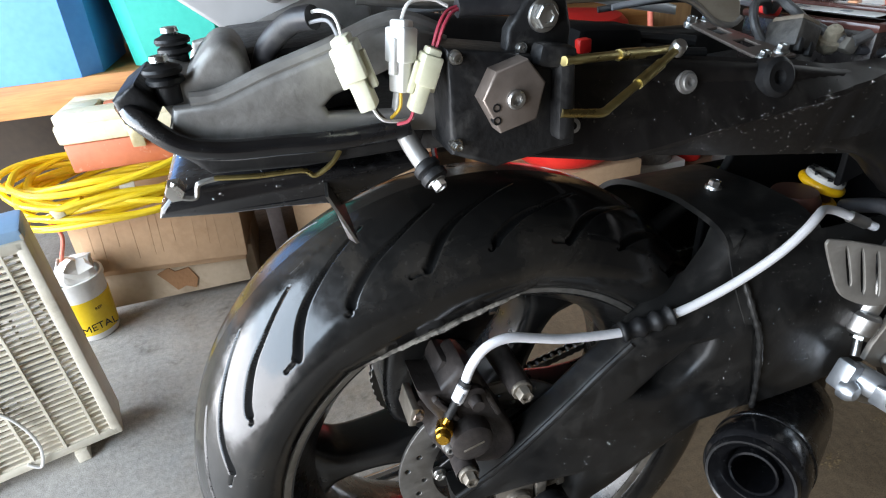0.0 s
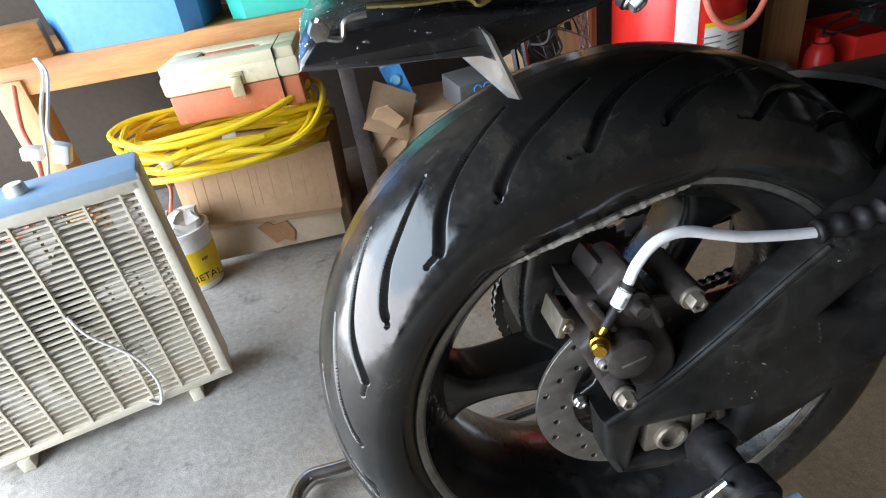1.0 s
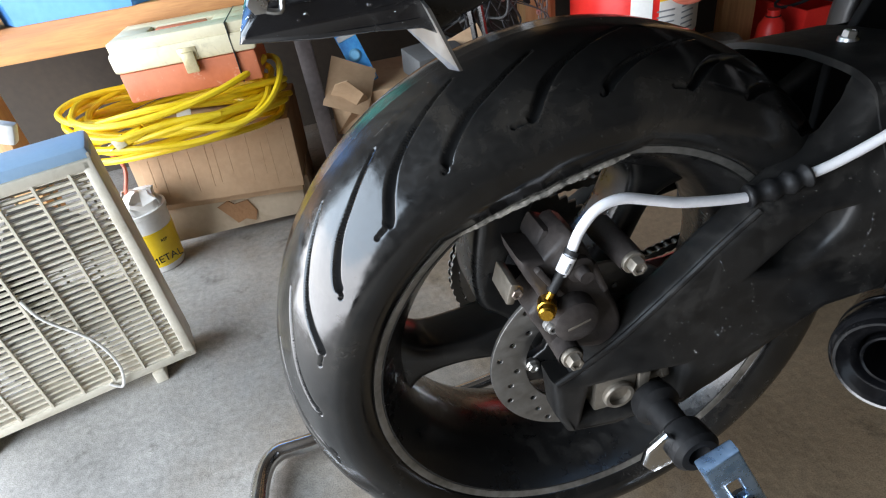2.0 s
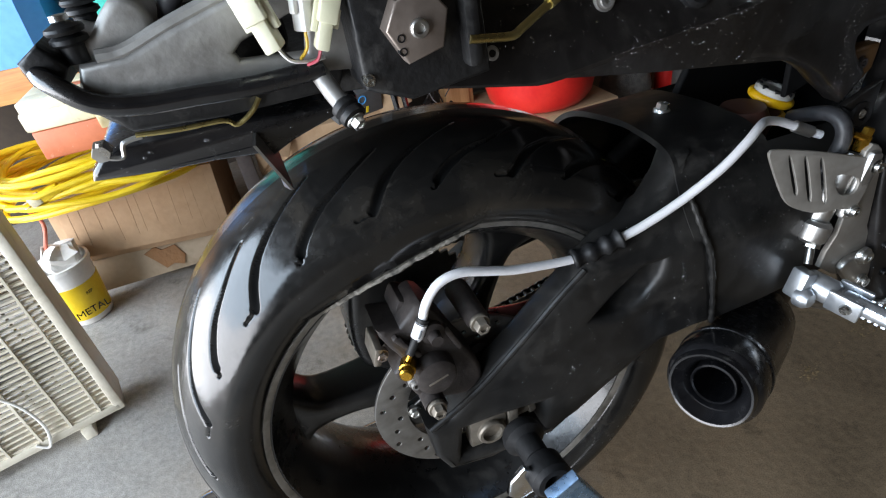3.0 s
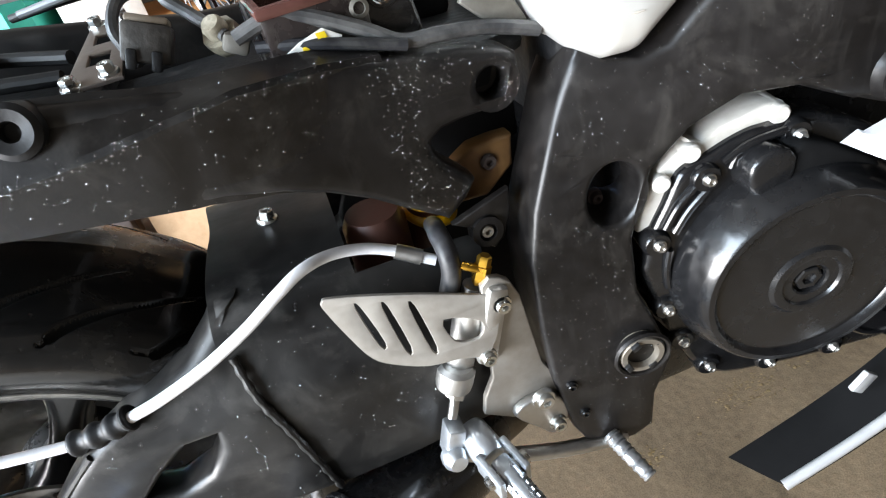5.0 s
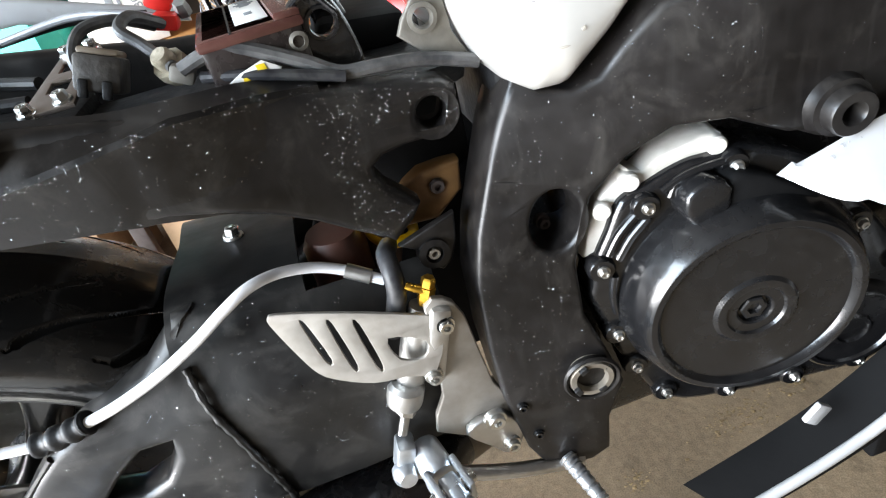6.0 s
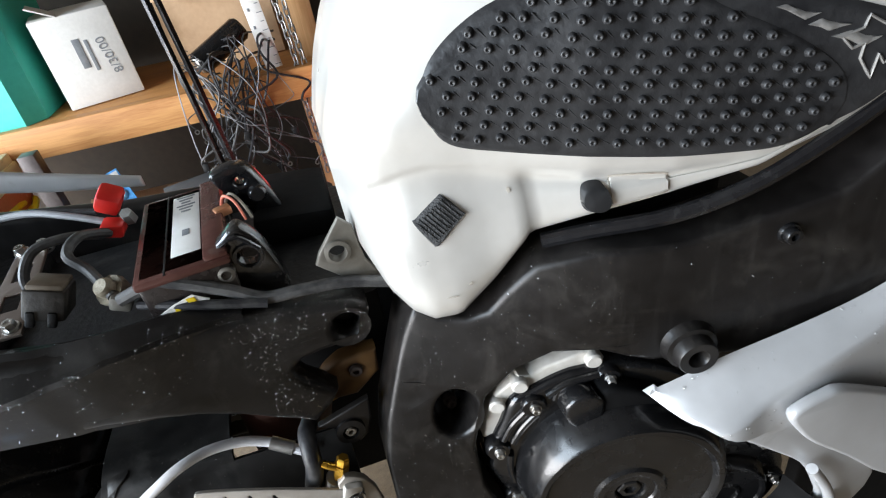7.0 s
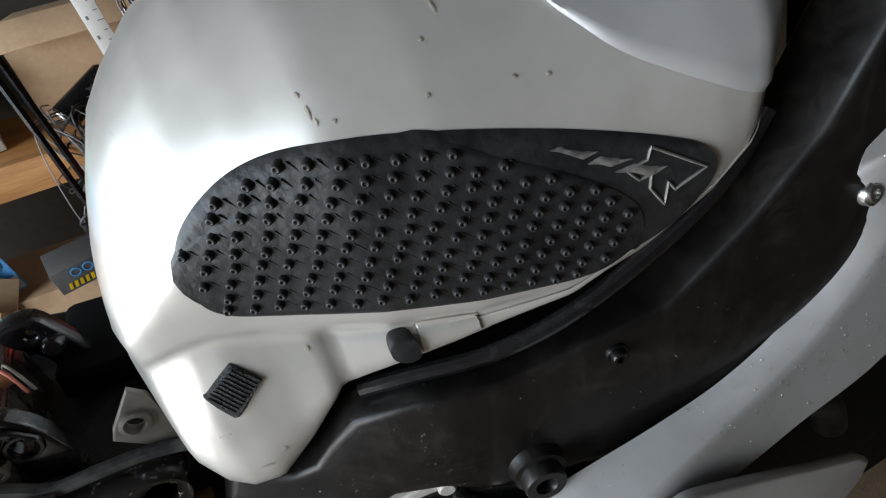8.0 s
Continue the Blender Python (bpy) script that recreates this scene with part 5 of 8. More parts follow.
LIP = [(0.838, -0.280, 0.588), (0.858, -0.283, 0.552), (0.866, -0.285, 0.520), (0.858, -0.285, 0.492), (0.806, -0.285, 0.449), (0.766, -0.285, 0.425), (0.715, -0.284, 0.402), (0.655, -0.282, 0.380)]
lower = tube("lower_fairing_lip", LIP, 0.0048, M["fairing"], bike, "silver rolled lip of the lower fairing", 12, 8)
# the lower fairing's dark inner face, folding in behind the lip
bm = bmesh.new()
rows = []
for x, y, z in spline(LIP[2:], 8):
    k = max(0.0, min(1.0, (0.87 - x) / 0.16))
    rows.append([bm.verts.new(q) for q in ((x, y, z), (x - 0.006 - 0.008 * k, y + 0.020, z + 0.004 * k), (x - 0.010 - 0.014 * k, y + 0.042, z + 0.002 * k), (x + 0.012, y + 0.060, z - 0.05), (x + 0.02, y, z - 0.012))])
for p, q in zip(rows, rows[1:]):
    for j in range(len(p)):
        bm.faces.new((p[j], p[(j + 1) % len(p)], q[(j + 1) % len(p)], q[j]))
bm.faces.new(rows[0][::-1])
bm.faces.new(rows[-1])
part("inner_face", bm, M["void"], lower, "glossy black inner face", 40)
rbox("bracket_tab", (0.018, 0.006, 0.022), Matrix.Translation((0.744, -0.262, 0.449)) @ Matrix.Rotation(0.7, 4, "Y"), M["fairing"], lower, "pale bracket tab", 0.002)
WEB = [(0.752, 0.668), (0.796, 0.625), (0.838, 0.582), (0.862, 0.535), (0.868, 0.515), (0.862, 0.490), (0.900, 0.470), (0.930, 0.520), (0.880, 0.580), (0.842, 0.618), (0.824, 0.640), (0.818, 0.652), (0.780, 0.658)]
plate("fairing_web", WEB, -0.272, -0.264, M["fairing"], bike, "silver side fairing panel", bevel=0.0035, soft=3)
plate("fairing_bulge", [(0.798, 0.674), (0.806, 0.683), (0.826, 0.688), (0.846, 0.686), (0.912, 0.648), (0.977, 0.608), (1.06, 0.55), (1.02, 0.48), (0.93, 0.53), (0.872, 0.588), (0.830, 0.628), (0.812, 0.650)], -0.284, -0.274, M["fairing"], bike, "silver lower side panel with a rounded edge", bevel=0.004, soft=3)
# Added black sheet that hides the floor and keeps the gap below the fairing dark.
plate("under_fairing_backing", [(0.975, 0.12), (1.45, 0.12), (1.45, 0.62), (1.0, 0.62), (0.975, 0.50)], -0.17, -0.15, M["void"], bike, "black sheet added to darken the gap under the fairing", bevel=0.006)
# Added black sheet that darkens the space in front of the tank.
plate("front_backing", [(0.985, 0.70), (1.4, 0.70), (1.4, 1.25), (1.0, 1.25), (0.97, 1.1), (1.0, 0.92)], -0.20, -0.18, M["void"], bike, "black sheet added to darken the space ahead of the tank", bevel=0.004)

# paddock stand
stand = thing("paddock_stand", "chromed steel paddock stand lifting the rear wheel", "stand", (0, 0, 0))
tube("stand_loop", [(0.16, -0.265, 0.20), (0.10, -0.27, 0.09), (-0.05, -0.28, 0.035), (-0.25, -0.27, 0.030), (-0.42, -0.16, 0.030), (-0.47, 0.02, 0.030), (-0.475, 0.15, 0.030), (-0.45, 0.235, 0.030), (-0.36, 0.245, 0.030), (0.0, 0.26, 0.030), (0.12, 0.26, 0.15)], 0.016, M["chrome"], stand, "bent chromed tube", 18, 10)
SM = Matrix.Translation((0.062, -0.236, 0.368)) @ Matrix.Rotation(radians(-25), 4, "Y")
arm_out = [(-0.018, 0.062), (0.018, 0.062), (0.020, -0.060), (-0.020, -0.060)]
# The arm's blue is a reflection painted into the chrome's colour.
plate("lift_arm", arm_out, -0.007, 0.007, M["bluechrome"], stand, "chromed lift arm with a blue reflection in its colour", [[(-0.006, 0.02), (0.006, 0.02), (0.006, -0.035), (-0.006, -0.035)]], 0.003, m=SM)
bolt(SM @ Vector((0, -0.010, -0.028)), 0.008, stand, M["chrome"])
tube("grip_tube", [SM @ Vector((0, 0.004, -0.055)), (0.115, -0.250, 0.27), (0.165, -0.265, 0.19)], 0.017, M["blackrub"], stand, "black rubber sleeve", 18, 6)
lathe("spool", [(0, 0), (0.022, 0), (0.024, 0.006), (0.024, 0.014), (0.016, 0.020), (0.015, 0.045), (0.022, 0.052), (0.023, 0.075), (0.018, 0.080), (0.011, 0.080), (0.009, 0.060), (0, 0.060)], (0.040, -0.135, 0.385), (0, -1, 0.1), M["blackrub"], stand, "black rubber spool", 32)
plate("hook_plate", [(-0.002, 0.40), (0.015, 0.415), (0.03, 0.40), (0.03, 0.37), (0.005, 0.365), (-0.006, 0.38)], -0.200, -0.192, M["chrome"], stand, "", bevel=0.002)

# ---- things along the wall ----
shelf = thing("wall_shelf", "rough pine shelf along the garage wall", "shelf", (-0.4, 1.5, 0.0))
rbox("front_board", (2.6, 0.038, 0.089), Matrix.Translation((-0.2, 1.30, 0.60)) @ YAW, M["wood"], shelf, "", 0.003)
rbox("shelf_top", (2.6, 0.50, 0.02), Matrix.Translation((-0.2, 1.565, 0.632)) @ YAW, M["wood"], shelf, "", 0.002)
for x in (-1.12, 0.55):
    rbox("leg", (0.089, 0.089, 0.60), Matrix.Translation((x, 1.38, 0.30)) @ YAW, M["post"], shelf, "", 0.003)


def bin_box(name, x, y, z, w, d, h, material, label, turn=0.0, taper=0.12):
    t = thing(name, label, "bin", (x, y, z), "bins on the shelf")
    bm = bmesh.new()
    m = Matrix.Translation((x, y, z)) @ Matrix.Rotation(turn, 4, "Z")

    def ringv(k, zz, inset=0.0):
        hw, hd, c = w / 2 * k - inset, d / 2 * k - inset, 0.045
        return [bm.verts.new(m @ Vector((px, py, zz))) for px, py in ((-hw + c, -hd), (hw - c, -hd), (hw, -hd + c), (hw, hd - c), (hw - c, hd), (-hw + c, hd), (-hw, hd - c), (-hw, -hd + c))]

    rings = [ringv(1 - taper, 0), ringv(1 - taper * 0.97, 0.006), ringv(1 - taper * 0.1, h * 0.9), ringv(0.96, h * 0.9)]
    for a, b in zip(rings, rings[1:]):
        for j in range(8):
            bm.faces.new((a[j], a[(j + 1) % 8], b[(j + 1) % 8], b[j]))
    bm.faces.new(rings[0][::-1])
    bm.faces.new(rings[-1])
    part("body", bm, material, t)
    bm = bmesh.new()
    rings = [ringv(0.99, h * 0.88), ringv(1.06, h * 0.885), ringv(1.07, h * 0.93), ringv(1.05, h), ringv(1.0, h)]
    for a, b in zip(rings, rings[1:]):
        for j in range(8):
            bm.faces.new((a[j], a[(j + 1) % 8], b[(j + 1) % 8], b[j]))
    bm.faces.new(rings[0][::-1])
    bm.faces.new(rings[-1])
    part("lid", bm, material, t)
    return t


bin_box("storage_bin", -0.745, 1.50, 0.644, 0.44, 0.42, 0.36, M["blue"], "blue plastic storage bin on the pine shelf", -0.07)
teal_bin = bin_box("storage_bin", -0.335, 1.50, 0.644, 0.32, 0.40, 0.34, M["teal"], "teal plastic storage bin with a white sticker on the pine shelf", -0.05)

toolbox = thing("toolbox", "cream and orange plastic toolbox resting on a coiled cord", "toolbox", (-0.48, 1.2, 0.45))
TM = Matrix.Translation((-0.485, 1.19, 0.45)) @ Matrix.Rotation(radians(-4), 4, "Z")
rbox("base", (0.335, 0.20, 0.075), TM @ Matrix.Translation((0, 0, 0.0375)), M["orange"], toolbox, "faded orange base", 0.006)
lid = rbox("lid", (0.35, 0.212, 0.050), TM @ Matrix.Translation((0, 0, 0.100)), M["cream"], toolbox, "cream lid with a sunk handle well", 0.010)
for cx, cy, sx, sy in ((0, -0.066, 0.338, 0.068), (0, 0.066, 0.338, 0.068), (-0.127, 0, 0.084, 0.080), (0.122, 0, 0.094, 0.080)):
    rbox("lid_panel", (sx, sy, 0.030), TM @ Matrix.Translation((cx, cy, 0.134)), M["cream"], lid, "", 0.006)
rbox("handle", (0.13, 0.026, 0.016), TM @ Matrix.Translation((-0.005, 0.0, 0.140)), M["orange"], toolbox, "orange folding handle", 0.005)
for sx in (-0.055, 0.055):
    rbox("handle_lug", (0.014, 0.022, 0.020), TM @ Matrix.Translation((sx - 0.005, 0.0, 0.130)), M["orange"], toolbox, "", 0.003)
rbox("seam", (0.0025, 0.2135, 0.148), TM @ Matrix.Translation((0.118, -0.0005, 0.076)), M["plastic"], toolbox, "dark seam line", 0.0006)
rbox("latch_plate", (0.046, 0.004, 0.030), TM @ Matrix.Translation((0.01, -0.1065, 0.095)), M["latch"], toolbox, "pale brass latch plate", 0.0015)
rbox("latch", (0.032, 0.012, 0.05), TM @ Matrix.Translation((0.01, -0.11, 0.075)), M["latch"], toolbox, "pale brass latch", 0.003)

random.seed(4)
cord = thing("extension_cord", "thick coil of yellow extension cord on a cardboard box", "cord", (-0.55, 1.2, 0.33))
for k in range(12):
    turns = []
    ph = random.uniform(-0.4, 0.4)
    for j in range(30):
        a = 2 * math.pi * j / 30
        rx, ry = 0.262 + random.uniform(-0.004, 0.004) + 0.026 * math.sin(k * 2.3), 0.148 + 0.020 * math.cos(k * 1.7)
        turns.append((-0.57 + rx * math.cos(a) + 0.010 * math.sin(a * 3 + k), 1.185 + ry * math.sin(a) + 0.008 * math.sin(a * 2 + k * 2), 0.343 + 0.0092 * k + 0.018 * math.sin(a * 2 + ph * 9) + 0.016 * math.sin(a + k * 1.9)))
    tube("coil", turns, 0.0086, M["yellow"], cord, "", 8, 2, True)
tube("loose_loop", [(-0.62, 1.03, 0.40), (-0.52, 1.010, 0.385), (-0.42, 1.008, 0.372), (-0.34, 1.03, 0.392), (-0.292, 1.09, 0.43), (-0.283, 1.18, 0.46), (-0.32, 1.28, 0.455), (-0.42, 1.33, 0.44)], 0.0086, M["yellow"], cord, "", 8, 6)
tube("loose_loop", [(-0.78, 1.05, 0.375), (-0.66, 1.008, 0.365), (-0.53, 1.006, 0.352), (-0.42, 1.02, 0.362), (-0.34, 1.07, 0.395), (-0.315, 1.15, 0.43)], 0.0086, M["yellow"], cord, "", 8, 6)
tube("loose_end", [(-0.83, 1.15, 0.40), (-0.78, 1.05, 0.41), (-0.70, 1.012, 0.40), (-0.64, 1.012, 0.405), (-0.55, 1.02, 0.41), (-0.45, 1.03, 0.40)], 0.0086, M["yellow"], cord, "", 8, 5)

box_a = thing("cardboard_box", "crushed brown cardboard box under a coiled cord", "box", (-0.52, 1.3, 0.12), "cardboard boxes")
rbox("body", (0.45, 0.34, 0.22), Matrix.Translation((-0.515, 1.30, 0.22)) @ Matrix.Rotation(radians(-6), 4, "Z") @ Matrix.Rotation(0.05, 4, "Y"), M["card"], box_a, "", 0.006)
box_b = thing("cardboard_box", "flattened grey-brown cardboard box on the concrete floor", "box", (-0.5, 1.35, 0), "cardboard boxes")
rbox("body", (0.42, 0.34, 0.12), Matrix.Translation((-0.50, 1.34, 0.06)) @ Matrix.Rotation(radians(-2), 4, "Z"), M["cardlow"], box_b, "", 0.006)
tagged(rbox("steel_post", (0.042, 0.042, 0.62), Matrix.Translation((-0.205, 1.135, 0.31)), M["darksteel"], None, "", 0.003), "dark painted steel post holding the shelf", "post")

fan = thing("box_fan", "almond and blue box fan standing on the floor", "fan", (-0.83, 0.52, 0))
FM = Matrix.Translation((-0.861, 0.528, 0.0)) @ Matrix.Rotation(radians(13.8), 4, "Z")
bm = bmesh.new()
for sx in (-1, 1):
    add_box(bm, (0.012, 0.11, 0.50), FM @ Matrix.Translation((sx * 0.249, 0.055, 0.275)), 0.003)
add_box(bm, (0.51, 0.11, 0.012), FM @ Matrix.Translation((0, 0.055, 0.031)), 0.003)
part("shell", bm, M["fan"], fan)
rbox("top_panel", (0.51, 0.112, 0.03), FM @ Matrix.Translation((0, 0.055, 0.52)), M["fantop"], fan, "blue-grey top panel", 0.008)
bm = bmesh.new()
for k in range(34):
    add_box(bm, (0.478, 0.010, 0.0044), FM @ Matrix.Translation((0, 0.002, 0.052 + k * 0.0134)))
for k in range(8):
    add_box(bm, (0.0045, 0.009, 0.46), FM @ Matrix.Translation((-0.21 + k * 0.06, -0.003, 0.272)))
part("front_grille", bm, M["fan"], fan)
bm = bmesh.new()
for a, b in (((0.50, 0.02), (0, 0.505)), ((0.50, 0.02), (0, 0.04))):
    add_box(bm, (a[0], 0.014, a[1]), FM @ Matrix.Translation((b[0], -0.001, b[1])), 0.004)
for sx in (-1, 1):
    add_box(bm, (0.02, 0.014, 0.485), FM @ Matrix.Translation((sx * 0.245, -0.001, 0.272)), 0.004)
part("front_rim", bm, M["fan"], fan)
for sx in (-0.17, 0.17):
    rbox("foot", (0.025, 0.13, 0.03), FM @ Matrix.Translation((sx, 0.05, 0.015)), M["fan"], fan, "", 0.003)
lathe("knob", [(0, 0.02), (0.014, 0.02), (0.017, 0.016), (0.018, 0)], FM @ Vector((0.06, 0.04, 0.534)), (0, 0, 1), M["white"], fan, "white switch knob", 24)
# Rear grille takes a darker colour that stands for the shade inside the fan.
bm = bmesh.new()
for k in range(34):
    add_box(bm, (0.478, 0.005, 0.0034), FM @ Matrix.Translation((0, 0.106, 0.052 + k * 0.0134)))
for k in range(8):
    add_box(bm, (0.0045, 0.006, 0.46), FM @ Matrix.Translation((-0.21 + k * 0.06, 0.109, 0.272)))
part("rear_grille", bm, M["fandark"], fan, "rear grille coloured dark in place of its shade")
lathe("motor", [(0, 0), (0.05, 0), (0.06, 0.006), (0.06, 0.05), (0.04, 0.055), (0, 0.055)], FM @ Vector((0, 0.025, 0.272)), FM.to_3x3() @ Vector((0, 1, 0)), M["plastic"], fan, "dark fan motor", 28)
for k in range(5):
    a = 2 * math.pi * k / 5 + 0.4
    bl = plate("blade", [(0.045, -0.03), (0.10, -0.065), (0.185, -0.085), (0.212, -0.03), (0.20, 0.05), (0.12, 0.045), (0.045, 0.03)], -0.0015, 0.0015, M["greywire"], fan, "grey plastic fan blade", bevel=0.001, soft=4,
               m=FM @ Matrix.Translation((0, 0.06, 0.272)) @ Matrix.Rotation(a, 4, "Y") @ Matrix.Rotation(0.35, 4, "X"))
tube("power_lead", [FM @ Vector(q) for q in ((0.035, -0.006, 0.30), (0.05, -0.012, 0.25), (0.10, -0.014, 0.17), (0.115, -0.014, 0.09), (0.10, -0.014, 0.035), (0.08, -0.010, 0.05))], 0.0032, M["white"], fan, "white wire hanging on the grille", 8, 8)

# ---- tail of the motorcycle ----
tail = plate("tail_casting", [(-0.206, 0.872), (-0.182, 0.871), (-0.153, 0.880), (-0.117, 0.889), (-0.090, 0.899), (-0.069, 0.902), (-0.037, 0.890), (-0.040, 0.829), (-0.083, 0.836), (-0.142, 0.842), (-0.200, 0.849), (-0.212, 0.858)], -0.134, -0.122, M["greycast"], bike, "bare grey cast tail subframe",
             [[(-0.120, 0.859), (-0.114, 0.864), (-0.076, 0.875), (-0.074, 0.862), (-0.077, 0.849), (-0.118, 0.854)]], 0.004)
plate("left_casting", [(-0.206, 0.872), (-0.153, 0.880), (-0.090, 0.899), (-0.037, 0.890), (-0.040, 0.829), (-0.142, 0.842), (-0.212, 0.858)], 0.10, 0.112, M["greycast"], tail, "", bevel=0.004)
tube("top_flange", [(-0.196, -0.126, 0.873), (-0.180, -0.126, 0.873), (-0.150, -0.126, 0.882), (-0.115, -0.126, 0.891), (-0.070, -0.126, 0.903), (-0.040, -0.126, 0.892)], 0.0055, M["greycast"], tail, "", 10, 6)
plate("end_block", [(-0.215, 0.879), (-0.207, 0.889), (-0.196, 0.885), (-0.188, 0.893), (-0.176, 0.902), (-0.164, 0.900), (-0.159, 0.885), (-0.162, 0.866), (-0.190, 0.858), (-0.206, 0.856)], -0.120, -0.055, M["greycast"], tail, "", bevel=0.006, soft=3)
for x, y, z in ((-0.207, -0.118, 0.884), (-0.203, -0.066, 0.892)):
    lathe("rubber_post", [(0.0, 0.011), (0.005, 0.011), (0.007, 0.0098), (0.0105, 0.0085), (0.0113, 0.0068), (0.0105, 0.005), (0.0075, 0.0042), (0.0105, 0.0025), (0.011, 0.0), (0.0075, -0.002), (0.007, -0.012)], (x, y, z), (0, 0, 1), M["blackrub"], tail, "round black rubber seat mount", 24)
    lathe("mount_screw", [(0, 0.0155), (0.005, 0.015), (0.0055, 0.012)], (x, y, z), (0, 0, 1), M["steel"], tail, "", 16)
tail_rail = tube("tail_rail", [(-0.232, -0.118, 0.874), (-0.224, -0.134, 0.868), (-0.206, -0.140, 0.852), (-0.183, -0.141, 0.845), (-0.151, -0.141, 0.842), (-0.116, -0.141, 0.839), (-0.070, -0.138, 0.838)], 0.0064, M["gloss"], bike, "glossy black tail rail", 16)
plate("rail_end_clip", [(-0.236, 0.880), (-0.222, 0.888), (-0.212, 0.872), (-0.222, 0.858), (-0.234, 0.866)], -0.13, -0.06, M["plastic"], tail_rail, "", bevel=0.003)
mid = plate("light_bracket", [(-0.212, 0.840), (-0.197, 0.824), (-0.139, 0.818), (-0.06, 0.816), (-0.05, 0.835), (-0.12, 0.838)], -0.122, 0.10, M["plastic"], bike, "black plastic tail light bracket", bevel=0.004)
tube("wire_clip", [(-0.196, -0.124, 0.823), (-0.17, -0.126, 0.820), (-0.142, -0.126, 0.818), (-0.134, -0.126, 0.813), (-0.122, -0.126, 0.819), (-0.115, -0.124, 0.826)], 0.0018, M["gold"], mid, "thin bent metal clip", 8, 5)
tray = plate("undertray", [(-0.243, 0.788), (-0.240, 0.795), (-0.228, 0.806), (-0.215, 0.809), (-0.154, 0.808), (-0.098, 0.800), (-0.045, 0.800), (-0.045, 0.793), (-0.070, 0.787), (-0.100, 0.779), (-0.119, 0.771), (-0.128, 0.776), (-0.160, 0.780), (-0.194, 0.782)], -0.095, 0.10, M["gloss"], bike, "black undertray wet with drops", bevel=0.004, warp=lambda x, y, z: (x, y + 0.05 * max(0, -0.15 - x), z))
tube("plate_clip", [(-0.2225, -0.108, 0.8190), (-0.2255, -0.108, 0.8110), (-0.2130, -0.108, 0.8060), (-0.2085, -0.108, 0.8150), (-0.1960, -0.108, 0.8165)], 0.0019, M["alu"], tray, "bent bright metal clip", 8, 4)
lathe("clip_nut", [(0, 0.006), (0.006, 0.006), (0.007, 0), (0.007, -0.006)], (-0.224, -0.104, 0.812), (0, -1, 0), M["steel"], tray, "", 6)
bm = bmesh.new()
corner = [(-0.130, -0.122, 0.794), (-0.1145, -0.122, 0.753), (-0.1185, -0.110, 0.752), (-0.124, 0.030, 0.757), (-0.103, 0.030, 0.772), (-0.118, 0.0, 0.790)]
for dx in (0.0, 0.0022):
    bm.faces.new([bm.verts.new((x + dx, y, z)) for x, y, z in corner])
bm.verts.ensure_lookup_table()
for k in range(6):
    a, b = k, (k + 1) % 6
    bm.faces.new((bm.verts[a], bm.verts[b], bm.verts[b + 6], bm.verts[a + 6]))
part("plate_bracket", bm, M["disc"], bike, "thin dark metal bracket")
module = plate("tail_module", [(-0.050, 0.890), (-0.010, 0.882), (0.036, 0.872), (0.038, 0.815), (-0.02, 0.810), (-0.050, 0.824)], -0.166, -0.118, M["plastic"], bike, "black plastic lock module", bevel=0.004)
hexa = plate("hex_cover", [(-0.0335, 0.860), (-0.0245, 0.8755), (-0.004, 0.880), (0.0075, 0.865), (0.0015, 0.843), (-0.0225, 0.838)], -0.180, -0.164, M["brown"], module, "brown anodised hexagonal cover", bevel=0.0015)
# Black discs stand in for the darkness of two drilled holes.
for z in (0.8545, 0.8465):
    lathe("hole_disc", [(0.0026, -0.004), (0.0026, 0.0006), (0.0018, 0.0006), (0.0016, -0.002), (0, -0.002)], (-0.0250, -0.180, z), (0, -1, 0), M["plastic"], hexa, "", 14)
lathe("cover_screw", [(0.0058, 0), (0.0058, 0.0025), (0.0048, 0.0036), (0.0032, 0.0036), (0.0028, 0.001), (0, 0.001)], (-0.013, -0.180, 0.858), (0, -1, 0), M["alu"], hexa, "", 24)
bolt((-0.047, -0.166, 0.831), 0.0031, module)
bolt((-0.0445, -0.166, 0.884), 0.0031, module, hexed=False)
plate("upper_lug", [(-0.010, 0.870), (-0.007, 0.893), (0.004, 0.908), (0.018, 0.916), (0.032, 0.908), (0.036, 0.890), (0.034, 0.868)], -0.158, -0.146, M["plastic"], module, "", bevel=0.003)
bolt((0.016, -0.159, 0.899), 0.0075, module, h=0.006)
bolt((0.001, -0.159, 0.882), 0.0028, module, hexed=False, h=0.003)
rbox("cable_guide", (0.011, 0.016, 0.052), Matrix.Translation((0.0235, -0.170, 0.850)), M["plastic"], module, "", 0.004)
rbox("guide_cap", (0.026, 0.016, 0.014), Matrix.Translation((0.018, -0.168, 0.877)) @ Matrix.Rotation(0.2, 4, "Y"), M["plastic"], module, "", 0.004)
stalk = tube("turn_stalk", [(-0.074, -0.132, 0.838), (-0.069, -0.145, 0.824), (-0.063, -0.157, 0.811)], 0.0064, M["greycast"], bike, "grey metal indicator stalk", 16)
lathe("stalk_grommet", [(0.0066, 0), (0.0092, 0.002), (0.0092, 0.006), (0.0076, 0.008), (0.0092, 0.010), (0.0090, 0.014), (0.005, 0.015)], (-0.066, -0.152, 0.817), (0.35, -0.7, -0.6), M["blackrub"], stalk, "black ribbed rubber grommet", 20)
bolt((-0.0610, -0.1615, 0.8070), 0.0050, stalk, axis=(0.35, -0.7, -0.6))
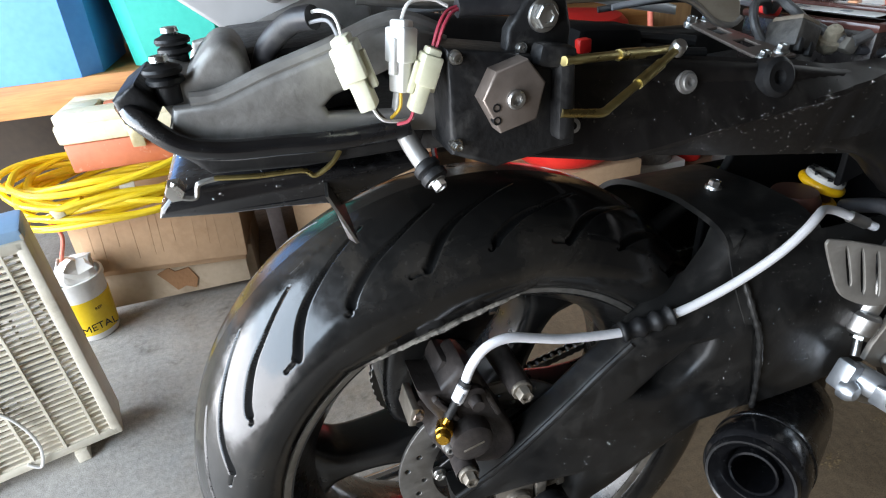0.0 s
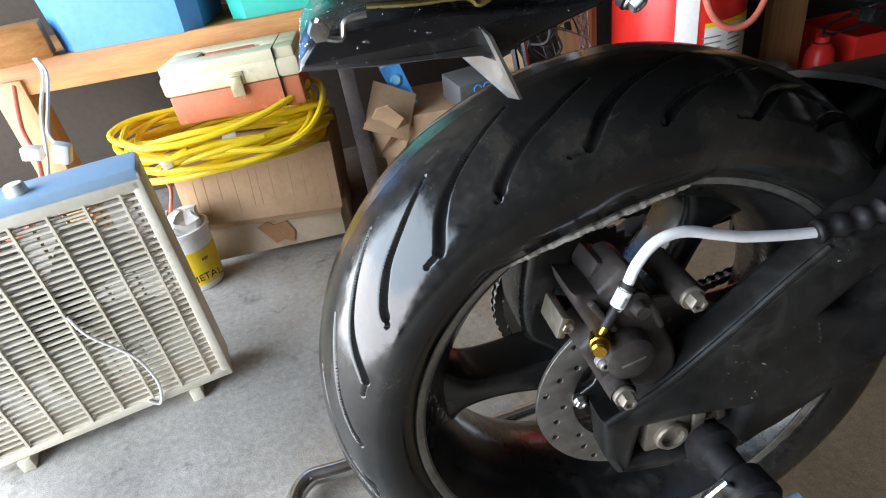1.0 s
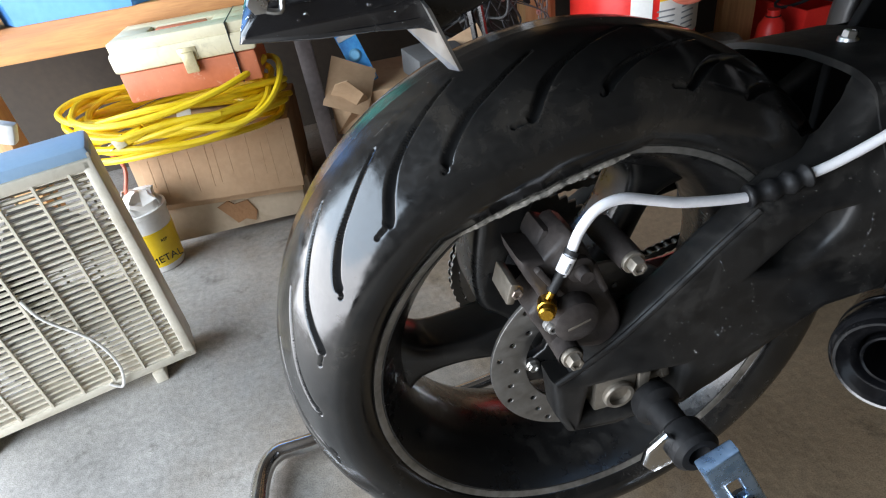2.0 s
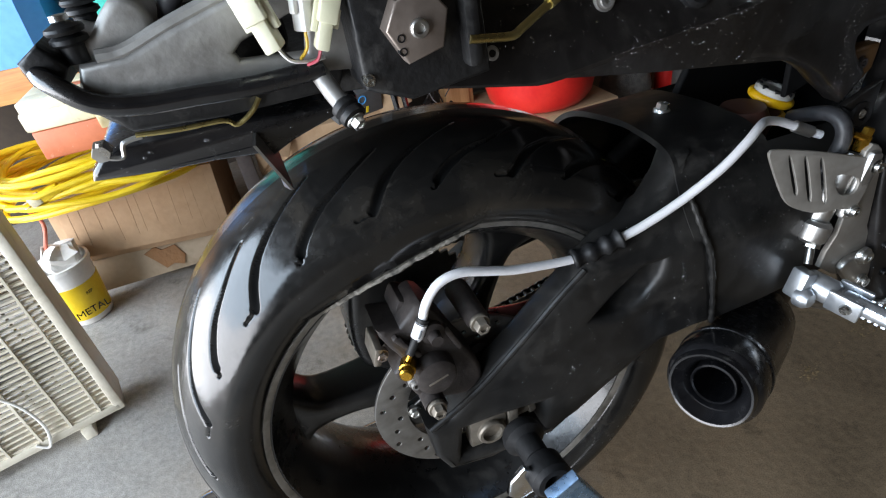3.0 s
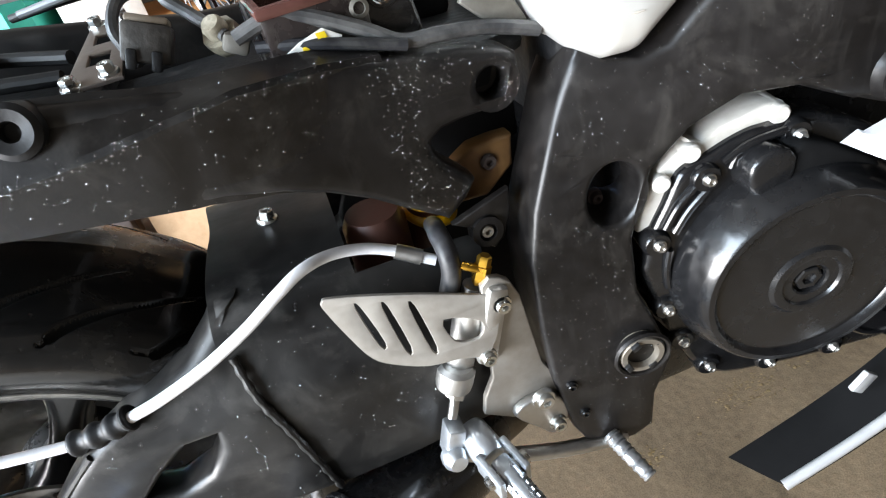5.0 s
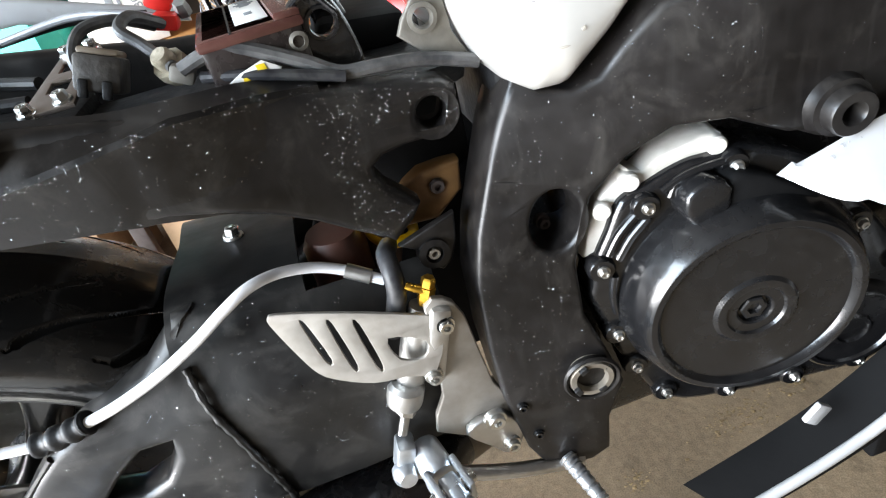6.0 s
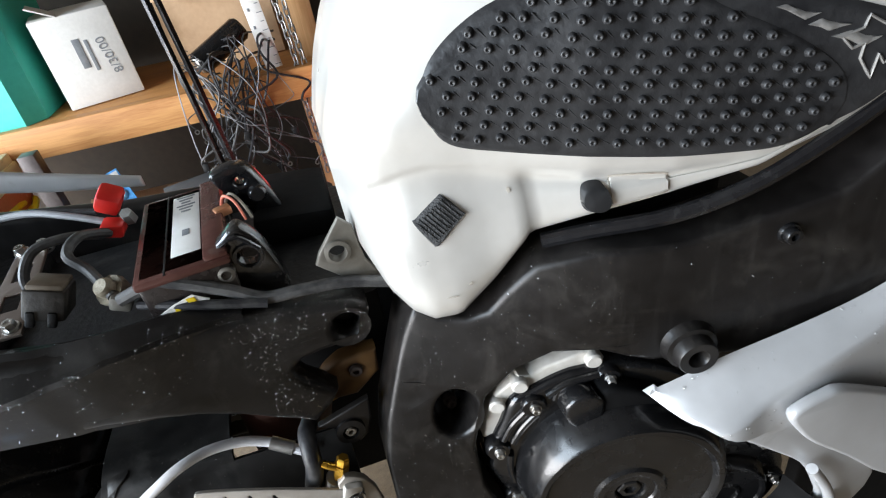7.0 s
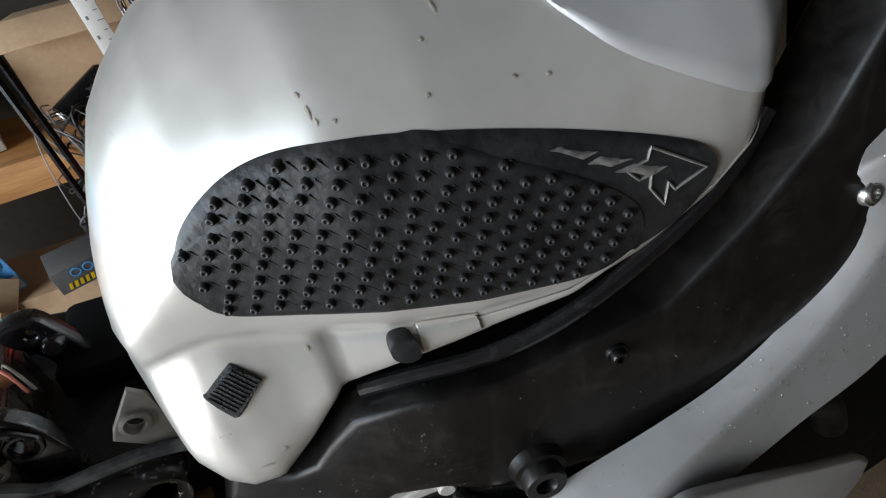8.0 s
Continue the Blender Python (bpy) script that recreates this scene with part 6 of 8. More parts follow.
tube("latch_rod", [(0.020, -0.177, 0.843), (0.045, -0.177, 0.8385), (0.053, -0.175, 0.8380), (0.060, -0.172, 0.8400), (0.095, -0.157, 0.850), (0.131, -0.140, 0.860)], 0.0030, M["gold"], bike, "bent yellow-zinc latch rod", 12, 5)
tube("latch_rod", [(0.020, -0.178, 0.875), (0.060, -0.160, 0.869), (0.102, -0.140, 0.862), (0.138, -0.124, 0.857)], 0.0030, M["gold"], bike, "bent yellow-zinc latch rod", 12, 5)
tube("rod_sleeve", [(0.086, -0.1610, 0.8475), (0.112, -0.1492, 0.8548)], 0.0040, M["gold"], bike, "", 12, 0)
tube("rod_sleeve", [(0.074, -0.1535, 0.8667), (0.104, -0.1392, 0.8617)], 0.0040, M["gold"], bike, "", 12, 0)
lathe("rod_joint", [(0, 0.005), (0.004, 0.005), (0.0055, 0.003), (0.0055, -0.004), (0, -0.004)], (0.133, -0.139, 0.861), (0, -0.6, 0.8), M["steel"], bike, "", 14)


def connector(a, b, w, material):
    """A two-stage plug with a locking tab."""
    a, b = Vector(a), Vector(b)
    ln = (b - a).length
    m = Matrix.Translation((a + b) / 2) @ (b - a).normalized().to_track_quat("Z", "Y").to_matrix().to_4x4()
    bm = bmesh.new()
    add_box(bm, (w * 0.86, w * 0.6, ln), m, 0.0015)
    add_box(bm, (w * 1.15, w * 0.85, ln * 0.48), m @ Matrix.Translation((0, 0, -ln * 0.16)), 0.0015)
    add_box(bm, (w * 0.35, w * 0.25, ln * 0.5), m @ Matrix.Translation((0, w * 0.45, 0)), 0.0008)
    add_box(bm, (w * 0.35, w * 0.25, ln * 0.3), m @ Matrix.Translation((0, -w * 0.45, 0)), 0.0008)
    return part("wire_connector", bm, material, bike, "aged white nylon wire connector")


connector((-0.107, -0.152, 0.902), (-0.096, -0.156, 0.860), 0.0175, M["connector"])
connector((-0.070, -0.150, 0.906), (-0.0765, -0.154, 0.866), 0.0140, M["white"])
connector((-0.055, -0.160, 0.890), (-0.0705, -0.160, 0.855), 0.0140, M["connector"])
wire_red = surf("red_wire", (0.30, 0.03, 0.05), (0.42, 0.05, 0.08), 0.4, scale=30)
wire_yel = surf("yellow_wire", (0.70, 0.42, 0.02), (0.80, 0.52, 0.04), 0.4, scale=30)
for pts, mt in ((((-0.095, -0.156, 0.860), (-0.090, -0.156, 0.852), (-0.080, -0.152, 0.848), (-0.068, -0.145, 0.846)), "white"), (((-0.094, -0.155, 0.860), (-0.087, -0.153, 0.850), (-0.075, -0.148, 0.846)), "cable"),
                (((-0.0555, -0.160, 0.891), (-0.050, -0.158, 0.902), (-0.042, -0.152, 0.908), (-0.030, -0.148, 0.909)), wire_red), (((-0.0535, -0.161, 0.890), (-0.048, -0.160, 0.901), (-0.040, -0.154, 0.907), (-0.030, -0.150, 0.908)), wire_red),
                (((-0.070, -0.150, 0.906), (-0.064, -0.148, 0.914), (-0.050, -0.145, 0.914), (-0.040, -0.145, 0.909)), "white"), (((-0.071, -0.160, 0.855), (-0.074, -0.158, 0.849), (-0.080, -0.152, 0.846)), wire_red),
                (((-0.0765, -0.155, 0.866), (-0.078, -0.155, 0.857), (-0.083, -0.15, 0.850)), wire_yel), (((-0.106, -0.151, 0.902), (-0.108, -0.146, 0.912), (-0.118, -0.135, 0.914), (-0.13, -0.12, 0.902)), "white"),
                (((-0.108, -0.150, 0.902), (-0.112, -0.145, 0.910), (-0.124, -0.135, 0.908)), "greywire")):
    tube("wire", pts, 0.0011, M[mt] if isinstance(mt, str) else mt, bike, "", 6, 5)
tube("wire_sleeve", [(-0.036, -0.150, 0.908), (-0.015, -0.150, 0.907), (0.004, -0.150, 0.905)], 0.0055, M["cable"], bike, "black wire sleeve", 12, 4)
tube("wire_sleeve", [(-0.118, -0.135, 0.911), (-0.130, -0.122, 0.908), (-0.145, -0.11, 0.895), (-0.152, -0.10, 0.880)], 0.007, M["cable"], bike, "taped black wire sleeve", 12, 5)
rbox("seat_pan", (0.30, 0.20, 0.02), Matrix.Translation((0.08, 0.0, 0.802)) @ Matrix.Rotation(0.1, 4, "Y"), M["plastic"], bike, "black plastic seat pan", 0.005)
cover = plate("tail_cover", [(-0.25, 0.945), (-0.10, 0.945), (0.10, 0.912), (0.204, 0.884), (0.263, 0.864), (0.335, 0.840), (0.335, 0.829), (0.254, 0.847), (0.192, 0.864), (0.0, 0.868), (-0.108, 0.872), (-0.145, 0.869), (-0.175, 0.874), (-0.211, 0.906)], 0.118, 0.128, M["fairing"], bike, "grey inner face of the far tail cover", bevel=0.004)
lathe("cover_standoff", [(0.011, 0), (0.009, 0.03), (0.006, 0.034), (0.0, 0.034)], (-0.125, 0.118, 0.905), (0, -1, 0.2), M["greycast"], cover, "", 20)
rbox("tail_light_box", (0.10, 0.14, 0.05), Matrix.Translation((-0.13, 0.0, 0.862)), M["plastic"], bike, "black plastic tail light housing", 0.008)
rbox("relay_box", (0.07, 0.05, 0.035), Matrix.Translation((0.145, -0.012, 0.842)) @ Matrix.Rotation(0.12, 4, "Y"), M["void"], bike, "black relay box", 0.010)
rbox("fuse_tab", (0.012, 0.01, 0.012), Matrix.Translation((0.112, -0.045, 0.850)), M["red"], bike, "red fuse tab", 0.002)

# ---- battery bay ----
plate("frame_gusset", [(0.452, 0.682), (0.470, 0.698), (0.484, 0.706), (0.505, 0.707), (0.518, 0.706), (0.515, 0.68), (0.49, 0.66), (0.465, 0.662)], -0.100, -0.080, surf("brown_primer", (0.075, 0.034, 0.010), (0.15, 0.075, 0.024), 0.50, 0.2, scale=40), bike, "golden brown linkage plate", [circle(0.495, 0.690, 0.006)], 0.004)
bolt((0.495, -0.097, 0.690), 0.006, bike, M["darksteel"], hexed=False)
# Added black sheet that makes the rail's notch look dark inside.
plate("notch_backing", [(0.43, 0.66), (0.43, 0.765), (0.535, 0.765), (0.535, 0.69)], -0.070, -0.062, M["void"], bike, "black sheet added behind the open notch of the rail", bevel=0.002)
# Added black sheet that blocks bright floor behind the spring collars.
plate("shock_backing", [(0.37, 0.36), (0.37, 0.60), (0.42, 0.70), (0.60, 0.70), (0.60, 0.36)], 0.055, 0.068, M["void"], bike, "black sheet added behind the shock to darken the gap", bevel=0.004)
rbox("battery_tray", (0.34, 0.20, 0.02), Matrix.Translation((0.37, 0.0, 0.775)), M["plastic"], bike, "black plastic battery tray", 0.01)
BM = Matrix.Translation((0.394, -0.034, 0.794)) @ Matrix.Rotation(radians(5), 4, "Z")
battery = rbox("battery", (0.068, 0.144, 0.10), BM, grime(surf("black_battery_case", (0.012, 0.010, 0.010), (0.030, 0.022, 0.020), 0.25, scale=10), (0.10, 0.09, 0.075), 30, 0.50, 0.70), bike, "dusty black battery with a maroon lid", 0.004)
lid = rbox("battery_lid", (0.071, 0.147, 0.008), BM @ Matrix.Translation((0, 0, 0.046)), grime(surf("maroon_battery_lid", (0.050, 0.018, 0.015), (0.11, 0.045, 0.036), 0.20, scale=14), (0.16, 0.13, 0.105), 26, 0.56, 0.74, (1, 1, 1), 0.5), battery, "glossy dusty maroon battery lid", 0.003)
rbox("lid_step", (0.018, 0.144, 0.006), BM @ Matrix.Translation((0.026, 0, 0.051)), lid.data.materials[0], battery, "dusty raised lid strip", 0.002)
rbox("lid_groove", (0.0018, 0.144, 0.002), BM @ Matrix.Translation((-0.012, 0, 0.0492)), M["plastic"], battery, "", 0.0004)
rbox("battery_label", (0.023, 0.112, 0.0012), BM @ Matrix.Translation((0.004, 0.006, 0.0498)), M["paper"], battery, "white paper label", 0.0004)
for k in range(6):
    rbox("label_print", (0.016 - 0.004 * (k % 3), 0.0022, 0.0006), BM @ Matrix.Translation((0.004, 0.058 - k * 0.006, 0.0507)), M["ink"], battery, "", 0.0002)
rbox("label_mark", (0.006, 0.010, 0.0006), BM @ Matrix.Translation((0.004, -0.014, 0.0507)), M["ink"], battery, "", 0.0002)
rbox("terminal_cover", (0.020, 0.024, 0.018), Matrix.Translation((0.337, 0.012, 0.866)) @ Matrix.Rotation(0.6, 4, "Y") @ Matrix.Rotation(0.3, 4, "X"), M["red"], battery, "red terminal cover", 0.004)
rbox("terminal_cover", (0.018, 0.020, 0.012), Matrix.Translation((0.338, -0.012, 0.850)) @ Matrix.Rotation(0.3, 4, "Y"), M["red"], battery, "red terminal cover", 0.003)
lathe("terminal_nut", [(0, 0.005), (0.005, 0.005), (0.006, 0), (0.006, -0.006)], (0.352, -0.010, 0.856), (0, -0.5, 0.8), M["greycast"], battery, "", 6)
duct = rbox("hinge_block", (0.075, 0.11, 0.030), Matrix.Translation((0.480, 0.045, 0.800)) @ Matrix.Rotation(0.12, 4, "Y"), M["void"], bike, "black plastic block under the tank hinge", 0.008)
plate("hinge_arm", [(0.420, 0.860), (0.432, 0.866), (0.446, 0.866), (0.458, 0.857), (0.474, 0.812), (0.472, 0.785), (0.452, 0.785), (0.442, 0.824), (0.428, 0.842)], 0.012, 0.030, M["gloss"], duct, "black bent hinge arm", [circle(0.444, 0.850, 0.004, 14)], 0.004, soft=3)
lathe("hinge_boss", [(0, 0.012), (0.006, 0.012), (0.008, 0.009), (0.009, 0)], (0.456, 0.010, 0.836), (0.1, -1, 0.3), M["gloss"], duct, "", 20)
rbox("block_tab", (0.014, 0.010, 0.008), Matrix.Translation((0.429, -0.030, 0.846)) @ Matrix.Rotation(0.4, 4, "Z"), surf("copper_tab", (0.40, 0.17, 0.08), (0.55, 0.26, 0.14), 0.4, 0.6), duct, "copper coloured metal tab", 0.002)
mount = plate("seat_mount", [(0.422, 0.843), (0.432, 0.852), (0.444, 0.860), (0.452, 0.854), (0.461, 0.838), (0.468, 0.808), (0.466, 0.791), (0.450, 0.794), (0.428, 0.800), (0.421, 0.808), (0.421, 0.822), (0.423, 0.831)], -0.095, -0.078, grime(surf("wet_black_cast", (0.006, 0.006, 0.0065), (0.022, 0.021, 0.020), 0.16, scale=40, fine=160, bump=0.3, coat=0.5), (0.10, 0.09, 0.08), 60, 0.56, 0.72, (1, 1, 1), 0.7), bike, "wet black cast seat mount", [circle(0.4465, 0.833, 0.0090, 24)], 0.0035, soft=3)
lathe("mount_lip", [(0.0085, 0.0), (0.0092, 0.0026), (0.0112, 0.0026), (0.0122, 0.0)], (0.4465, -0.0945, 0.833), (0, -1, 0), M["gloss"], mount, "", 28, True)
tube("mount_rib", [(0.426, -0.0955, 0.845), (0.443, -0.097, 0.853), (0.457, -0.097, 0.838)], 0.002, M["gloss"], mount, "", 8, 4)
lathe("mount_bush", [(0.0065, 0), (0.0065, 0.010), (0.004, 0.011), (0.003, 0.004), (0, 0.004)], (0.4280, -0.094, 0.8275), (0, -1, 0), M["darkcast"], bike, "", 18)
plate("tank_bracket", [(0.520, 0.848), (0.529, 0.838), (0.532, 0.805), (0.545, 0.780), (0.520, 0.785), (0.493, 0.812), (0.498, 0.822)], -0.104, -0.098, M["darkcast"], bike, "dull grey tank hinge bracket", [circle(0.5125, 0.820, 0.0062, 18)], 0.002)
lathe("bracket_bush", [(0.0105, 0), (0.0105, 0.004), (0.0075, 0.005), (0.0065, 0)], (0.5125, -0.103, 0.820), (0, -1, 0), M["darkcast"], bike, "", 24)
TONGUE = Matrix.Translation((0.266, -0.106, 0.829)) @ Matrix.Rotation(radians(-82), 4, "X")
tongue = plate("relay_bracket", [(-0.019, 0.0), (-0.016, 0.05), (-0.012, 0.108), (-0.008, 0.112), (0.010, 0.112), (0.013, 0.106), (0.016, 0.0)], -0.0015, 0.0015, M["brown"], bike, "dull brown drilled bracket", [[(-0.008, 0.030), (-0.008, 0.050), (0.006, 0.050), (0.006, 0.030)], [(-0.007, 0.066), (-0.007, 0.086), (0.006, 0.086), (0.006, 0.066)]], 0.0008, m=TONGUE)
for at in ((0.274, -0.098, 0.8325), (0.252, -0.102, 0.831), (0.258, 0.0, 0.845), (0.276, 0.0, 0.845)):
    bolt(at, 0.0048, tongue, axis=(0, -0.2, 1), h=0.006)
dust = grime(surf("dust_covered_plastic", (0.014, 0.013, 0.012), (0.045, 0.040, 0.035), 0.45, scale=30, fine=160, bump=0.4), (0.11, 0.10, 0.085), 40, 0.50, 0.70)
RB = Matrix.Translation((0.299, -0.082, 0.838)) @ Matrix.Rotation(0.42, 4, "Y") @ Matrix.Rotation(-0.25, 4, "X")
relay = rbox("starter_relay", (0.028, 0.034, 0.024), RB, dust, bike, "dusty black relay with a brown cap", 0.003)
rbox("relay_cap", (0.024, 0.030, 0.005), RB @ Matrix.Translation((0, 0, 0.0135)), surf("dusty_brown_cap", (0.10, 0.075, 0.05), (0.19, 0.15, 0.11), 0.6, scale=40, fine=160), relay, "dusty brown cap", 0.002)
for sx in (-0.008, 0.006):
    rbox("relay_lug", (0.006, 0.006, 0.012), RB @ Matrix.Translation((sx, -0.016, -0.010)), M["plastic"], relay, "", 0.0015)
lathe("cable_lug", [(0, 0.012), (0.006, 0.012), (0.0078, 0.009), (0.0078, 0.003), (0.0120, 0.003), (0.0125, -0.002), (0.010, -0.010), (0.006, -0.014)], (0.342, -0.085, 0.832), (-0.3, -0.5, 0.8), grime(surf("dusty_cream_lug", (0.20, 0.17, 0.12), (0.42, 0.37, 0.28), 0.6, 0.2, scale=60, fine=200, bump=0.5), (0.10, 0.09, 0.07), 90, 0.5, 0.7), bike, "dusty cream cable lug", 10)
rbox("lug_block", (0.016, 0.014, 0.012), Matrix.Translation((0.349, -0.096, 0.827)) @ Matrix.Rotation(0.5, 4, "Y"), M["darkcast"], bike, "", 0.003)
for pts, r, mt in ((((0.350, -0.100, 0.830), (0.372, -0.102, 0.836), (0.390, -0.103, 0.834), (0.425, -0.107, 0.816), (0.448, -0.110, 0.802), (0.475, -0.110, 0.799), (0.51, -0.108, 0.793), (0.545, -0.11, 0.782)), 0.0052, "dustcable"),
                   (((0.345, -0.095, 0.832), (0.328, -0.07, 0.846), (0.316, -0.06, 0.858), (0.322, -0.04, 0.862), (0.336, -0.02, 0.850)), 0.0042, "dustcable"),
                   (((0.288, -0.07, 0.826), (0.279, -0.06, 0.846), (0.288, -0.045, 0.862), (0.310, -0.035, 0.862), (0.330, -0.02, 0.850)), 0.0040, "dustcable"),
                   (((0.20, 0.05, 0.860), (0.26, 0.03, 0.866), (0.30, 0.01, 0.862), (0.335, -0.005, 0.852)), 0.0032, "greywire"), (((0.19, 0.06, 0.858), (0.26, 0.04, 0.862), (0.32, 0.02, 0.855)), 0.0032, "cable"),
                   (((0.10, 0.03, 0.845), (0.18, 0.0, 0.842), (0.24, -0.03, 0.835)), 0.005, "blackrub"), (((0.10, -0.02, 0.840), (0.17, -0.04, 0.835), (0.235, -0.05, 0.828)), 0.005, "blackrub"),
                   (((0.36, -0.10, 0.822), (0.40, -0.112, 0.815), (0.45, -0.115, 0.800)), 0.004, "cable"),
                   (((0.43, -0.03, 0.852), (0.436, -0.038, 0.862), (0.444, -0.046, 0.858), (0.448, -0.05, 0.842)), 0.0012, "salmon"), (((0.434, -0.028, 0.852), (0.441, -0.036, 0.862), (0.449, -0.046, 0.856), (0.453, -0.05, 0.842)), 0.0012, "rustgrey")):
    tube("cable", pts, r, M[mt], bike, "", 10, 6)
plate("warning_label", [(0.368, 0.812), (0.385, 0.820), (0.401, 0.8245), (0.412, 0.817), (0.407, 0.808)], -0.1125, -0.1115, M["paper"], bike, "white and yellow warning label", bevel=0.0003)
for pts in ([(0.396, 0.8225), (0.402, 0.8225), (0.403, 0.8185), (0.397, 0.8185)], [(0.386, 0.8165), (0.391, 0.8175), (0.391, 0.8145), (0.386, 0.8135)]):
    plate("warning_mark", pts, -0.1132, -0.1123, M["yellowpaint"], bike, "", bevel=0.0002)
rbox("airbox", (0.30, 0.26, 0.14), Matrix.Translation((0.70, 0.0, 0.76)), M["plastic"], bike, "black airbox under the tank", 0.02)
tube("tank_seal", [(0.660, -0.165, 0.815), (0.690, -0.180, 0.822), (0.745, -0.203, 0.830), (0.80, -0.216, 0.846), (0.86, -0.226, 0.878), (0.90, -0.230, 0.908), (0.925, -0.230, 0.940)], 0.006, M["gloss"], bike, "black seal under the tank", 10, 6)

# chain and sprocket behind the wheel
sprocket = [((0.100 if j % 2 else 0.092) * math.cos(2 * math.pi * j / 84), (0.100 if j % 2 else 0.092) * math.sin(2 * math.pi * j / 84)) for j in range(84)]
plate("sprocket", sprocket, 0.088, 0.094, M["disc"], wheel, "dark steel sprocket", [circle(0, 0, 0.04)], 0.0008, m=Matrix.Translation(AX))
link_bm = bmesh.new()
for sy in (-0.006, 0.006):
    for sx in (-0.0055, 0.0055):
        add_lathe(link_bm, [(0, -0.001), (0.0062, -0.001), (0.0062, 0.001), (0, 0.001)], (sx, sy, 0), (0, 1, 0), 10)
    add_box(link_bm, (0.011, 0.002, 0.009), Matrix.Translation((0, sy, 0)))
add_lathe(link_bm, [(0.004, -0.007), (0.004, 0.007)], (0.0055, 0, 0), (0, 1, 0), 8)
link_me = bpy.data.meshes.new("chain_link")
bmesh.ops.recalc_face_normals(link_bm, faces=link_bm.faces)
link_bm.to_mesh(link_me)
link_bm.free()
link_me.materials.append(M["disc"])
chain = thing("drive_chain", "dark oily drive chain", "chain", (0.2, 0.09, 0.4))
for z0, z1 in ((0.520, 0.500), (0.336, 0.432)):
    for k in range(38):
        x = 0.0125 * k
        o = new("chain_link", link_me)
        o.parent = chain
        o.matrix_parent_inverse = WORLD[chain.name].inverted()
        o.matrix_basis = Matrix.Translation((x, 0.091, z0 + (z1 - z0) * k / 37)) @ Matrix.Rotation(-math.atan2(z1 - z0, 0.47), 4, "Y")
for k in range(26):
    a = math.pi / 2 + math.pi * (k + 0.5) / 26
    o = new("chain_link", link_me)
    o.parent = chain
    o.matrix_parent_inverse = WORLD[chain.name].inverted()
    o.matrix_basis = Matrix.Translation((0.0995 * math.cos(a), 0.091, 0.42 + 0.0995 * math.sin(a))) @ Matrix.Rotation(-(a + math.pi / 2), 4, "Y")

# ---- clutter along the wall ----
def text_mesh(name, words, size, m, material, parent):
    cu = bpy.data.curves.new(name, "FONT")
    cu.body, cu.size, cu.extrude, cu.align_x, cu.align_y = words, size, 0.0004, "CENTER", "CENTER"
    ob = bpy.data.objects.new(name, cu)
    scene.collection.objects.link(ob)
    dg = bpy.context.evaluated_depsgraph_get()
    dg.update()
    me = bpy.data.meshes.new_from_object(ob.evaluated_get(dg), depsgraph=dg)
    bpy.data.objects.remove(ob)
    bpy.data.curves.remove(cu)
    me.transform(m)
    me.name = name
    return link_mesh(name, me, material, parent)


FACE = Matrix.Rotation(radians(90), 4, "X")
wbox = thing("carton", "white cardboard carton with a stamped date on the pine shelf", "carton", (-0.03, 1.5, 0.645))
WM = Matrix.Translation((-0.035, 1.39, 0.645)) @ Matrix.Rotation(radians(15), 4, "Z")
rbox("body", (0.205, 0.24, 0.245), WM @ Matrix.Translation((0, 0.12, 0.1225)), M["paper"], wbox, "", 0.003)
text_mesh("stamped_date", "8/30/00", 0.034, WM @ Matrix.Translation((0.055, -0.0015, 0.12)) @ FACE @ Matrix.Rotation(radians(98), 4, "Z"), M["ink"], wbox)
rbox("printed_bar", (0.010, 0.001, 0.085), WM @ Matrix.Translation((0.012, -0.001, 0.13)), M["ink"], wbox, "", 0.0003)
rbox("printed_frame", (0.020, 0.001, 0.08), WM @ Matrix.Translation((-0.012, -0.001, 0.14)), M["ink"], wbox, "", 0.0003)
rbox("torn_flap", (0.07, 0.11, 0.004), WM @ Matrix.Translation((-0.06, 0.05, 0.262)) @ Matrix.Rotation(0.5, 4, "Y"), M["paper"], wbox, "torn open flap", 0.001)

bigbox = thing("cardboard_box", "open brown cardboard box standing on the pine shelf", "box", (0.36, 1.62, 0.645), "cardboard boxes")
rbox("body", (0.34, 0.26, 0.28), Matrix.Translation((0.34, 1.64, 0.785)) @ YAW, M["card"], bigbox, "", 0.004)
rbox("flap", (0.33, 0.10, 0.004), Matrix.Translation((0.34, 1.47, 0.90)) @ YAW @ Matrix.Rotation(0.7, 4, "X"), M["card"], bigbox, "", 0.001)

floorbox = thing("cardboard_box", "open brown cardboard box under the shelf with raised flaps", "box", (0.05, 1.27, 0), "cardboard boxes")
rbox("body", (0.40, 0.30, 0.33), Matrix.Translation((0.06, 1.29, 0.165)) @ YAW, M["card"], floorbox, "", 0.004)
rbox("flap", (0.13, 0.004, 0.14), Matrix.Translation((-0.11, 1.14, 0.36)) @ Matrix.Rotation(0.5, 4, "Y") @ Matrix.Rotation(-0.5, 4, "X"), M["card"], floorbox, "raised flap", 0.001)
rbox("flap", (0.17, 0.004, 0.13), Matrix.Translation((0.22, 1.13, 0.37)) @ Matrix.Rotation(-0.3, 4, "Y") @ Matrix.Rotation(-0.4, 4, "X"), M["card"], floorbox, "raised flap", 0.001)
small = thing("part_box", "dark grey parts box with yellow hazard stripes", "box", (0.14, 1.12, 0.36))
PM = Matrix.Translation((0.14, 1.13, 0.385)) @ Matrix.Rotation(0.25, 4, "Z") @ Matrix.Rotation(0.15, 4, "X")
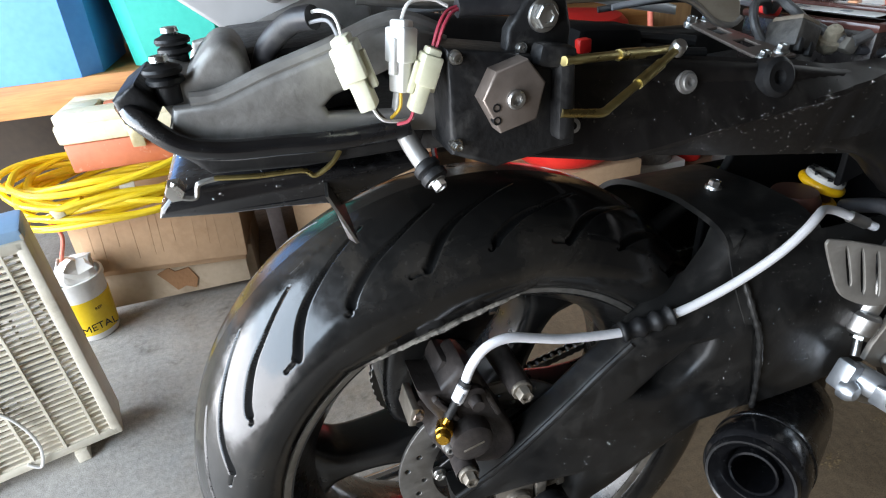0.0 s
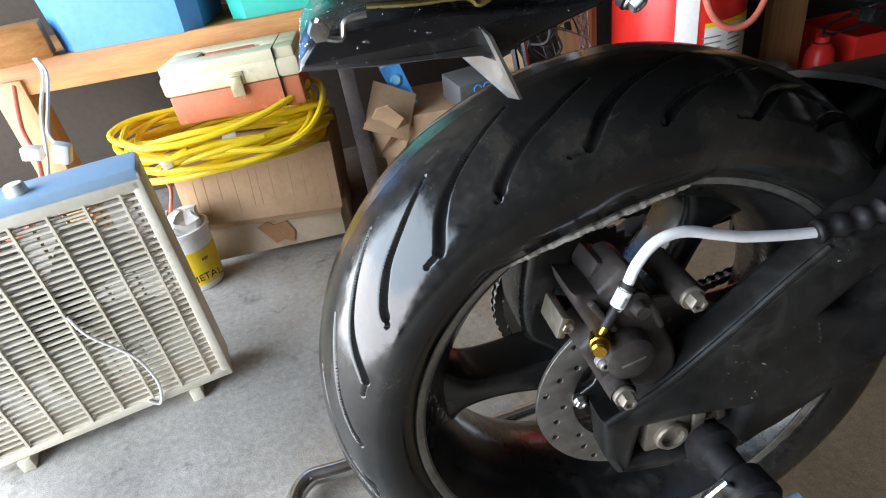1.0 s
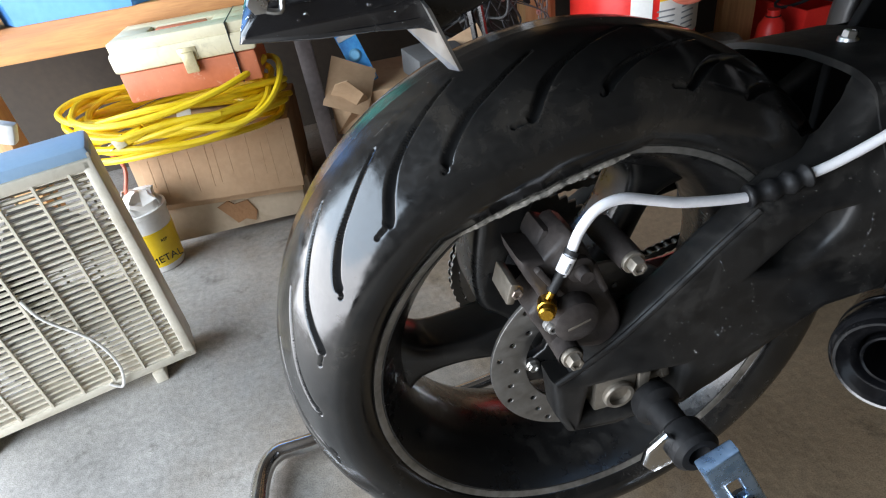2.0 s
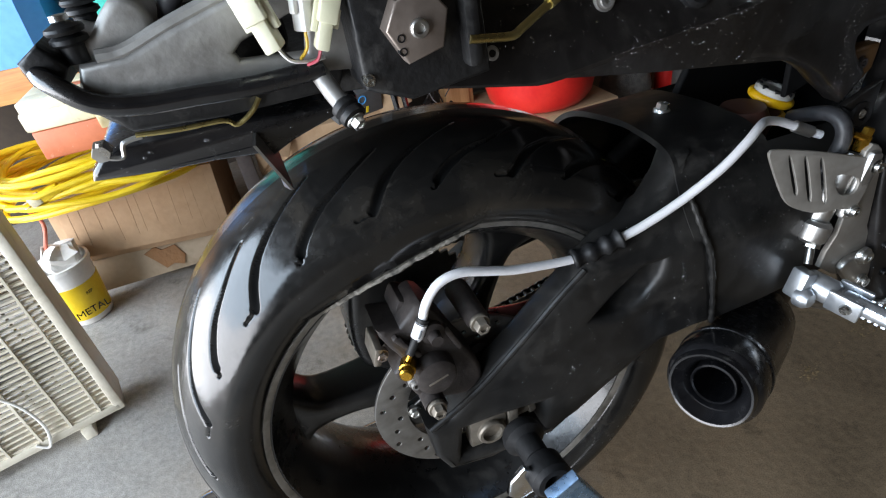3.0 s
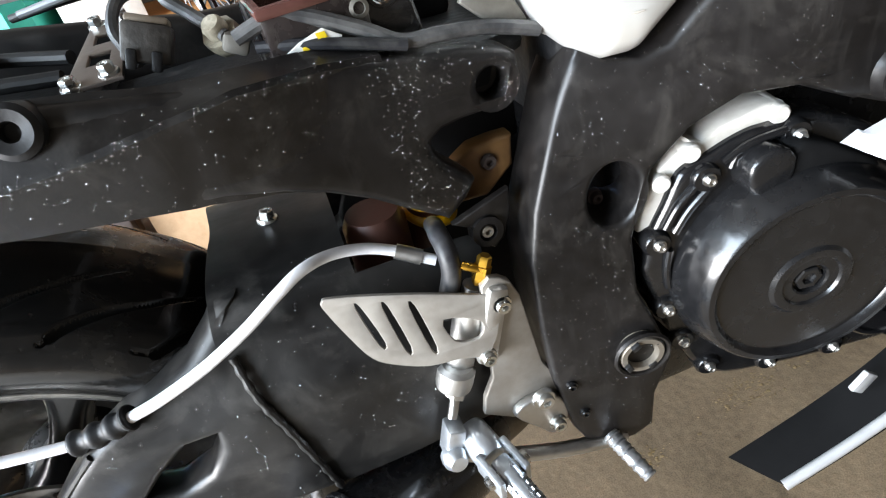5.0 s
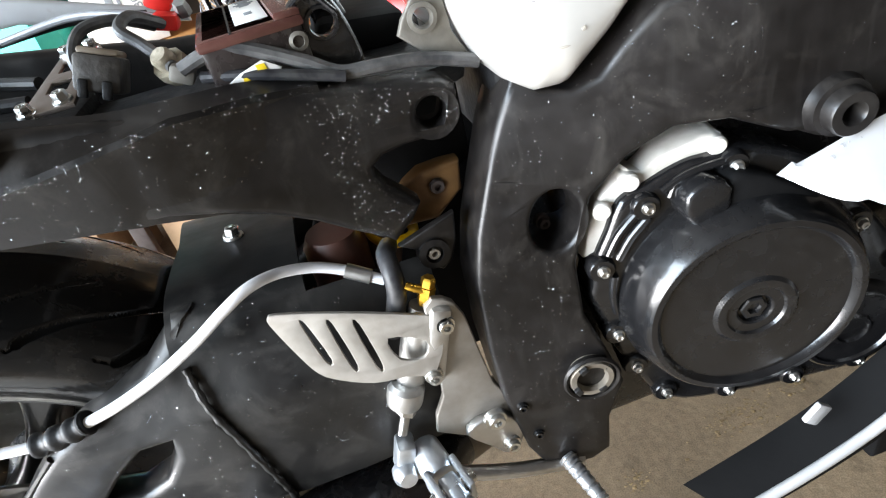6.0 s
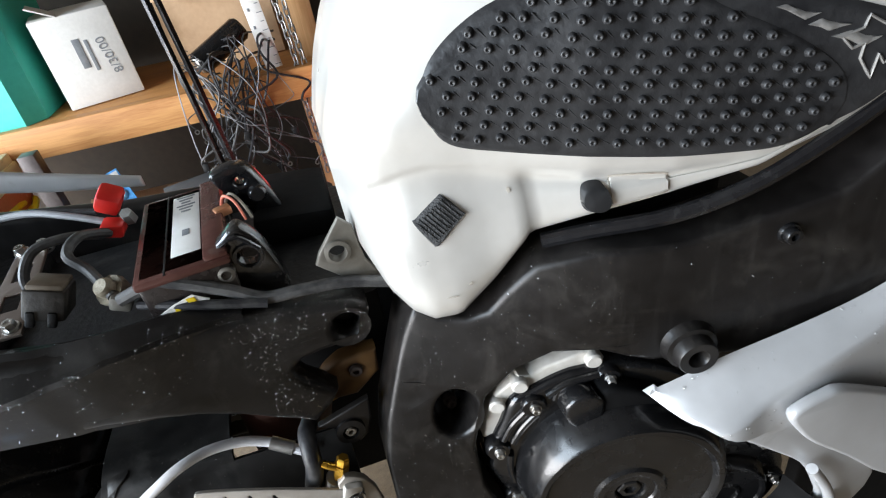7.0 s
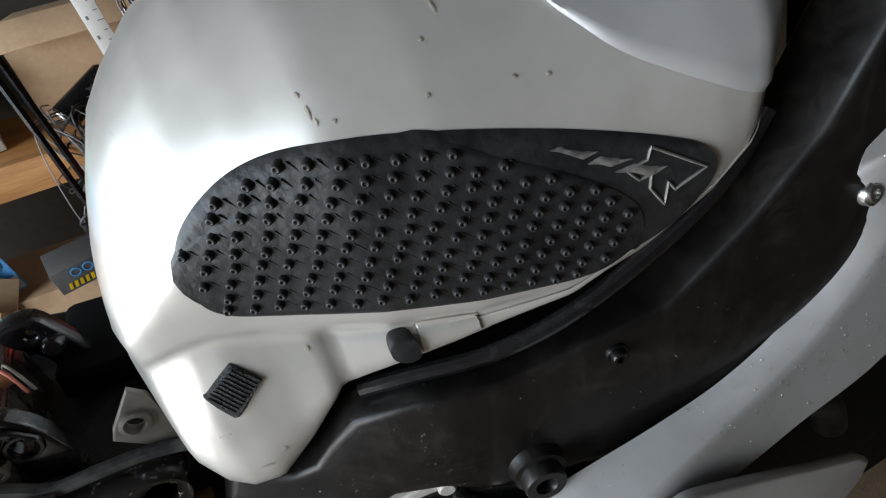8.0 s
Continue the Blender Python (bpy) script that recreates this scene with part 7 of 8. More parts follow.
rbox("body", (0.15, 0.11, 0.07), PM, surf("dark_grey_card", (0.06, 0.06, 0.06), (0.10, 0.10, 0.10), 0.7), small, "", 0.002)
for k in range(6):
    plate("stripe", [(-0.004, -0.009), (0.004, -0.009), (0.008, 0.009), (0.0, 0.009)], -0.001, 0.001, M["yellowpaint"], small, "yellow stripe", bevel=0.0003, m=PM @ Matrix.Translation((-0.05 + k * 0.014, -0.056, -0.018)))
for k in range(2):
    bm = bmesh.new()
    add_lathe(bm, [(0.010, -0.001), (0.013, -0.001), (0.013, 0.001), (0.010, 0.001)], PM @ Vector((-0.02 + k * 0.03, -0.056, 0.015)), PM.to_3x3() @ Vector((0, -1, 0)), 20, True)
    part("ring_mark", bm, M["bluecard"], small, "blue ring mark")
card = thing("blister_card", "blue and white blister card leaning under the shelf", "package", (-0.07, 1.22, 0.34))
KM = Matrix.Translation((-0.068, 1.21, 0.415)) @ Matrix.Rotation(radians(-16), 4, "Y") @ Matrix.Rotation(radians(-20), 4, "X")
rbox("card", (0.058, 0.003, 0.155), KM, M["bluecard"], card, "blue printed card", 0.001)
rbox("footer", (0.052, 0.002, 0.035), KM @ Matrix.Translation((0, -0.003, -0.056)), M["paper"], card, "white footer", 0.0005)
rbox("header", (0.052, 0.002, 0.016), KM @ Matrix.Translation((0, -0.003, 0.064)), M["paper"], card, "white header", 0.0005)
lathe("blister", [(0, 0.010), (0.012, 0.010), (0.017, 0.005), (0.018, 0)], KM @ Vector((0, -0.002, 0.008)), KM.to_3x3() @ Vector((0, -1, 0)), surf("clear_blue_plastic", (0.15, 0.5, 0.8), (0.3, 0.65, 0.9), 0.15), card, "", 20)

tagged(rbox("stud_post", (0.089, 0.038, 2.7), Matrix.Translation((0.565, 1.36, 1.35)), M["post"], None, "", 0.003), "bare pine stud standing against the wall", "post", "wall studs")
tagged(rbox("stud_post", (0.14, 0.038, 2.7), Matrix.Translation((1.36, 1.42, 1.35)), M["post"], None, "", 0.003), "bare pine stud standing against the wall", "post", "wall studs")
ruler = thing("ruler", "white metal ruler with dark numbers hanging from a stud", "ruler", (0.44, 1.28, 0.66))
RM = Matrix.Translation((0.442, 1.275, 0.95)) @ Matrix.Rotation(radians(-3), 4, "Y")
rbox("blade", (0.048, 0.003, 0.60), RM, M["paper"], ruler, "", 0.0008)
for k in range(24):
    rbox("graduation", (0.010 if k % 2 else 0.016, 0.001, 0.0022), RM @ Matrix.Translation((0.014, -0.002, -0.29 + k * 0.024)), M["ink"], ruler, "", 0.0002)
for k in range(12):
    rbox("numeral", (0.006, 0.001, 0.009), RM @ Matrix.Translation((-0.012, -0.002, -0.278 + k * 0.048)), M["ink"], ruler, "", 0.0002)

hang = thing("hanging_chain", "galvanised steel chain hanging beside the stud", "chain", (0.52, 1.26, 0.45))
ring_bm = bmesh.new()
add_tube(ring_bm, [(0.008 * math.cos(a), 0, 0.009 * (1 if math.sin(a) > 0 else -1) * (abs(math.sin(a)) > 0.01) * 0.8 + 0.008 * math.sin(a)) for a in [2 * math.pi * j / 12 for j in range(12)]], 0.0026, 6, 0, True)
ring_me = bpy.data.meshes.new("chain_ring")
bmesh.ops.recalc_face_normals(ring_bm, faces=ring_bm.faces)
ring_bm.to_mesh(ring_me)
ring_bm.free()
ring_me.materials.append(M["greycast"])
for s in range(2):
    for k in range(31):
        o = new("link", ring_me)
        o.parent = hang
        o.matrix_parent_inverse = WORLD[hang.name].inverted()
        o.matrix_basis = Matrix.Translation((0.518 + 0.022 * s + 0.004 * math.sin(k * 0.5 + s), 1.262, 0.31 + 0.0235 * k + 0.01 * s)) @ Matrix.Rotation(radians(90 * (k % 2) + 35), 4, "Z")

rods = thing("steel_rods", "two dark square steel rods leaning on the shelf", "rod", (0.25, 1.1, 0.0))
for x in (0.0, 0.030):
    tube("rod", [(0.262 + x, 1.06, 0.28), (0.235 + x * 0.9, 1.11, 0.70), (0.165 + x * 0.8, 1.22, 1.6)], 0.0085, M["engine"], rods, "", 4, 0)
motor = thing("small_motor", "black cylindrical electric motor with a pale end cap on the shelf", "motor", (0.3, 1.35, 0.70))
lathe("body", [(0, 0), (0.030, 0), (0.036, 0.006), (0.036, 0.16), (0.030, 0.17), (0, 0.17)], (0.250, 1.33, 0.695), (0.85, 0.35, 0.38), M["engine"], motor, "", 28)
lathe("end_cap", [(0.0, -0.002), (0.010, -0.002), (0.012, -0.004), (0.026, -0.004), (0.028, 0.0)], (0.250, 1.33, 0.695), (0.85, 0.35, 0.38), M["alu"], motor, "pale metal end cap", 28)

rng = random.Random(21)
harness = thing("wiring_harness", "tangle of old black and grey wiring hung over the shelf edge", "wiring", (0.33, 1.25, 0.4))
for k in range(46):
    x0, x1 = rng.uniform(0.18, 0.47), rng.uniform(0.18, 0.52)
    z0, z1 = rng.uniform(0.64, 0.76), rng.uniform(0.24, 0.56)
    y0 = 1.24 + rng.uniform(-0.03, 0.03)
    pts = [(x0 + rng.uniform(-0.05, 0.05), 1.34, z0 - 0.01), (x0, y0, z0)]
    for s in (0.3, 0.6, 0.85):
        pts.append((x0 + (x1 - x0) * s + rng.uniform(-0.06, 0.06), y0 - rng.uniform(0, 0.08), z0 + (z1 - z0) * s + rng.uniform(-0.03, 0.03)))
    pts.append((x1, y0 - 0.03, z1))
    w = tube("wire", pts, rng.choice((0.0013, 0.0018, 0.0024, 0.0036)), M[rng.choice(("cable", "cable", "cable", "cable", "cable", "dustcable", "dustcable", "greywire"))], harness, "", 6, 5)
    if k % 3 == 0:
        bm = bmesh.new()
        add_lathe(bm, [(0.004, -0.001), (0.0075, -0.001), (0.0075, 0.001), (0.004, 0.001)], (x1, y0 - 0.03, z1 - 0.008), (0.3, -1, 0.2), 12, True)
        part("ring_terminal", bm, M["steel"], harness, "crimped ring terminal")
    elif k % 3 == 1:
        rbox("plug", (0.018, 0.014, 0.026), Matrix.Translation((x1, y0 - 0.03, z1 - 0.01)) @ Matrix.Rotation(rng.uniform(-1, 1), 4, "Y"), M["plastic"], harness, "", 0.002)

canbox = thing("cardboard_box", "closed brown cardboard box under the red canister", "box", (0.80, 1.22, 0), "cardboard boxes")
rbox("body", (0.42, 0.36, 0.182), Matrix.Translation((0.80, 1.22, 0.091)), M["card"], canbox, "", 0.004)
rbox("flap", (0.41, 0.17, 0.003), Matrix.Translation((0.80, 1.125, 0.1835)), M["card"], canbox, "", 0.001)
rbox("flap", (0.41, 0.17, 0.003), Matrix.Translation((0.80, 1.315, 0.1835)), M["card"], canbox, "", 0.001)
pail = thing("red_canister", "red steel canister with white printed labels standing on a cardboard box", "canister", (0.80, 1.20, 0.185))
lathe("body", [(0, 0), (0.13, 0), (0.160, 0.012), (0.178, 0.035), (0.188, 0.08), (0.188, 0.41), (0.18, 0.44), (0.16, 0.46), (0.06, 0.475), (0, 0.475)], (0.80, 1.20, 0.185), (0, 0, 1), M["red"], pail, "", 48)
for a0, a1, z0, z1, mt in ((-122, -104, 0.36, 0.53, "paper"), (-98, -40, 0.33, 0.44, "paper"), (-98, -40, 0.44, 0.452, "yellowpaint")):
    verts, faces = [], []
    for i in range(13):
        a = radians(a0 + (a1 - a0) * i / 12)
        for z in (z0, z1):
            for r in (0.1885, 0.1895):
                verts.append((0.80 + r * math.cos(a), 1.20 + r * math.sin(a), z))
    for i in range(12):
        b = 4 * i
        faces += [(b + 1, b + 5, b + 7, b + 3), (b, b + 2, b + 6, b + 4), (b + 2, b + 3, b + 7, b + 6), (b, b + 4, b + 5, b + 1)]
    faces += [(0, 1, 3, 2), (48, 50, 51, 49)]
    me = bpy.data.meshes.new("label")
    me.from_pydata(verts, [], faces)
    link_mesh("label", me, M[mt], pail, "printed paper label")
for k in range(10):
    a = radians(-92 + (k % 2) * 24)
    q = Vector((0.80 + 0.190 * math.cos(a), 1.20 + 0.190 * math.sin(a), 0.35 + 0.016 * (k // 2)))
    rbox("print_line", (0.055, 0.0012, 0.004), Matrix.Translation(q) @ Matrix.Rotation(a + math.pi / 2, 4, "Z"), M["ink"], pail, "", 0.0002)
tube("hose_loop", [(0.73, 1.00, 0.64), (0.76, 0.985, 0.50), (0.82, 0.98, 0.44), (0.90, 0.985, 0.45), (0.98, 1.03, 0.55), (1.01, 1.08, 0.655)], 0.009, M["salmon"], pail, "salmon rubber hose", 12, 8)
redcan = thing("red_bottle", "small red plastic bottle with a round shoulder", "bottle", (1.45, 1.33, 0))
lathe("body", [(0, 0), (0.045, 0), (0.05, 0.01), (0.05, 0.14), (0.044, 0.185), (0.028, 0.21), (0.022, 0.215), (0.022, 0.235), (0, 0.238)], (1.45, 1.33, 0), (0, 0, 1), M["red"], redcan, "", 32)
lathe("collar", [(0.0235, 0.205), (0.026, 0.207), (0.026, 0.214), (0.0235, 0.216)], (1.45, 1.33, 0), (0, 0, 1), M["blackrub"], redcan, "", 24)
brush = thing("scrub_brush", "grey scrubbing brush with a white plastic edge", "brush", (1.24, 1.3, 0))
lathe("bristles", [(0.095, 0), (0.10, 0.06), (0.085, 0.12), (0.055, 0.155), (0, 0.165)], (1.24, 1.32, 0.03), (0, 0, 1), surf("grey_bristle", (0.14, 0.13, 0.12), (0.26, 0.24, 0.22), 0.95, scale=60, fine=200, bump=1.0), brush, "", 24)
rbox("plate", (0.22, 0.20, 0.05), Matrix.Translation((1.24, 1.32, 0.025)), M["white"], brush, "white plastic edge", 0.006)
crate = thing("red_crate", "red plastic crate full of dark cables", "crate", (1.85, 1.5, 0))
bm = bmesh.new()
for cx, cy, sx, sy in ((1.85, 1.34, 0.5, 0.012), (1.85, 1.66, 0.5, 0.012), (1.606, 1.5, 0.012, 0.32), (2.094, 1.5, 0.012, 0.32)):
    add_box(bm, (sx, sy, 0.20), Matrix.Translation((cx, cy, 0.10)), 0.003)
part("body", bm, M["red"], crate)
heap = thing("cable_heap", "heap of black cables and a power adapter", "cable", (1.75, 1.4, 0.2))
for k in range(12):
    c = (1.75 + rng.uniform(-0.15, 0.2), 1.40 + rng.uniform(-0.05, 0.1), 0.2 + rng.uniform(0, 0.1))
    r = rng.uniform(0.05, 0.12)
    tl = rng.uniform(-0.6, 0.6)
    tube("coil", [(c[0] + r * math.cos(a), c[1] + 0.6 * r * math.sin(a), c[2] + tl * r * math.cos(a)) for a in [2 * math.pi * j / 10 for j in range(10)]], 0.006, M["cable"], heap, "", 8, 4, True)
rbox("adapter", (0.10, 0.06, 0.05), Matrix.Translation((1.62, 1.30, 0.27)) @ Matrix.Rotation(0.4, 4, "Y"), M["plastic"], heap, "black power adapter", 0.008)

bucket = thing("bucket", "white plastic bucket with a yellow printed label", "bucket", (-0.75, 1.07, 0))
lathe("body", [(0, 0), (0.054, 0), (0.057, 0.006), (0.070, 0.175), (0.074, 0.177), (0.074, 0.189), (0.068, 0.190), (0.063, 0.175), (0.052, 0.01), (0, 0.01)], (-0.755, 1.07, 0), (0, 0, 1), M["white"], bucket, "", 40)
lathe("label_band", [(0.0575, 0.02), (0.0595, 0.02), (0.0680, 0.130), (0.0660, 0.130)], (-0.755, 1.07, 0), (0, 0, 1), M["yellowpaint"], bucket, "yellow printed label", 40, True)
for w, ang, z in (("METAL", -62, 0.045), ("REP", -50, 0.10)):
    a = radians(ang)
    r = 0.0605 + 0.077 * (z - 0.02) + 0.001
    text_mesh("lettering", w, 0.030 if w == "METAL" else 0.012, Matrix.Translation((-0.755 + r * math.cos(a), 1.07 + r * math.sin(a), z)) @ Matrix.Rotation(a + math.pi / 2, 4, "Z") @ FACE, M["engine"], bucket)
rag = thing("crumpled_paper", "crumpled white paper in the bucket", "paper", (-0.75, 1.07, 0.2))
bm = bmesh.new()
bmesh.ops.create_icosphere(bm, subdivisions=3, radius=0.05, matrix=Matrix.Translation((-0.75, 1.07, 0.195)))
for v in bm.verts:
    v.co += Vector((noise.noise(v.co * 30), noise.noise(v.co * 30 + Vector((5, 0, 0))), noise.noise(v.co * 30 + Vector((0, 5, 0))))) * 0.03
part("crumple", bm, M["paper"], rag, "", 20)

# box details
FLAP = Matrix.Translation((-0.515, 1.122, 0.235)) @ Matrix.Rotation(radians(-6), 4, "Z") @ Matrix.Rotation(0.05, 4, "Y") @ Matrix.Rotation(-0.12, 4, "X")
rng = random.Random(3)
for k in range(11):
    rbox("crease", (0.0016, 0.0016, rng.uniform(0.05, 0.17)), FLAP @ Matrix.Translation((-0.19 + k * 0.038 + rng.uniform(-0.01, 0.01), -0.0024, rng.uniform(-0.012, 0.012))) @ Matrix.Rotation(rng.uniform(-0.03, 0.03), 4, "Y"), M["card"], box_a, "", 0.0006)
rbox("front_flap", (0.43, 0.005, 0.20), Matrix.Translation((-0.515, 1.122, 0.235)) @ Matrix.Rotation(radians(-6), 4, "Z") @ Matrix.Rotation(0.05, 4, "Y") @ Matrix.Rotation(-0.12, 4, "X"), M["card"], box_a, "front flap hanging down", 0.002)
plate("torn_patch", [(-0.575, 0.095), (-0.54, 0.108), (-0.525, 0.094), (-0.485, 0.098), (-0.466, 0.062), (-0.478, 0.035), (-0.505, 0.046), (-0.53, 0.038), (-0.55, 0.065)], 1.1355, 1.139, surf("torn_kraft", (0.27, 0.13, 0.055), (0.37, 0.19, 0.09), 0.9, bump=0.8), box_b, "torn brown patch", bevel=0.0008, warp=lambda x, y, z: (x, y + 0.287 * (z - 0.085) - 0.035 * (x + 0.52), z))
rbox("front_flap", (0.40, 0.005, 0.13), Matrix.Translation((-0.52, 1.142, 0.085)) @ Matrix.Rotation(radians(-2), 4, "Z") @ Matrix.Rotation(-0.28, 4, "X"), M["cardlow"], box_b, "sagging front flap", 0.002)
lead = thing("power_cord", "clear white power cord plugged above the fan", "cord", (-0.85, 0.8, 0.55))
tube("lead", [(-0.97, 1.24, 0.66), (-0.955, 1.22, 0.62), (-0.91, 1.05, 0.58), (-0.87, 0.90, 0.55), (-0.845, 0.86, 0.53)], 0.004, M["white"], lead, "", 8, 6)
tube("lead", [(-0.975, 1.24, 0.66), (-0.965, 1.22, 0.62), (-0.94, 1.06, 0.56), (-0.905, 0.92, 0.50), (-0.90, 0.86, 0.46)], 0.004, M["white"], lead, "", 8, 6)
rbox("plug", (0.035, 0.03, 0.045), Matrix.Translation((-0.84, 0.85, 0.515)) @ Matrix.Rotation(0.4, 4, "Y"), M["white"], lead, "clear plug", 0.006)
rbox("plug", (0.040, 0.03, 0.030), Matrix.Translation((-0.90, 0.86, 0.525)) @ Matrix.Rotation(0.2, 4, "Y"), M["white"], lead, "clear plug", 0.006)
ocord = thing("orange_cord", "orange extension cord hanging from the shelf", "cord", (-1.1, 1.2, 0.4))
tube("jacket", [(-1.07, 1.27, 0.60), (-1.08, 1.22, 0.50), (-1.05, 1.15, 0.42), (-1.06, 1.08, 0.33), (-1.12, 1.05, 0.28), (-1.2, 1.05, 0.27)], 0.007, M["salmon"], ocord, "", 10, 6)
tube("jacket", [(-0.77, 1.12, 0.33), (-0.74, 1.08, 0.30), (-0.76, 1.06, 0.24), (-0.80, 1.08, 0.16)], 0.005, M["salmon"], ocord, "", 10, 6)
block = tagged(rbox("lumber_block", (0.20, 0.14, 0.089), Matrix.Translation((-1.07, 1.34, 0.69)) @ Matrix.Rotation(0.3, 4, "Z"), M["wood"], None, "", 0.003), "offcut of pine lumber lying on the shelf", "lumber")
tag = thing("cord_tag", "grey paper tag tied to the yellow cord", "tag", (-0.52, 1.03, 0.41))
rbox("slip", (0.035, 0.003, 0.05), Matrix.Translation((-0.535, 1.028, 0.418)) @ Matrix.Rotation(0.15, 4, "Y"), M["paper"], tag, "", 0.001)
plug = thing("cord_plug", "clear moulded plug at the end of the yellow cord", "plug", (-0.68, 1.0, 0.40))
rbox("body", (0.06, 0.024, 0.026), Matrix.Translation((-0.665, 1.020, 0.398)) @ Matrix.Rotation(-0.3, 4, "Y"), M["yellowpaint"], plug, "", 0.006)
rbox("face", (0.03, 0.026, 0.028), Matrix.Translation((-0.700, 1.018, 0.390)) @ Matrix.Rotation(-0.3, 4, "Y"), M["cream"], plug, "clear plug face", 0.005)
for dz in (-0.006, 0.006):
    rbox("pin", (0.018, 0.006, 0.0016), Matrix.Translation((-0.722, 1.018, 0.383 + dz)) @ Matrix.Rotation(-0.3, 4, "Y"), M["steel"], plug, "", 0.0003)

# ---- water drops ----
drop_mat = bpy.data.materials.new("water")
drop_mat.use_nodes = True
dn = drop_mat.node_tree.nodes
dn.remove(dn["Principled BSDF"])
clear, gleam, both = dn.new("ShaderNodeBsdfTransparent"), dn.new("ShaderNodeBsdfGlossy"), dn.new("ShaderNodeMixShader")
gleam.inputs["Roughness"].default_value, both.inputs["Fac"].default_value = 0.04, 0.17
drop_mat.node_tree.links.new(clear.outputs[0], both.inputs[1])
drop_mat.node_tree.links.new(gleam.outputs[0], both.inputs[2])
drop_mat.node_tree.links.new(both.outputs[0], dn["Material Output"].inputs["Surface"])


def drops(host, count, low, high, seed, test):
    """Scatter beads of water over the faces of a part that pass the test."""
    r = random.Random(seed)
    me = host.data
    me.calc_loop_triangles()
    tris = []
    for t in me.loop_triangles:
        n, c = t.normal, (me.vertices[t.vertices[0]].co + me.vertices[t.vertices[1]].co + me.vertices[t.vertices[2]].co) / 3
        if t.area > 1e-8 and test(n, c):
            tris.append((t.area, t))
    if not tris:
        return
    acc = np.cumsum([a for a, _ in tris])
    verts, faces = [], []
    for _ in range(count):
        t = tris[int(np.searchsorted(acc, r.random() * acc[-1]))][1]
        a, b = r.random(), r.random()
        if a + b > 1:
            a, b = 1 - a, 1 - b
        v = [me.vertices[i].co for i in t.vertices]
        p = v[0] + (v[1] - v[0]) * a + (v[2] - v[0]) * b
        if noise.noise(p * 14 + Vector((seed, 0, 0))) < -0.5:
            continue
        d, u, w = frame_axes(t.normal)
        s = low + (high - low) * r.random() ** 3
        k0 = len(verts)
        for h, rad in ((-0.05, 1.0), (0.35, 0.85), (0.6, 0.45)):
            verts += [tuple(p + d * (h * s) + (u * math.cos(q) + w * math.sin(q)) * (rad * s)) for q in [2 * math.pi * j / 7 for j in range(7)]]
        verts.append(tuple(p + d * (0.68 * s)))
        for ring_ in range(2):
            for j in range(7):
                faces.append((k0 + ring_ * 7 + j, k0 + ring_ * 7 + (j + 1) % 7, k0 + ring_ * 7 + 7 + (j + 1) % 7, k0 + ring_ * 7 + 7 + j))
        for j in range(7):
            faces.append((k0 + 14 + j, k0 + 14 + (j + 1) % 7, k0 + 21))
    dm = bpy.data.meshes.new("water_drops")
    dm.from_pydata(verts, [], faces)
    tagged(link_mesh("water_drops", dm, drop_mat, host, "scattered beads of water", 80), kind="stuff")


drops(subframe, 620, 0.0006, 0.0013, 1, lambda n, c: (n.y < -0.2 or n.z > 0.4) and c.x > 0.42)
drops(rail_face, 420, 0.0004, 0.0011, 8, lambda n, c: c.x > 0.14 and abs(c.z - rail_mid(c.x)) < 0.005)
drops(rail_face, 700, 0.0005, 0.0012, 9, lambda n, c: c.x > 0.05 and abs(c.z - rail_mid(c.x)) > 0.005)
drops(spar, 620, 0.0005, 0.0012, 2, lambda n, c: (n.y < -0.3 or n.z > 0.4) and c.x < 0.70)
drops(spar, 70, 0.0004, 0.0010, 12, lambda n, c: n.y < -0.3 and 0.70 < c.x < 0.95)
drops(fairing, 260, 0.0008, 0.0024, 3, lambda n, c: n.z > 0.3 or n.y < -0.5)
drops(tank, 190, 0.0007, 0.0022, 4, lambda n, c: n.y < -0.1)
drops(tray, 420, 0.0005, 0.0016, 5, lambda n, c: n.y < -0.3 or n.z > 0.3)
drops(swingarm, 300, 0.0004, 0.0013, 6, lambda n, c: n.y < -0.3 and c.x > 0.05)
drops(bridge, 420, 0.0005, 0.0014, 16, lambda n, c: n.y < -0.2 and c.x < 0.40 and c.z > 0.5)
drops(pad, 60, 0.0006, 0.0016, 7, lambda n, c: True)

# ---- dried spills on the floor ----
rng = random.Random(5)
for cx, cy, sx, sy, count in ((0.93, 0.03, 0.040, 0.016, 150), (1.06, 0.05, 0.022, 0.010, 60), (0.72, -0.01, 0.016, 0.010, 60)):
    bm = bmesh.new()
    for k in range(count):
        gx, gy = cx + rng.gauss(0, sx), cy + rng.gauss(0, sy)
        r0 = rng.uniform(0.0008, 0.0032) * (1.4 if k % 9 == 0 else 1.0)
        n = 7
        off = rng.uniform(0, 6)
        lo = [bm.verts.new((gx + 1.4 * r0 * (0.8 + 0.4 * rng.random()) * math.cos(off + 2 * math.pi * q / n), gy + r0 * (0.8 + 0.4 * rng.random()) * math.sin(off + 2 * math.pi * q / n), -0.0005)) for q in range(n)]
        top = bm.verts.new((gx, gy, 0.5 * r0))
        for q in range(n):
            bm.faces.new((lo[q], lo[(q + 1) % n], top))
    tagged(part("spill", bm, M["resin"]), "crumbled dried amber spill on the stained concrete floor", "stain", "dried spills", "stuff")

# sticker on the teal bin
rbox("sticker", (0.085, 0.002, 0.06), Matrix.Translation((-0.325, 1.302, 0.86)) @ Matrix.Rotation(-0.05, 4, "Z") @ Matrix.Rotation(-0.06, 4, "X"), M["paper"], teal_bin, "white printed sticker", 0.0006)
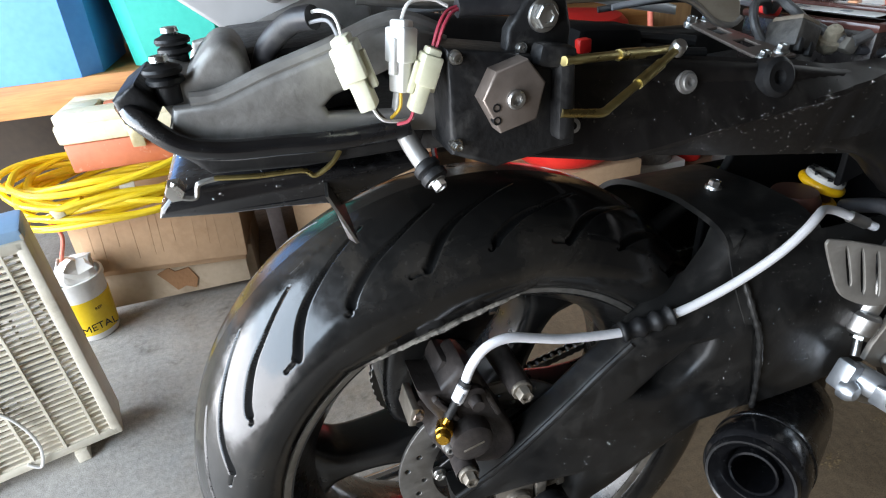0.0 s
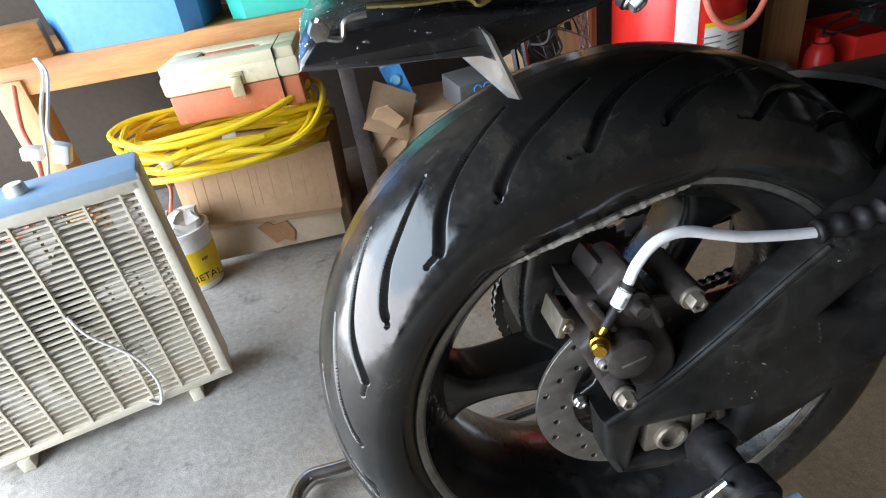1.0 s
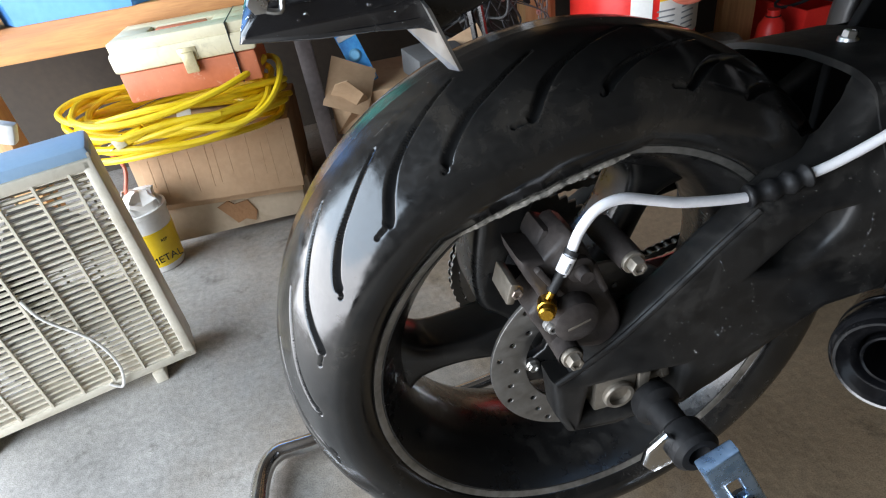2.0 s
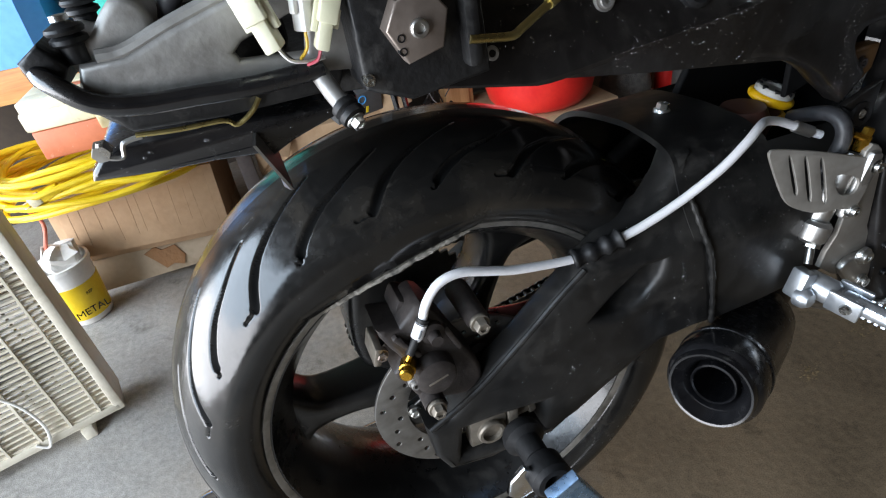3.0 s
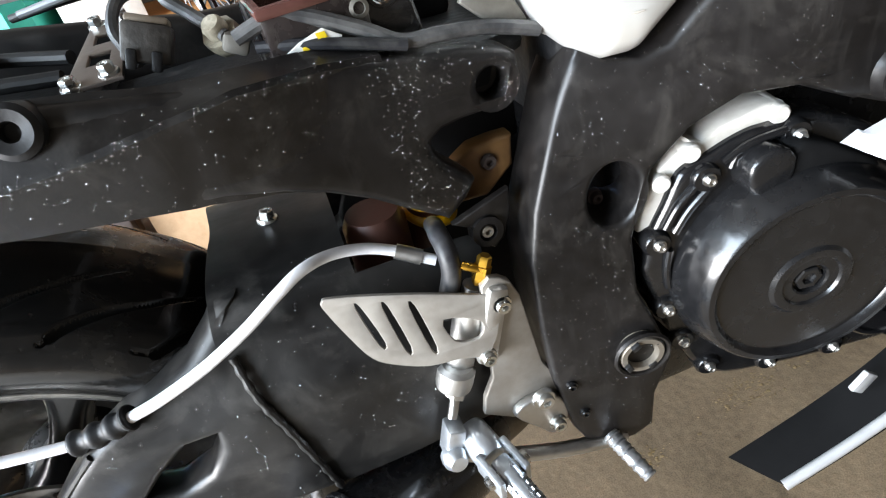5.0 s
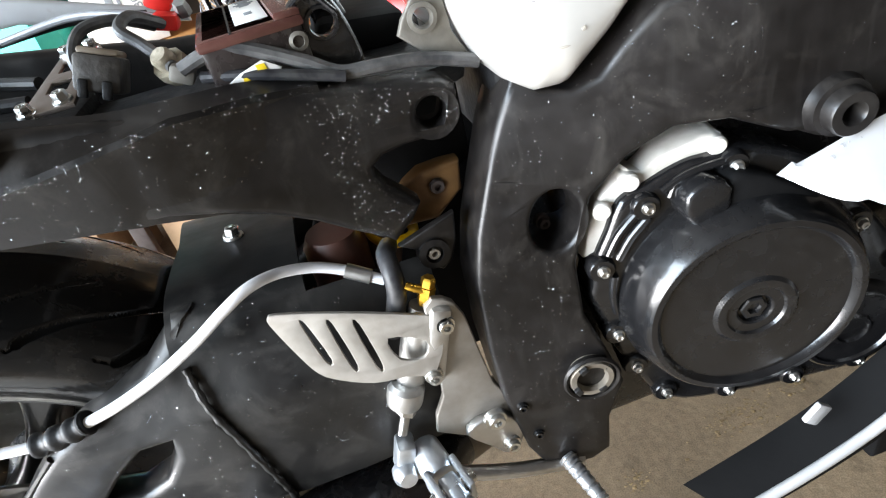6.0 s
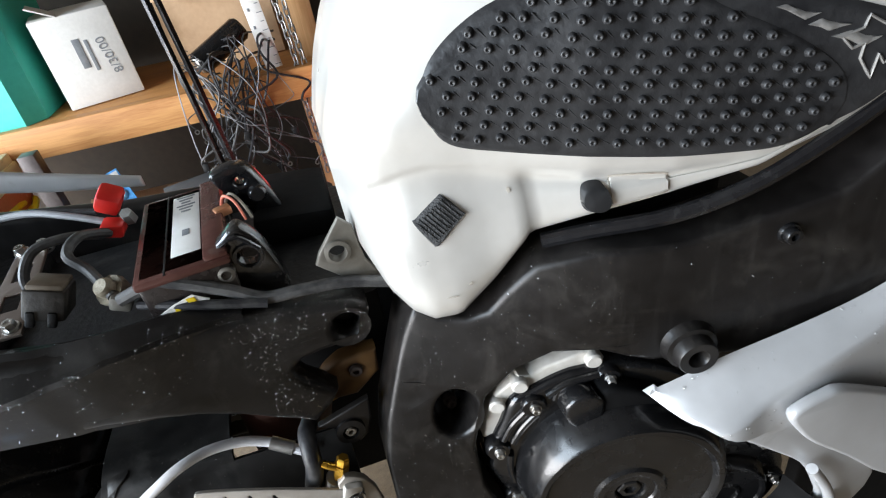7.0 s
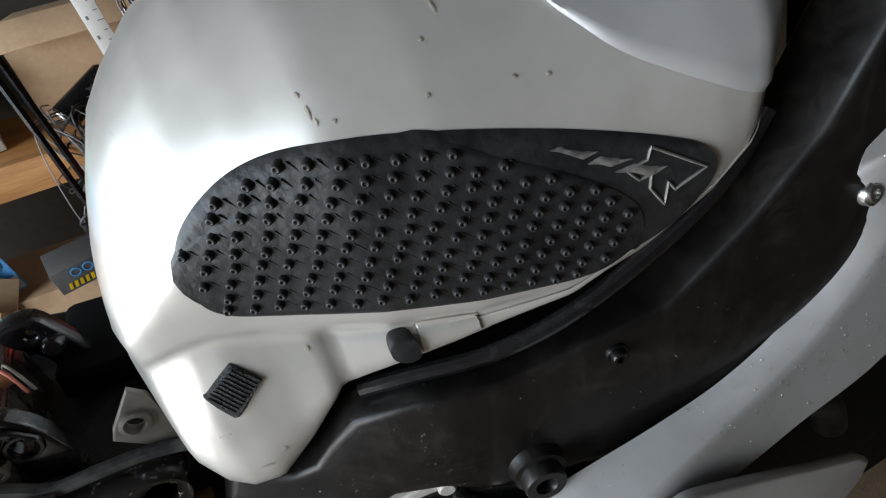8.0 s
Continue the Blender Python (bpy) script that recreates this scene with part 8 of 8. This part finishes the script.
for k in range(3):
    rbox("printed_bar", (0.06, 0.001, 0.006), Matrix.Translation((-0.325, 1.3006, 0.845 + 0.014 * k)) @ Matrix.Rotation(-0.05, 4, "Z") @ Matrix.Rotation(-0.06, 4, "X"), M[("teal", "red", "ink")[k]], teal_bin, "", 0.0003)

# crumpled flaps of the open box under the shelf
for pts in ([(-0.175, 0.225), (-0.172, 0.345), (-0.150, 0.395), (-0.118, 0.40), (-0.078, 0.345), (-0.052, 0.29), (-0.105, 0.222)], [(0.175, 0.39), (0.21, 0.405), (0.268, 0.365), (0.318, 0.275), (0.24, 0.30)]):
    mx = sum(p[0] for p in pts) / len(pts)
    plate("flap", pts, 1.086, 1.090, M["card"], floorbox, "crumpled cardboard flap", bevel=0.0012, warp=lambda x, y, z, mx=mx: (x, y + 0.9 * abs(x - mx) - 0.25 * (z - 0.3) + 0.012 * math.sin(z * 60 + x * 40), z))

tag_m = Matrix.Translation((0.446, 0.11, 0.609)) @ Matrix.Rotation(0.2, 4, "Y")
yellow_tag = rbox("warning_tag", (0.030, 0.004, 0.018), tag_m, surf("yellow_green_tag", (0.45, 0.48, 0.06), (0.60, 0.62, 0.12), 0.4), bike, "yellow-green warning tag", 0.001)
rbox("tag_symbol", (0.008, 0.001, 0.008), tag_m @ Matrix.Translation((-0.006, -0.0025, 0)), M["engine"], yellow_tag, "", 0.0002)

# Added black sheet behind the fairing arm, in place of the darkness there.
gap_backing = plate("fairing_gap_backing", [(0.93, 0.50), (0.93, 0.66), (0.98, 0.70), (1.05, 0.76), (1.16, 0.86), (1.30, 0.86), (1.30, 0.50)], -0.20, -0.17, M["void"], bike, "black sheet added to darken the gap behind the fairing", bevel=0.006)
tube("coolant_hose", [(0.95, -0.235, 0.68), (0.99, -0.245, 0.655), (1.03, -0.245, 0.62), (1.06, -0.24, 0.56)], 0.016, M["blackrub"], bike, "black coolant hose", 16, 6)

# silver tail cowl over the latch rods, with a rolled lower edge
LOWER = [(-0.085, 0.912), (-0.04, 0.905), (0.013, 0.901), (0.05, 0.898), (0.111, 0.894), (0.142, 0.892), (0.168, 0.884), (0.190, 0.868), (0.208, 0.863), (0.2165, 0.868)]
# Silver cowl with its warm brown reflection put into the base colour, grime on top.
cowl = plate("tail_cowl", LOWER + [(0.214, 0.880), (0.205, 0.892), (0.165, 0.910), (0.11, 0.920), (0.0, 0.926), (-0.085, 0.936)], -0.106, -0.098, grime(surf("warm_lit_silver_cowl", (0.34, 0.30, 0.24), (0.44, 0.40, 0.33), 0.28, 0.6, scale=7, fine=80, bump=0.03, coat=0.3), (0.20, 0.16, 0.11), 18, 0.50, 0.70, (1, 1, 1), 0.5), bike, "dull silver tail cowl", bevel=0.0025, warp=lambda x, y, z: (x, y + 0.9 * max(0.0, z - 0.905) + 0.012 * max(0.0, -x / 0.08), z))
tube("rolled_edge", [(x, -0.106 + 0.012 * max(0.0, -x / 0.08), z) for x, z in LOWER], 0.0022, M["alu"], cowl, "bright rolled edge", 8, 3)
lathe("cowl_pin", [(0, 0.004), (0.004, 0.004), (0.005, 0.0), (0.005, -0.004)], (0.212, -0.100, 0.874), (0.3, -1, 0.2), M["steel"], cowl, "", 14)
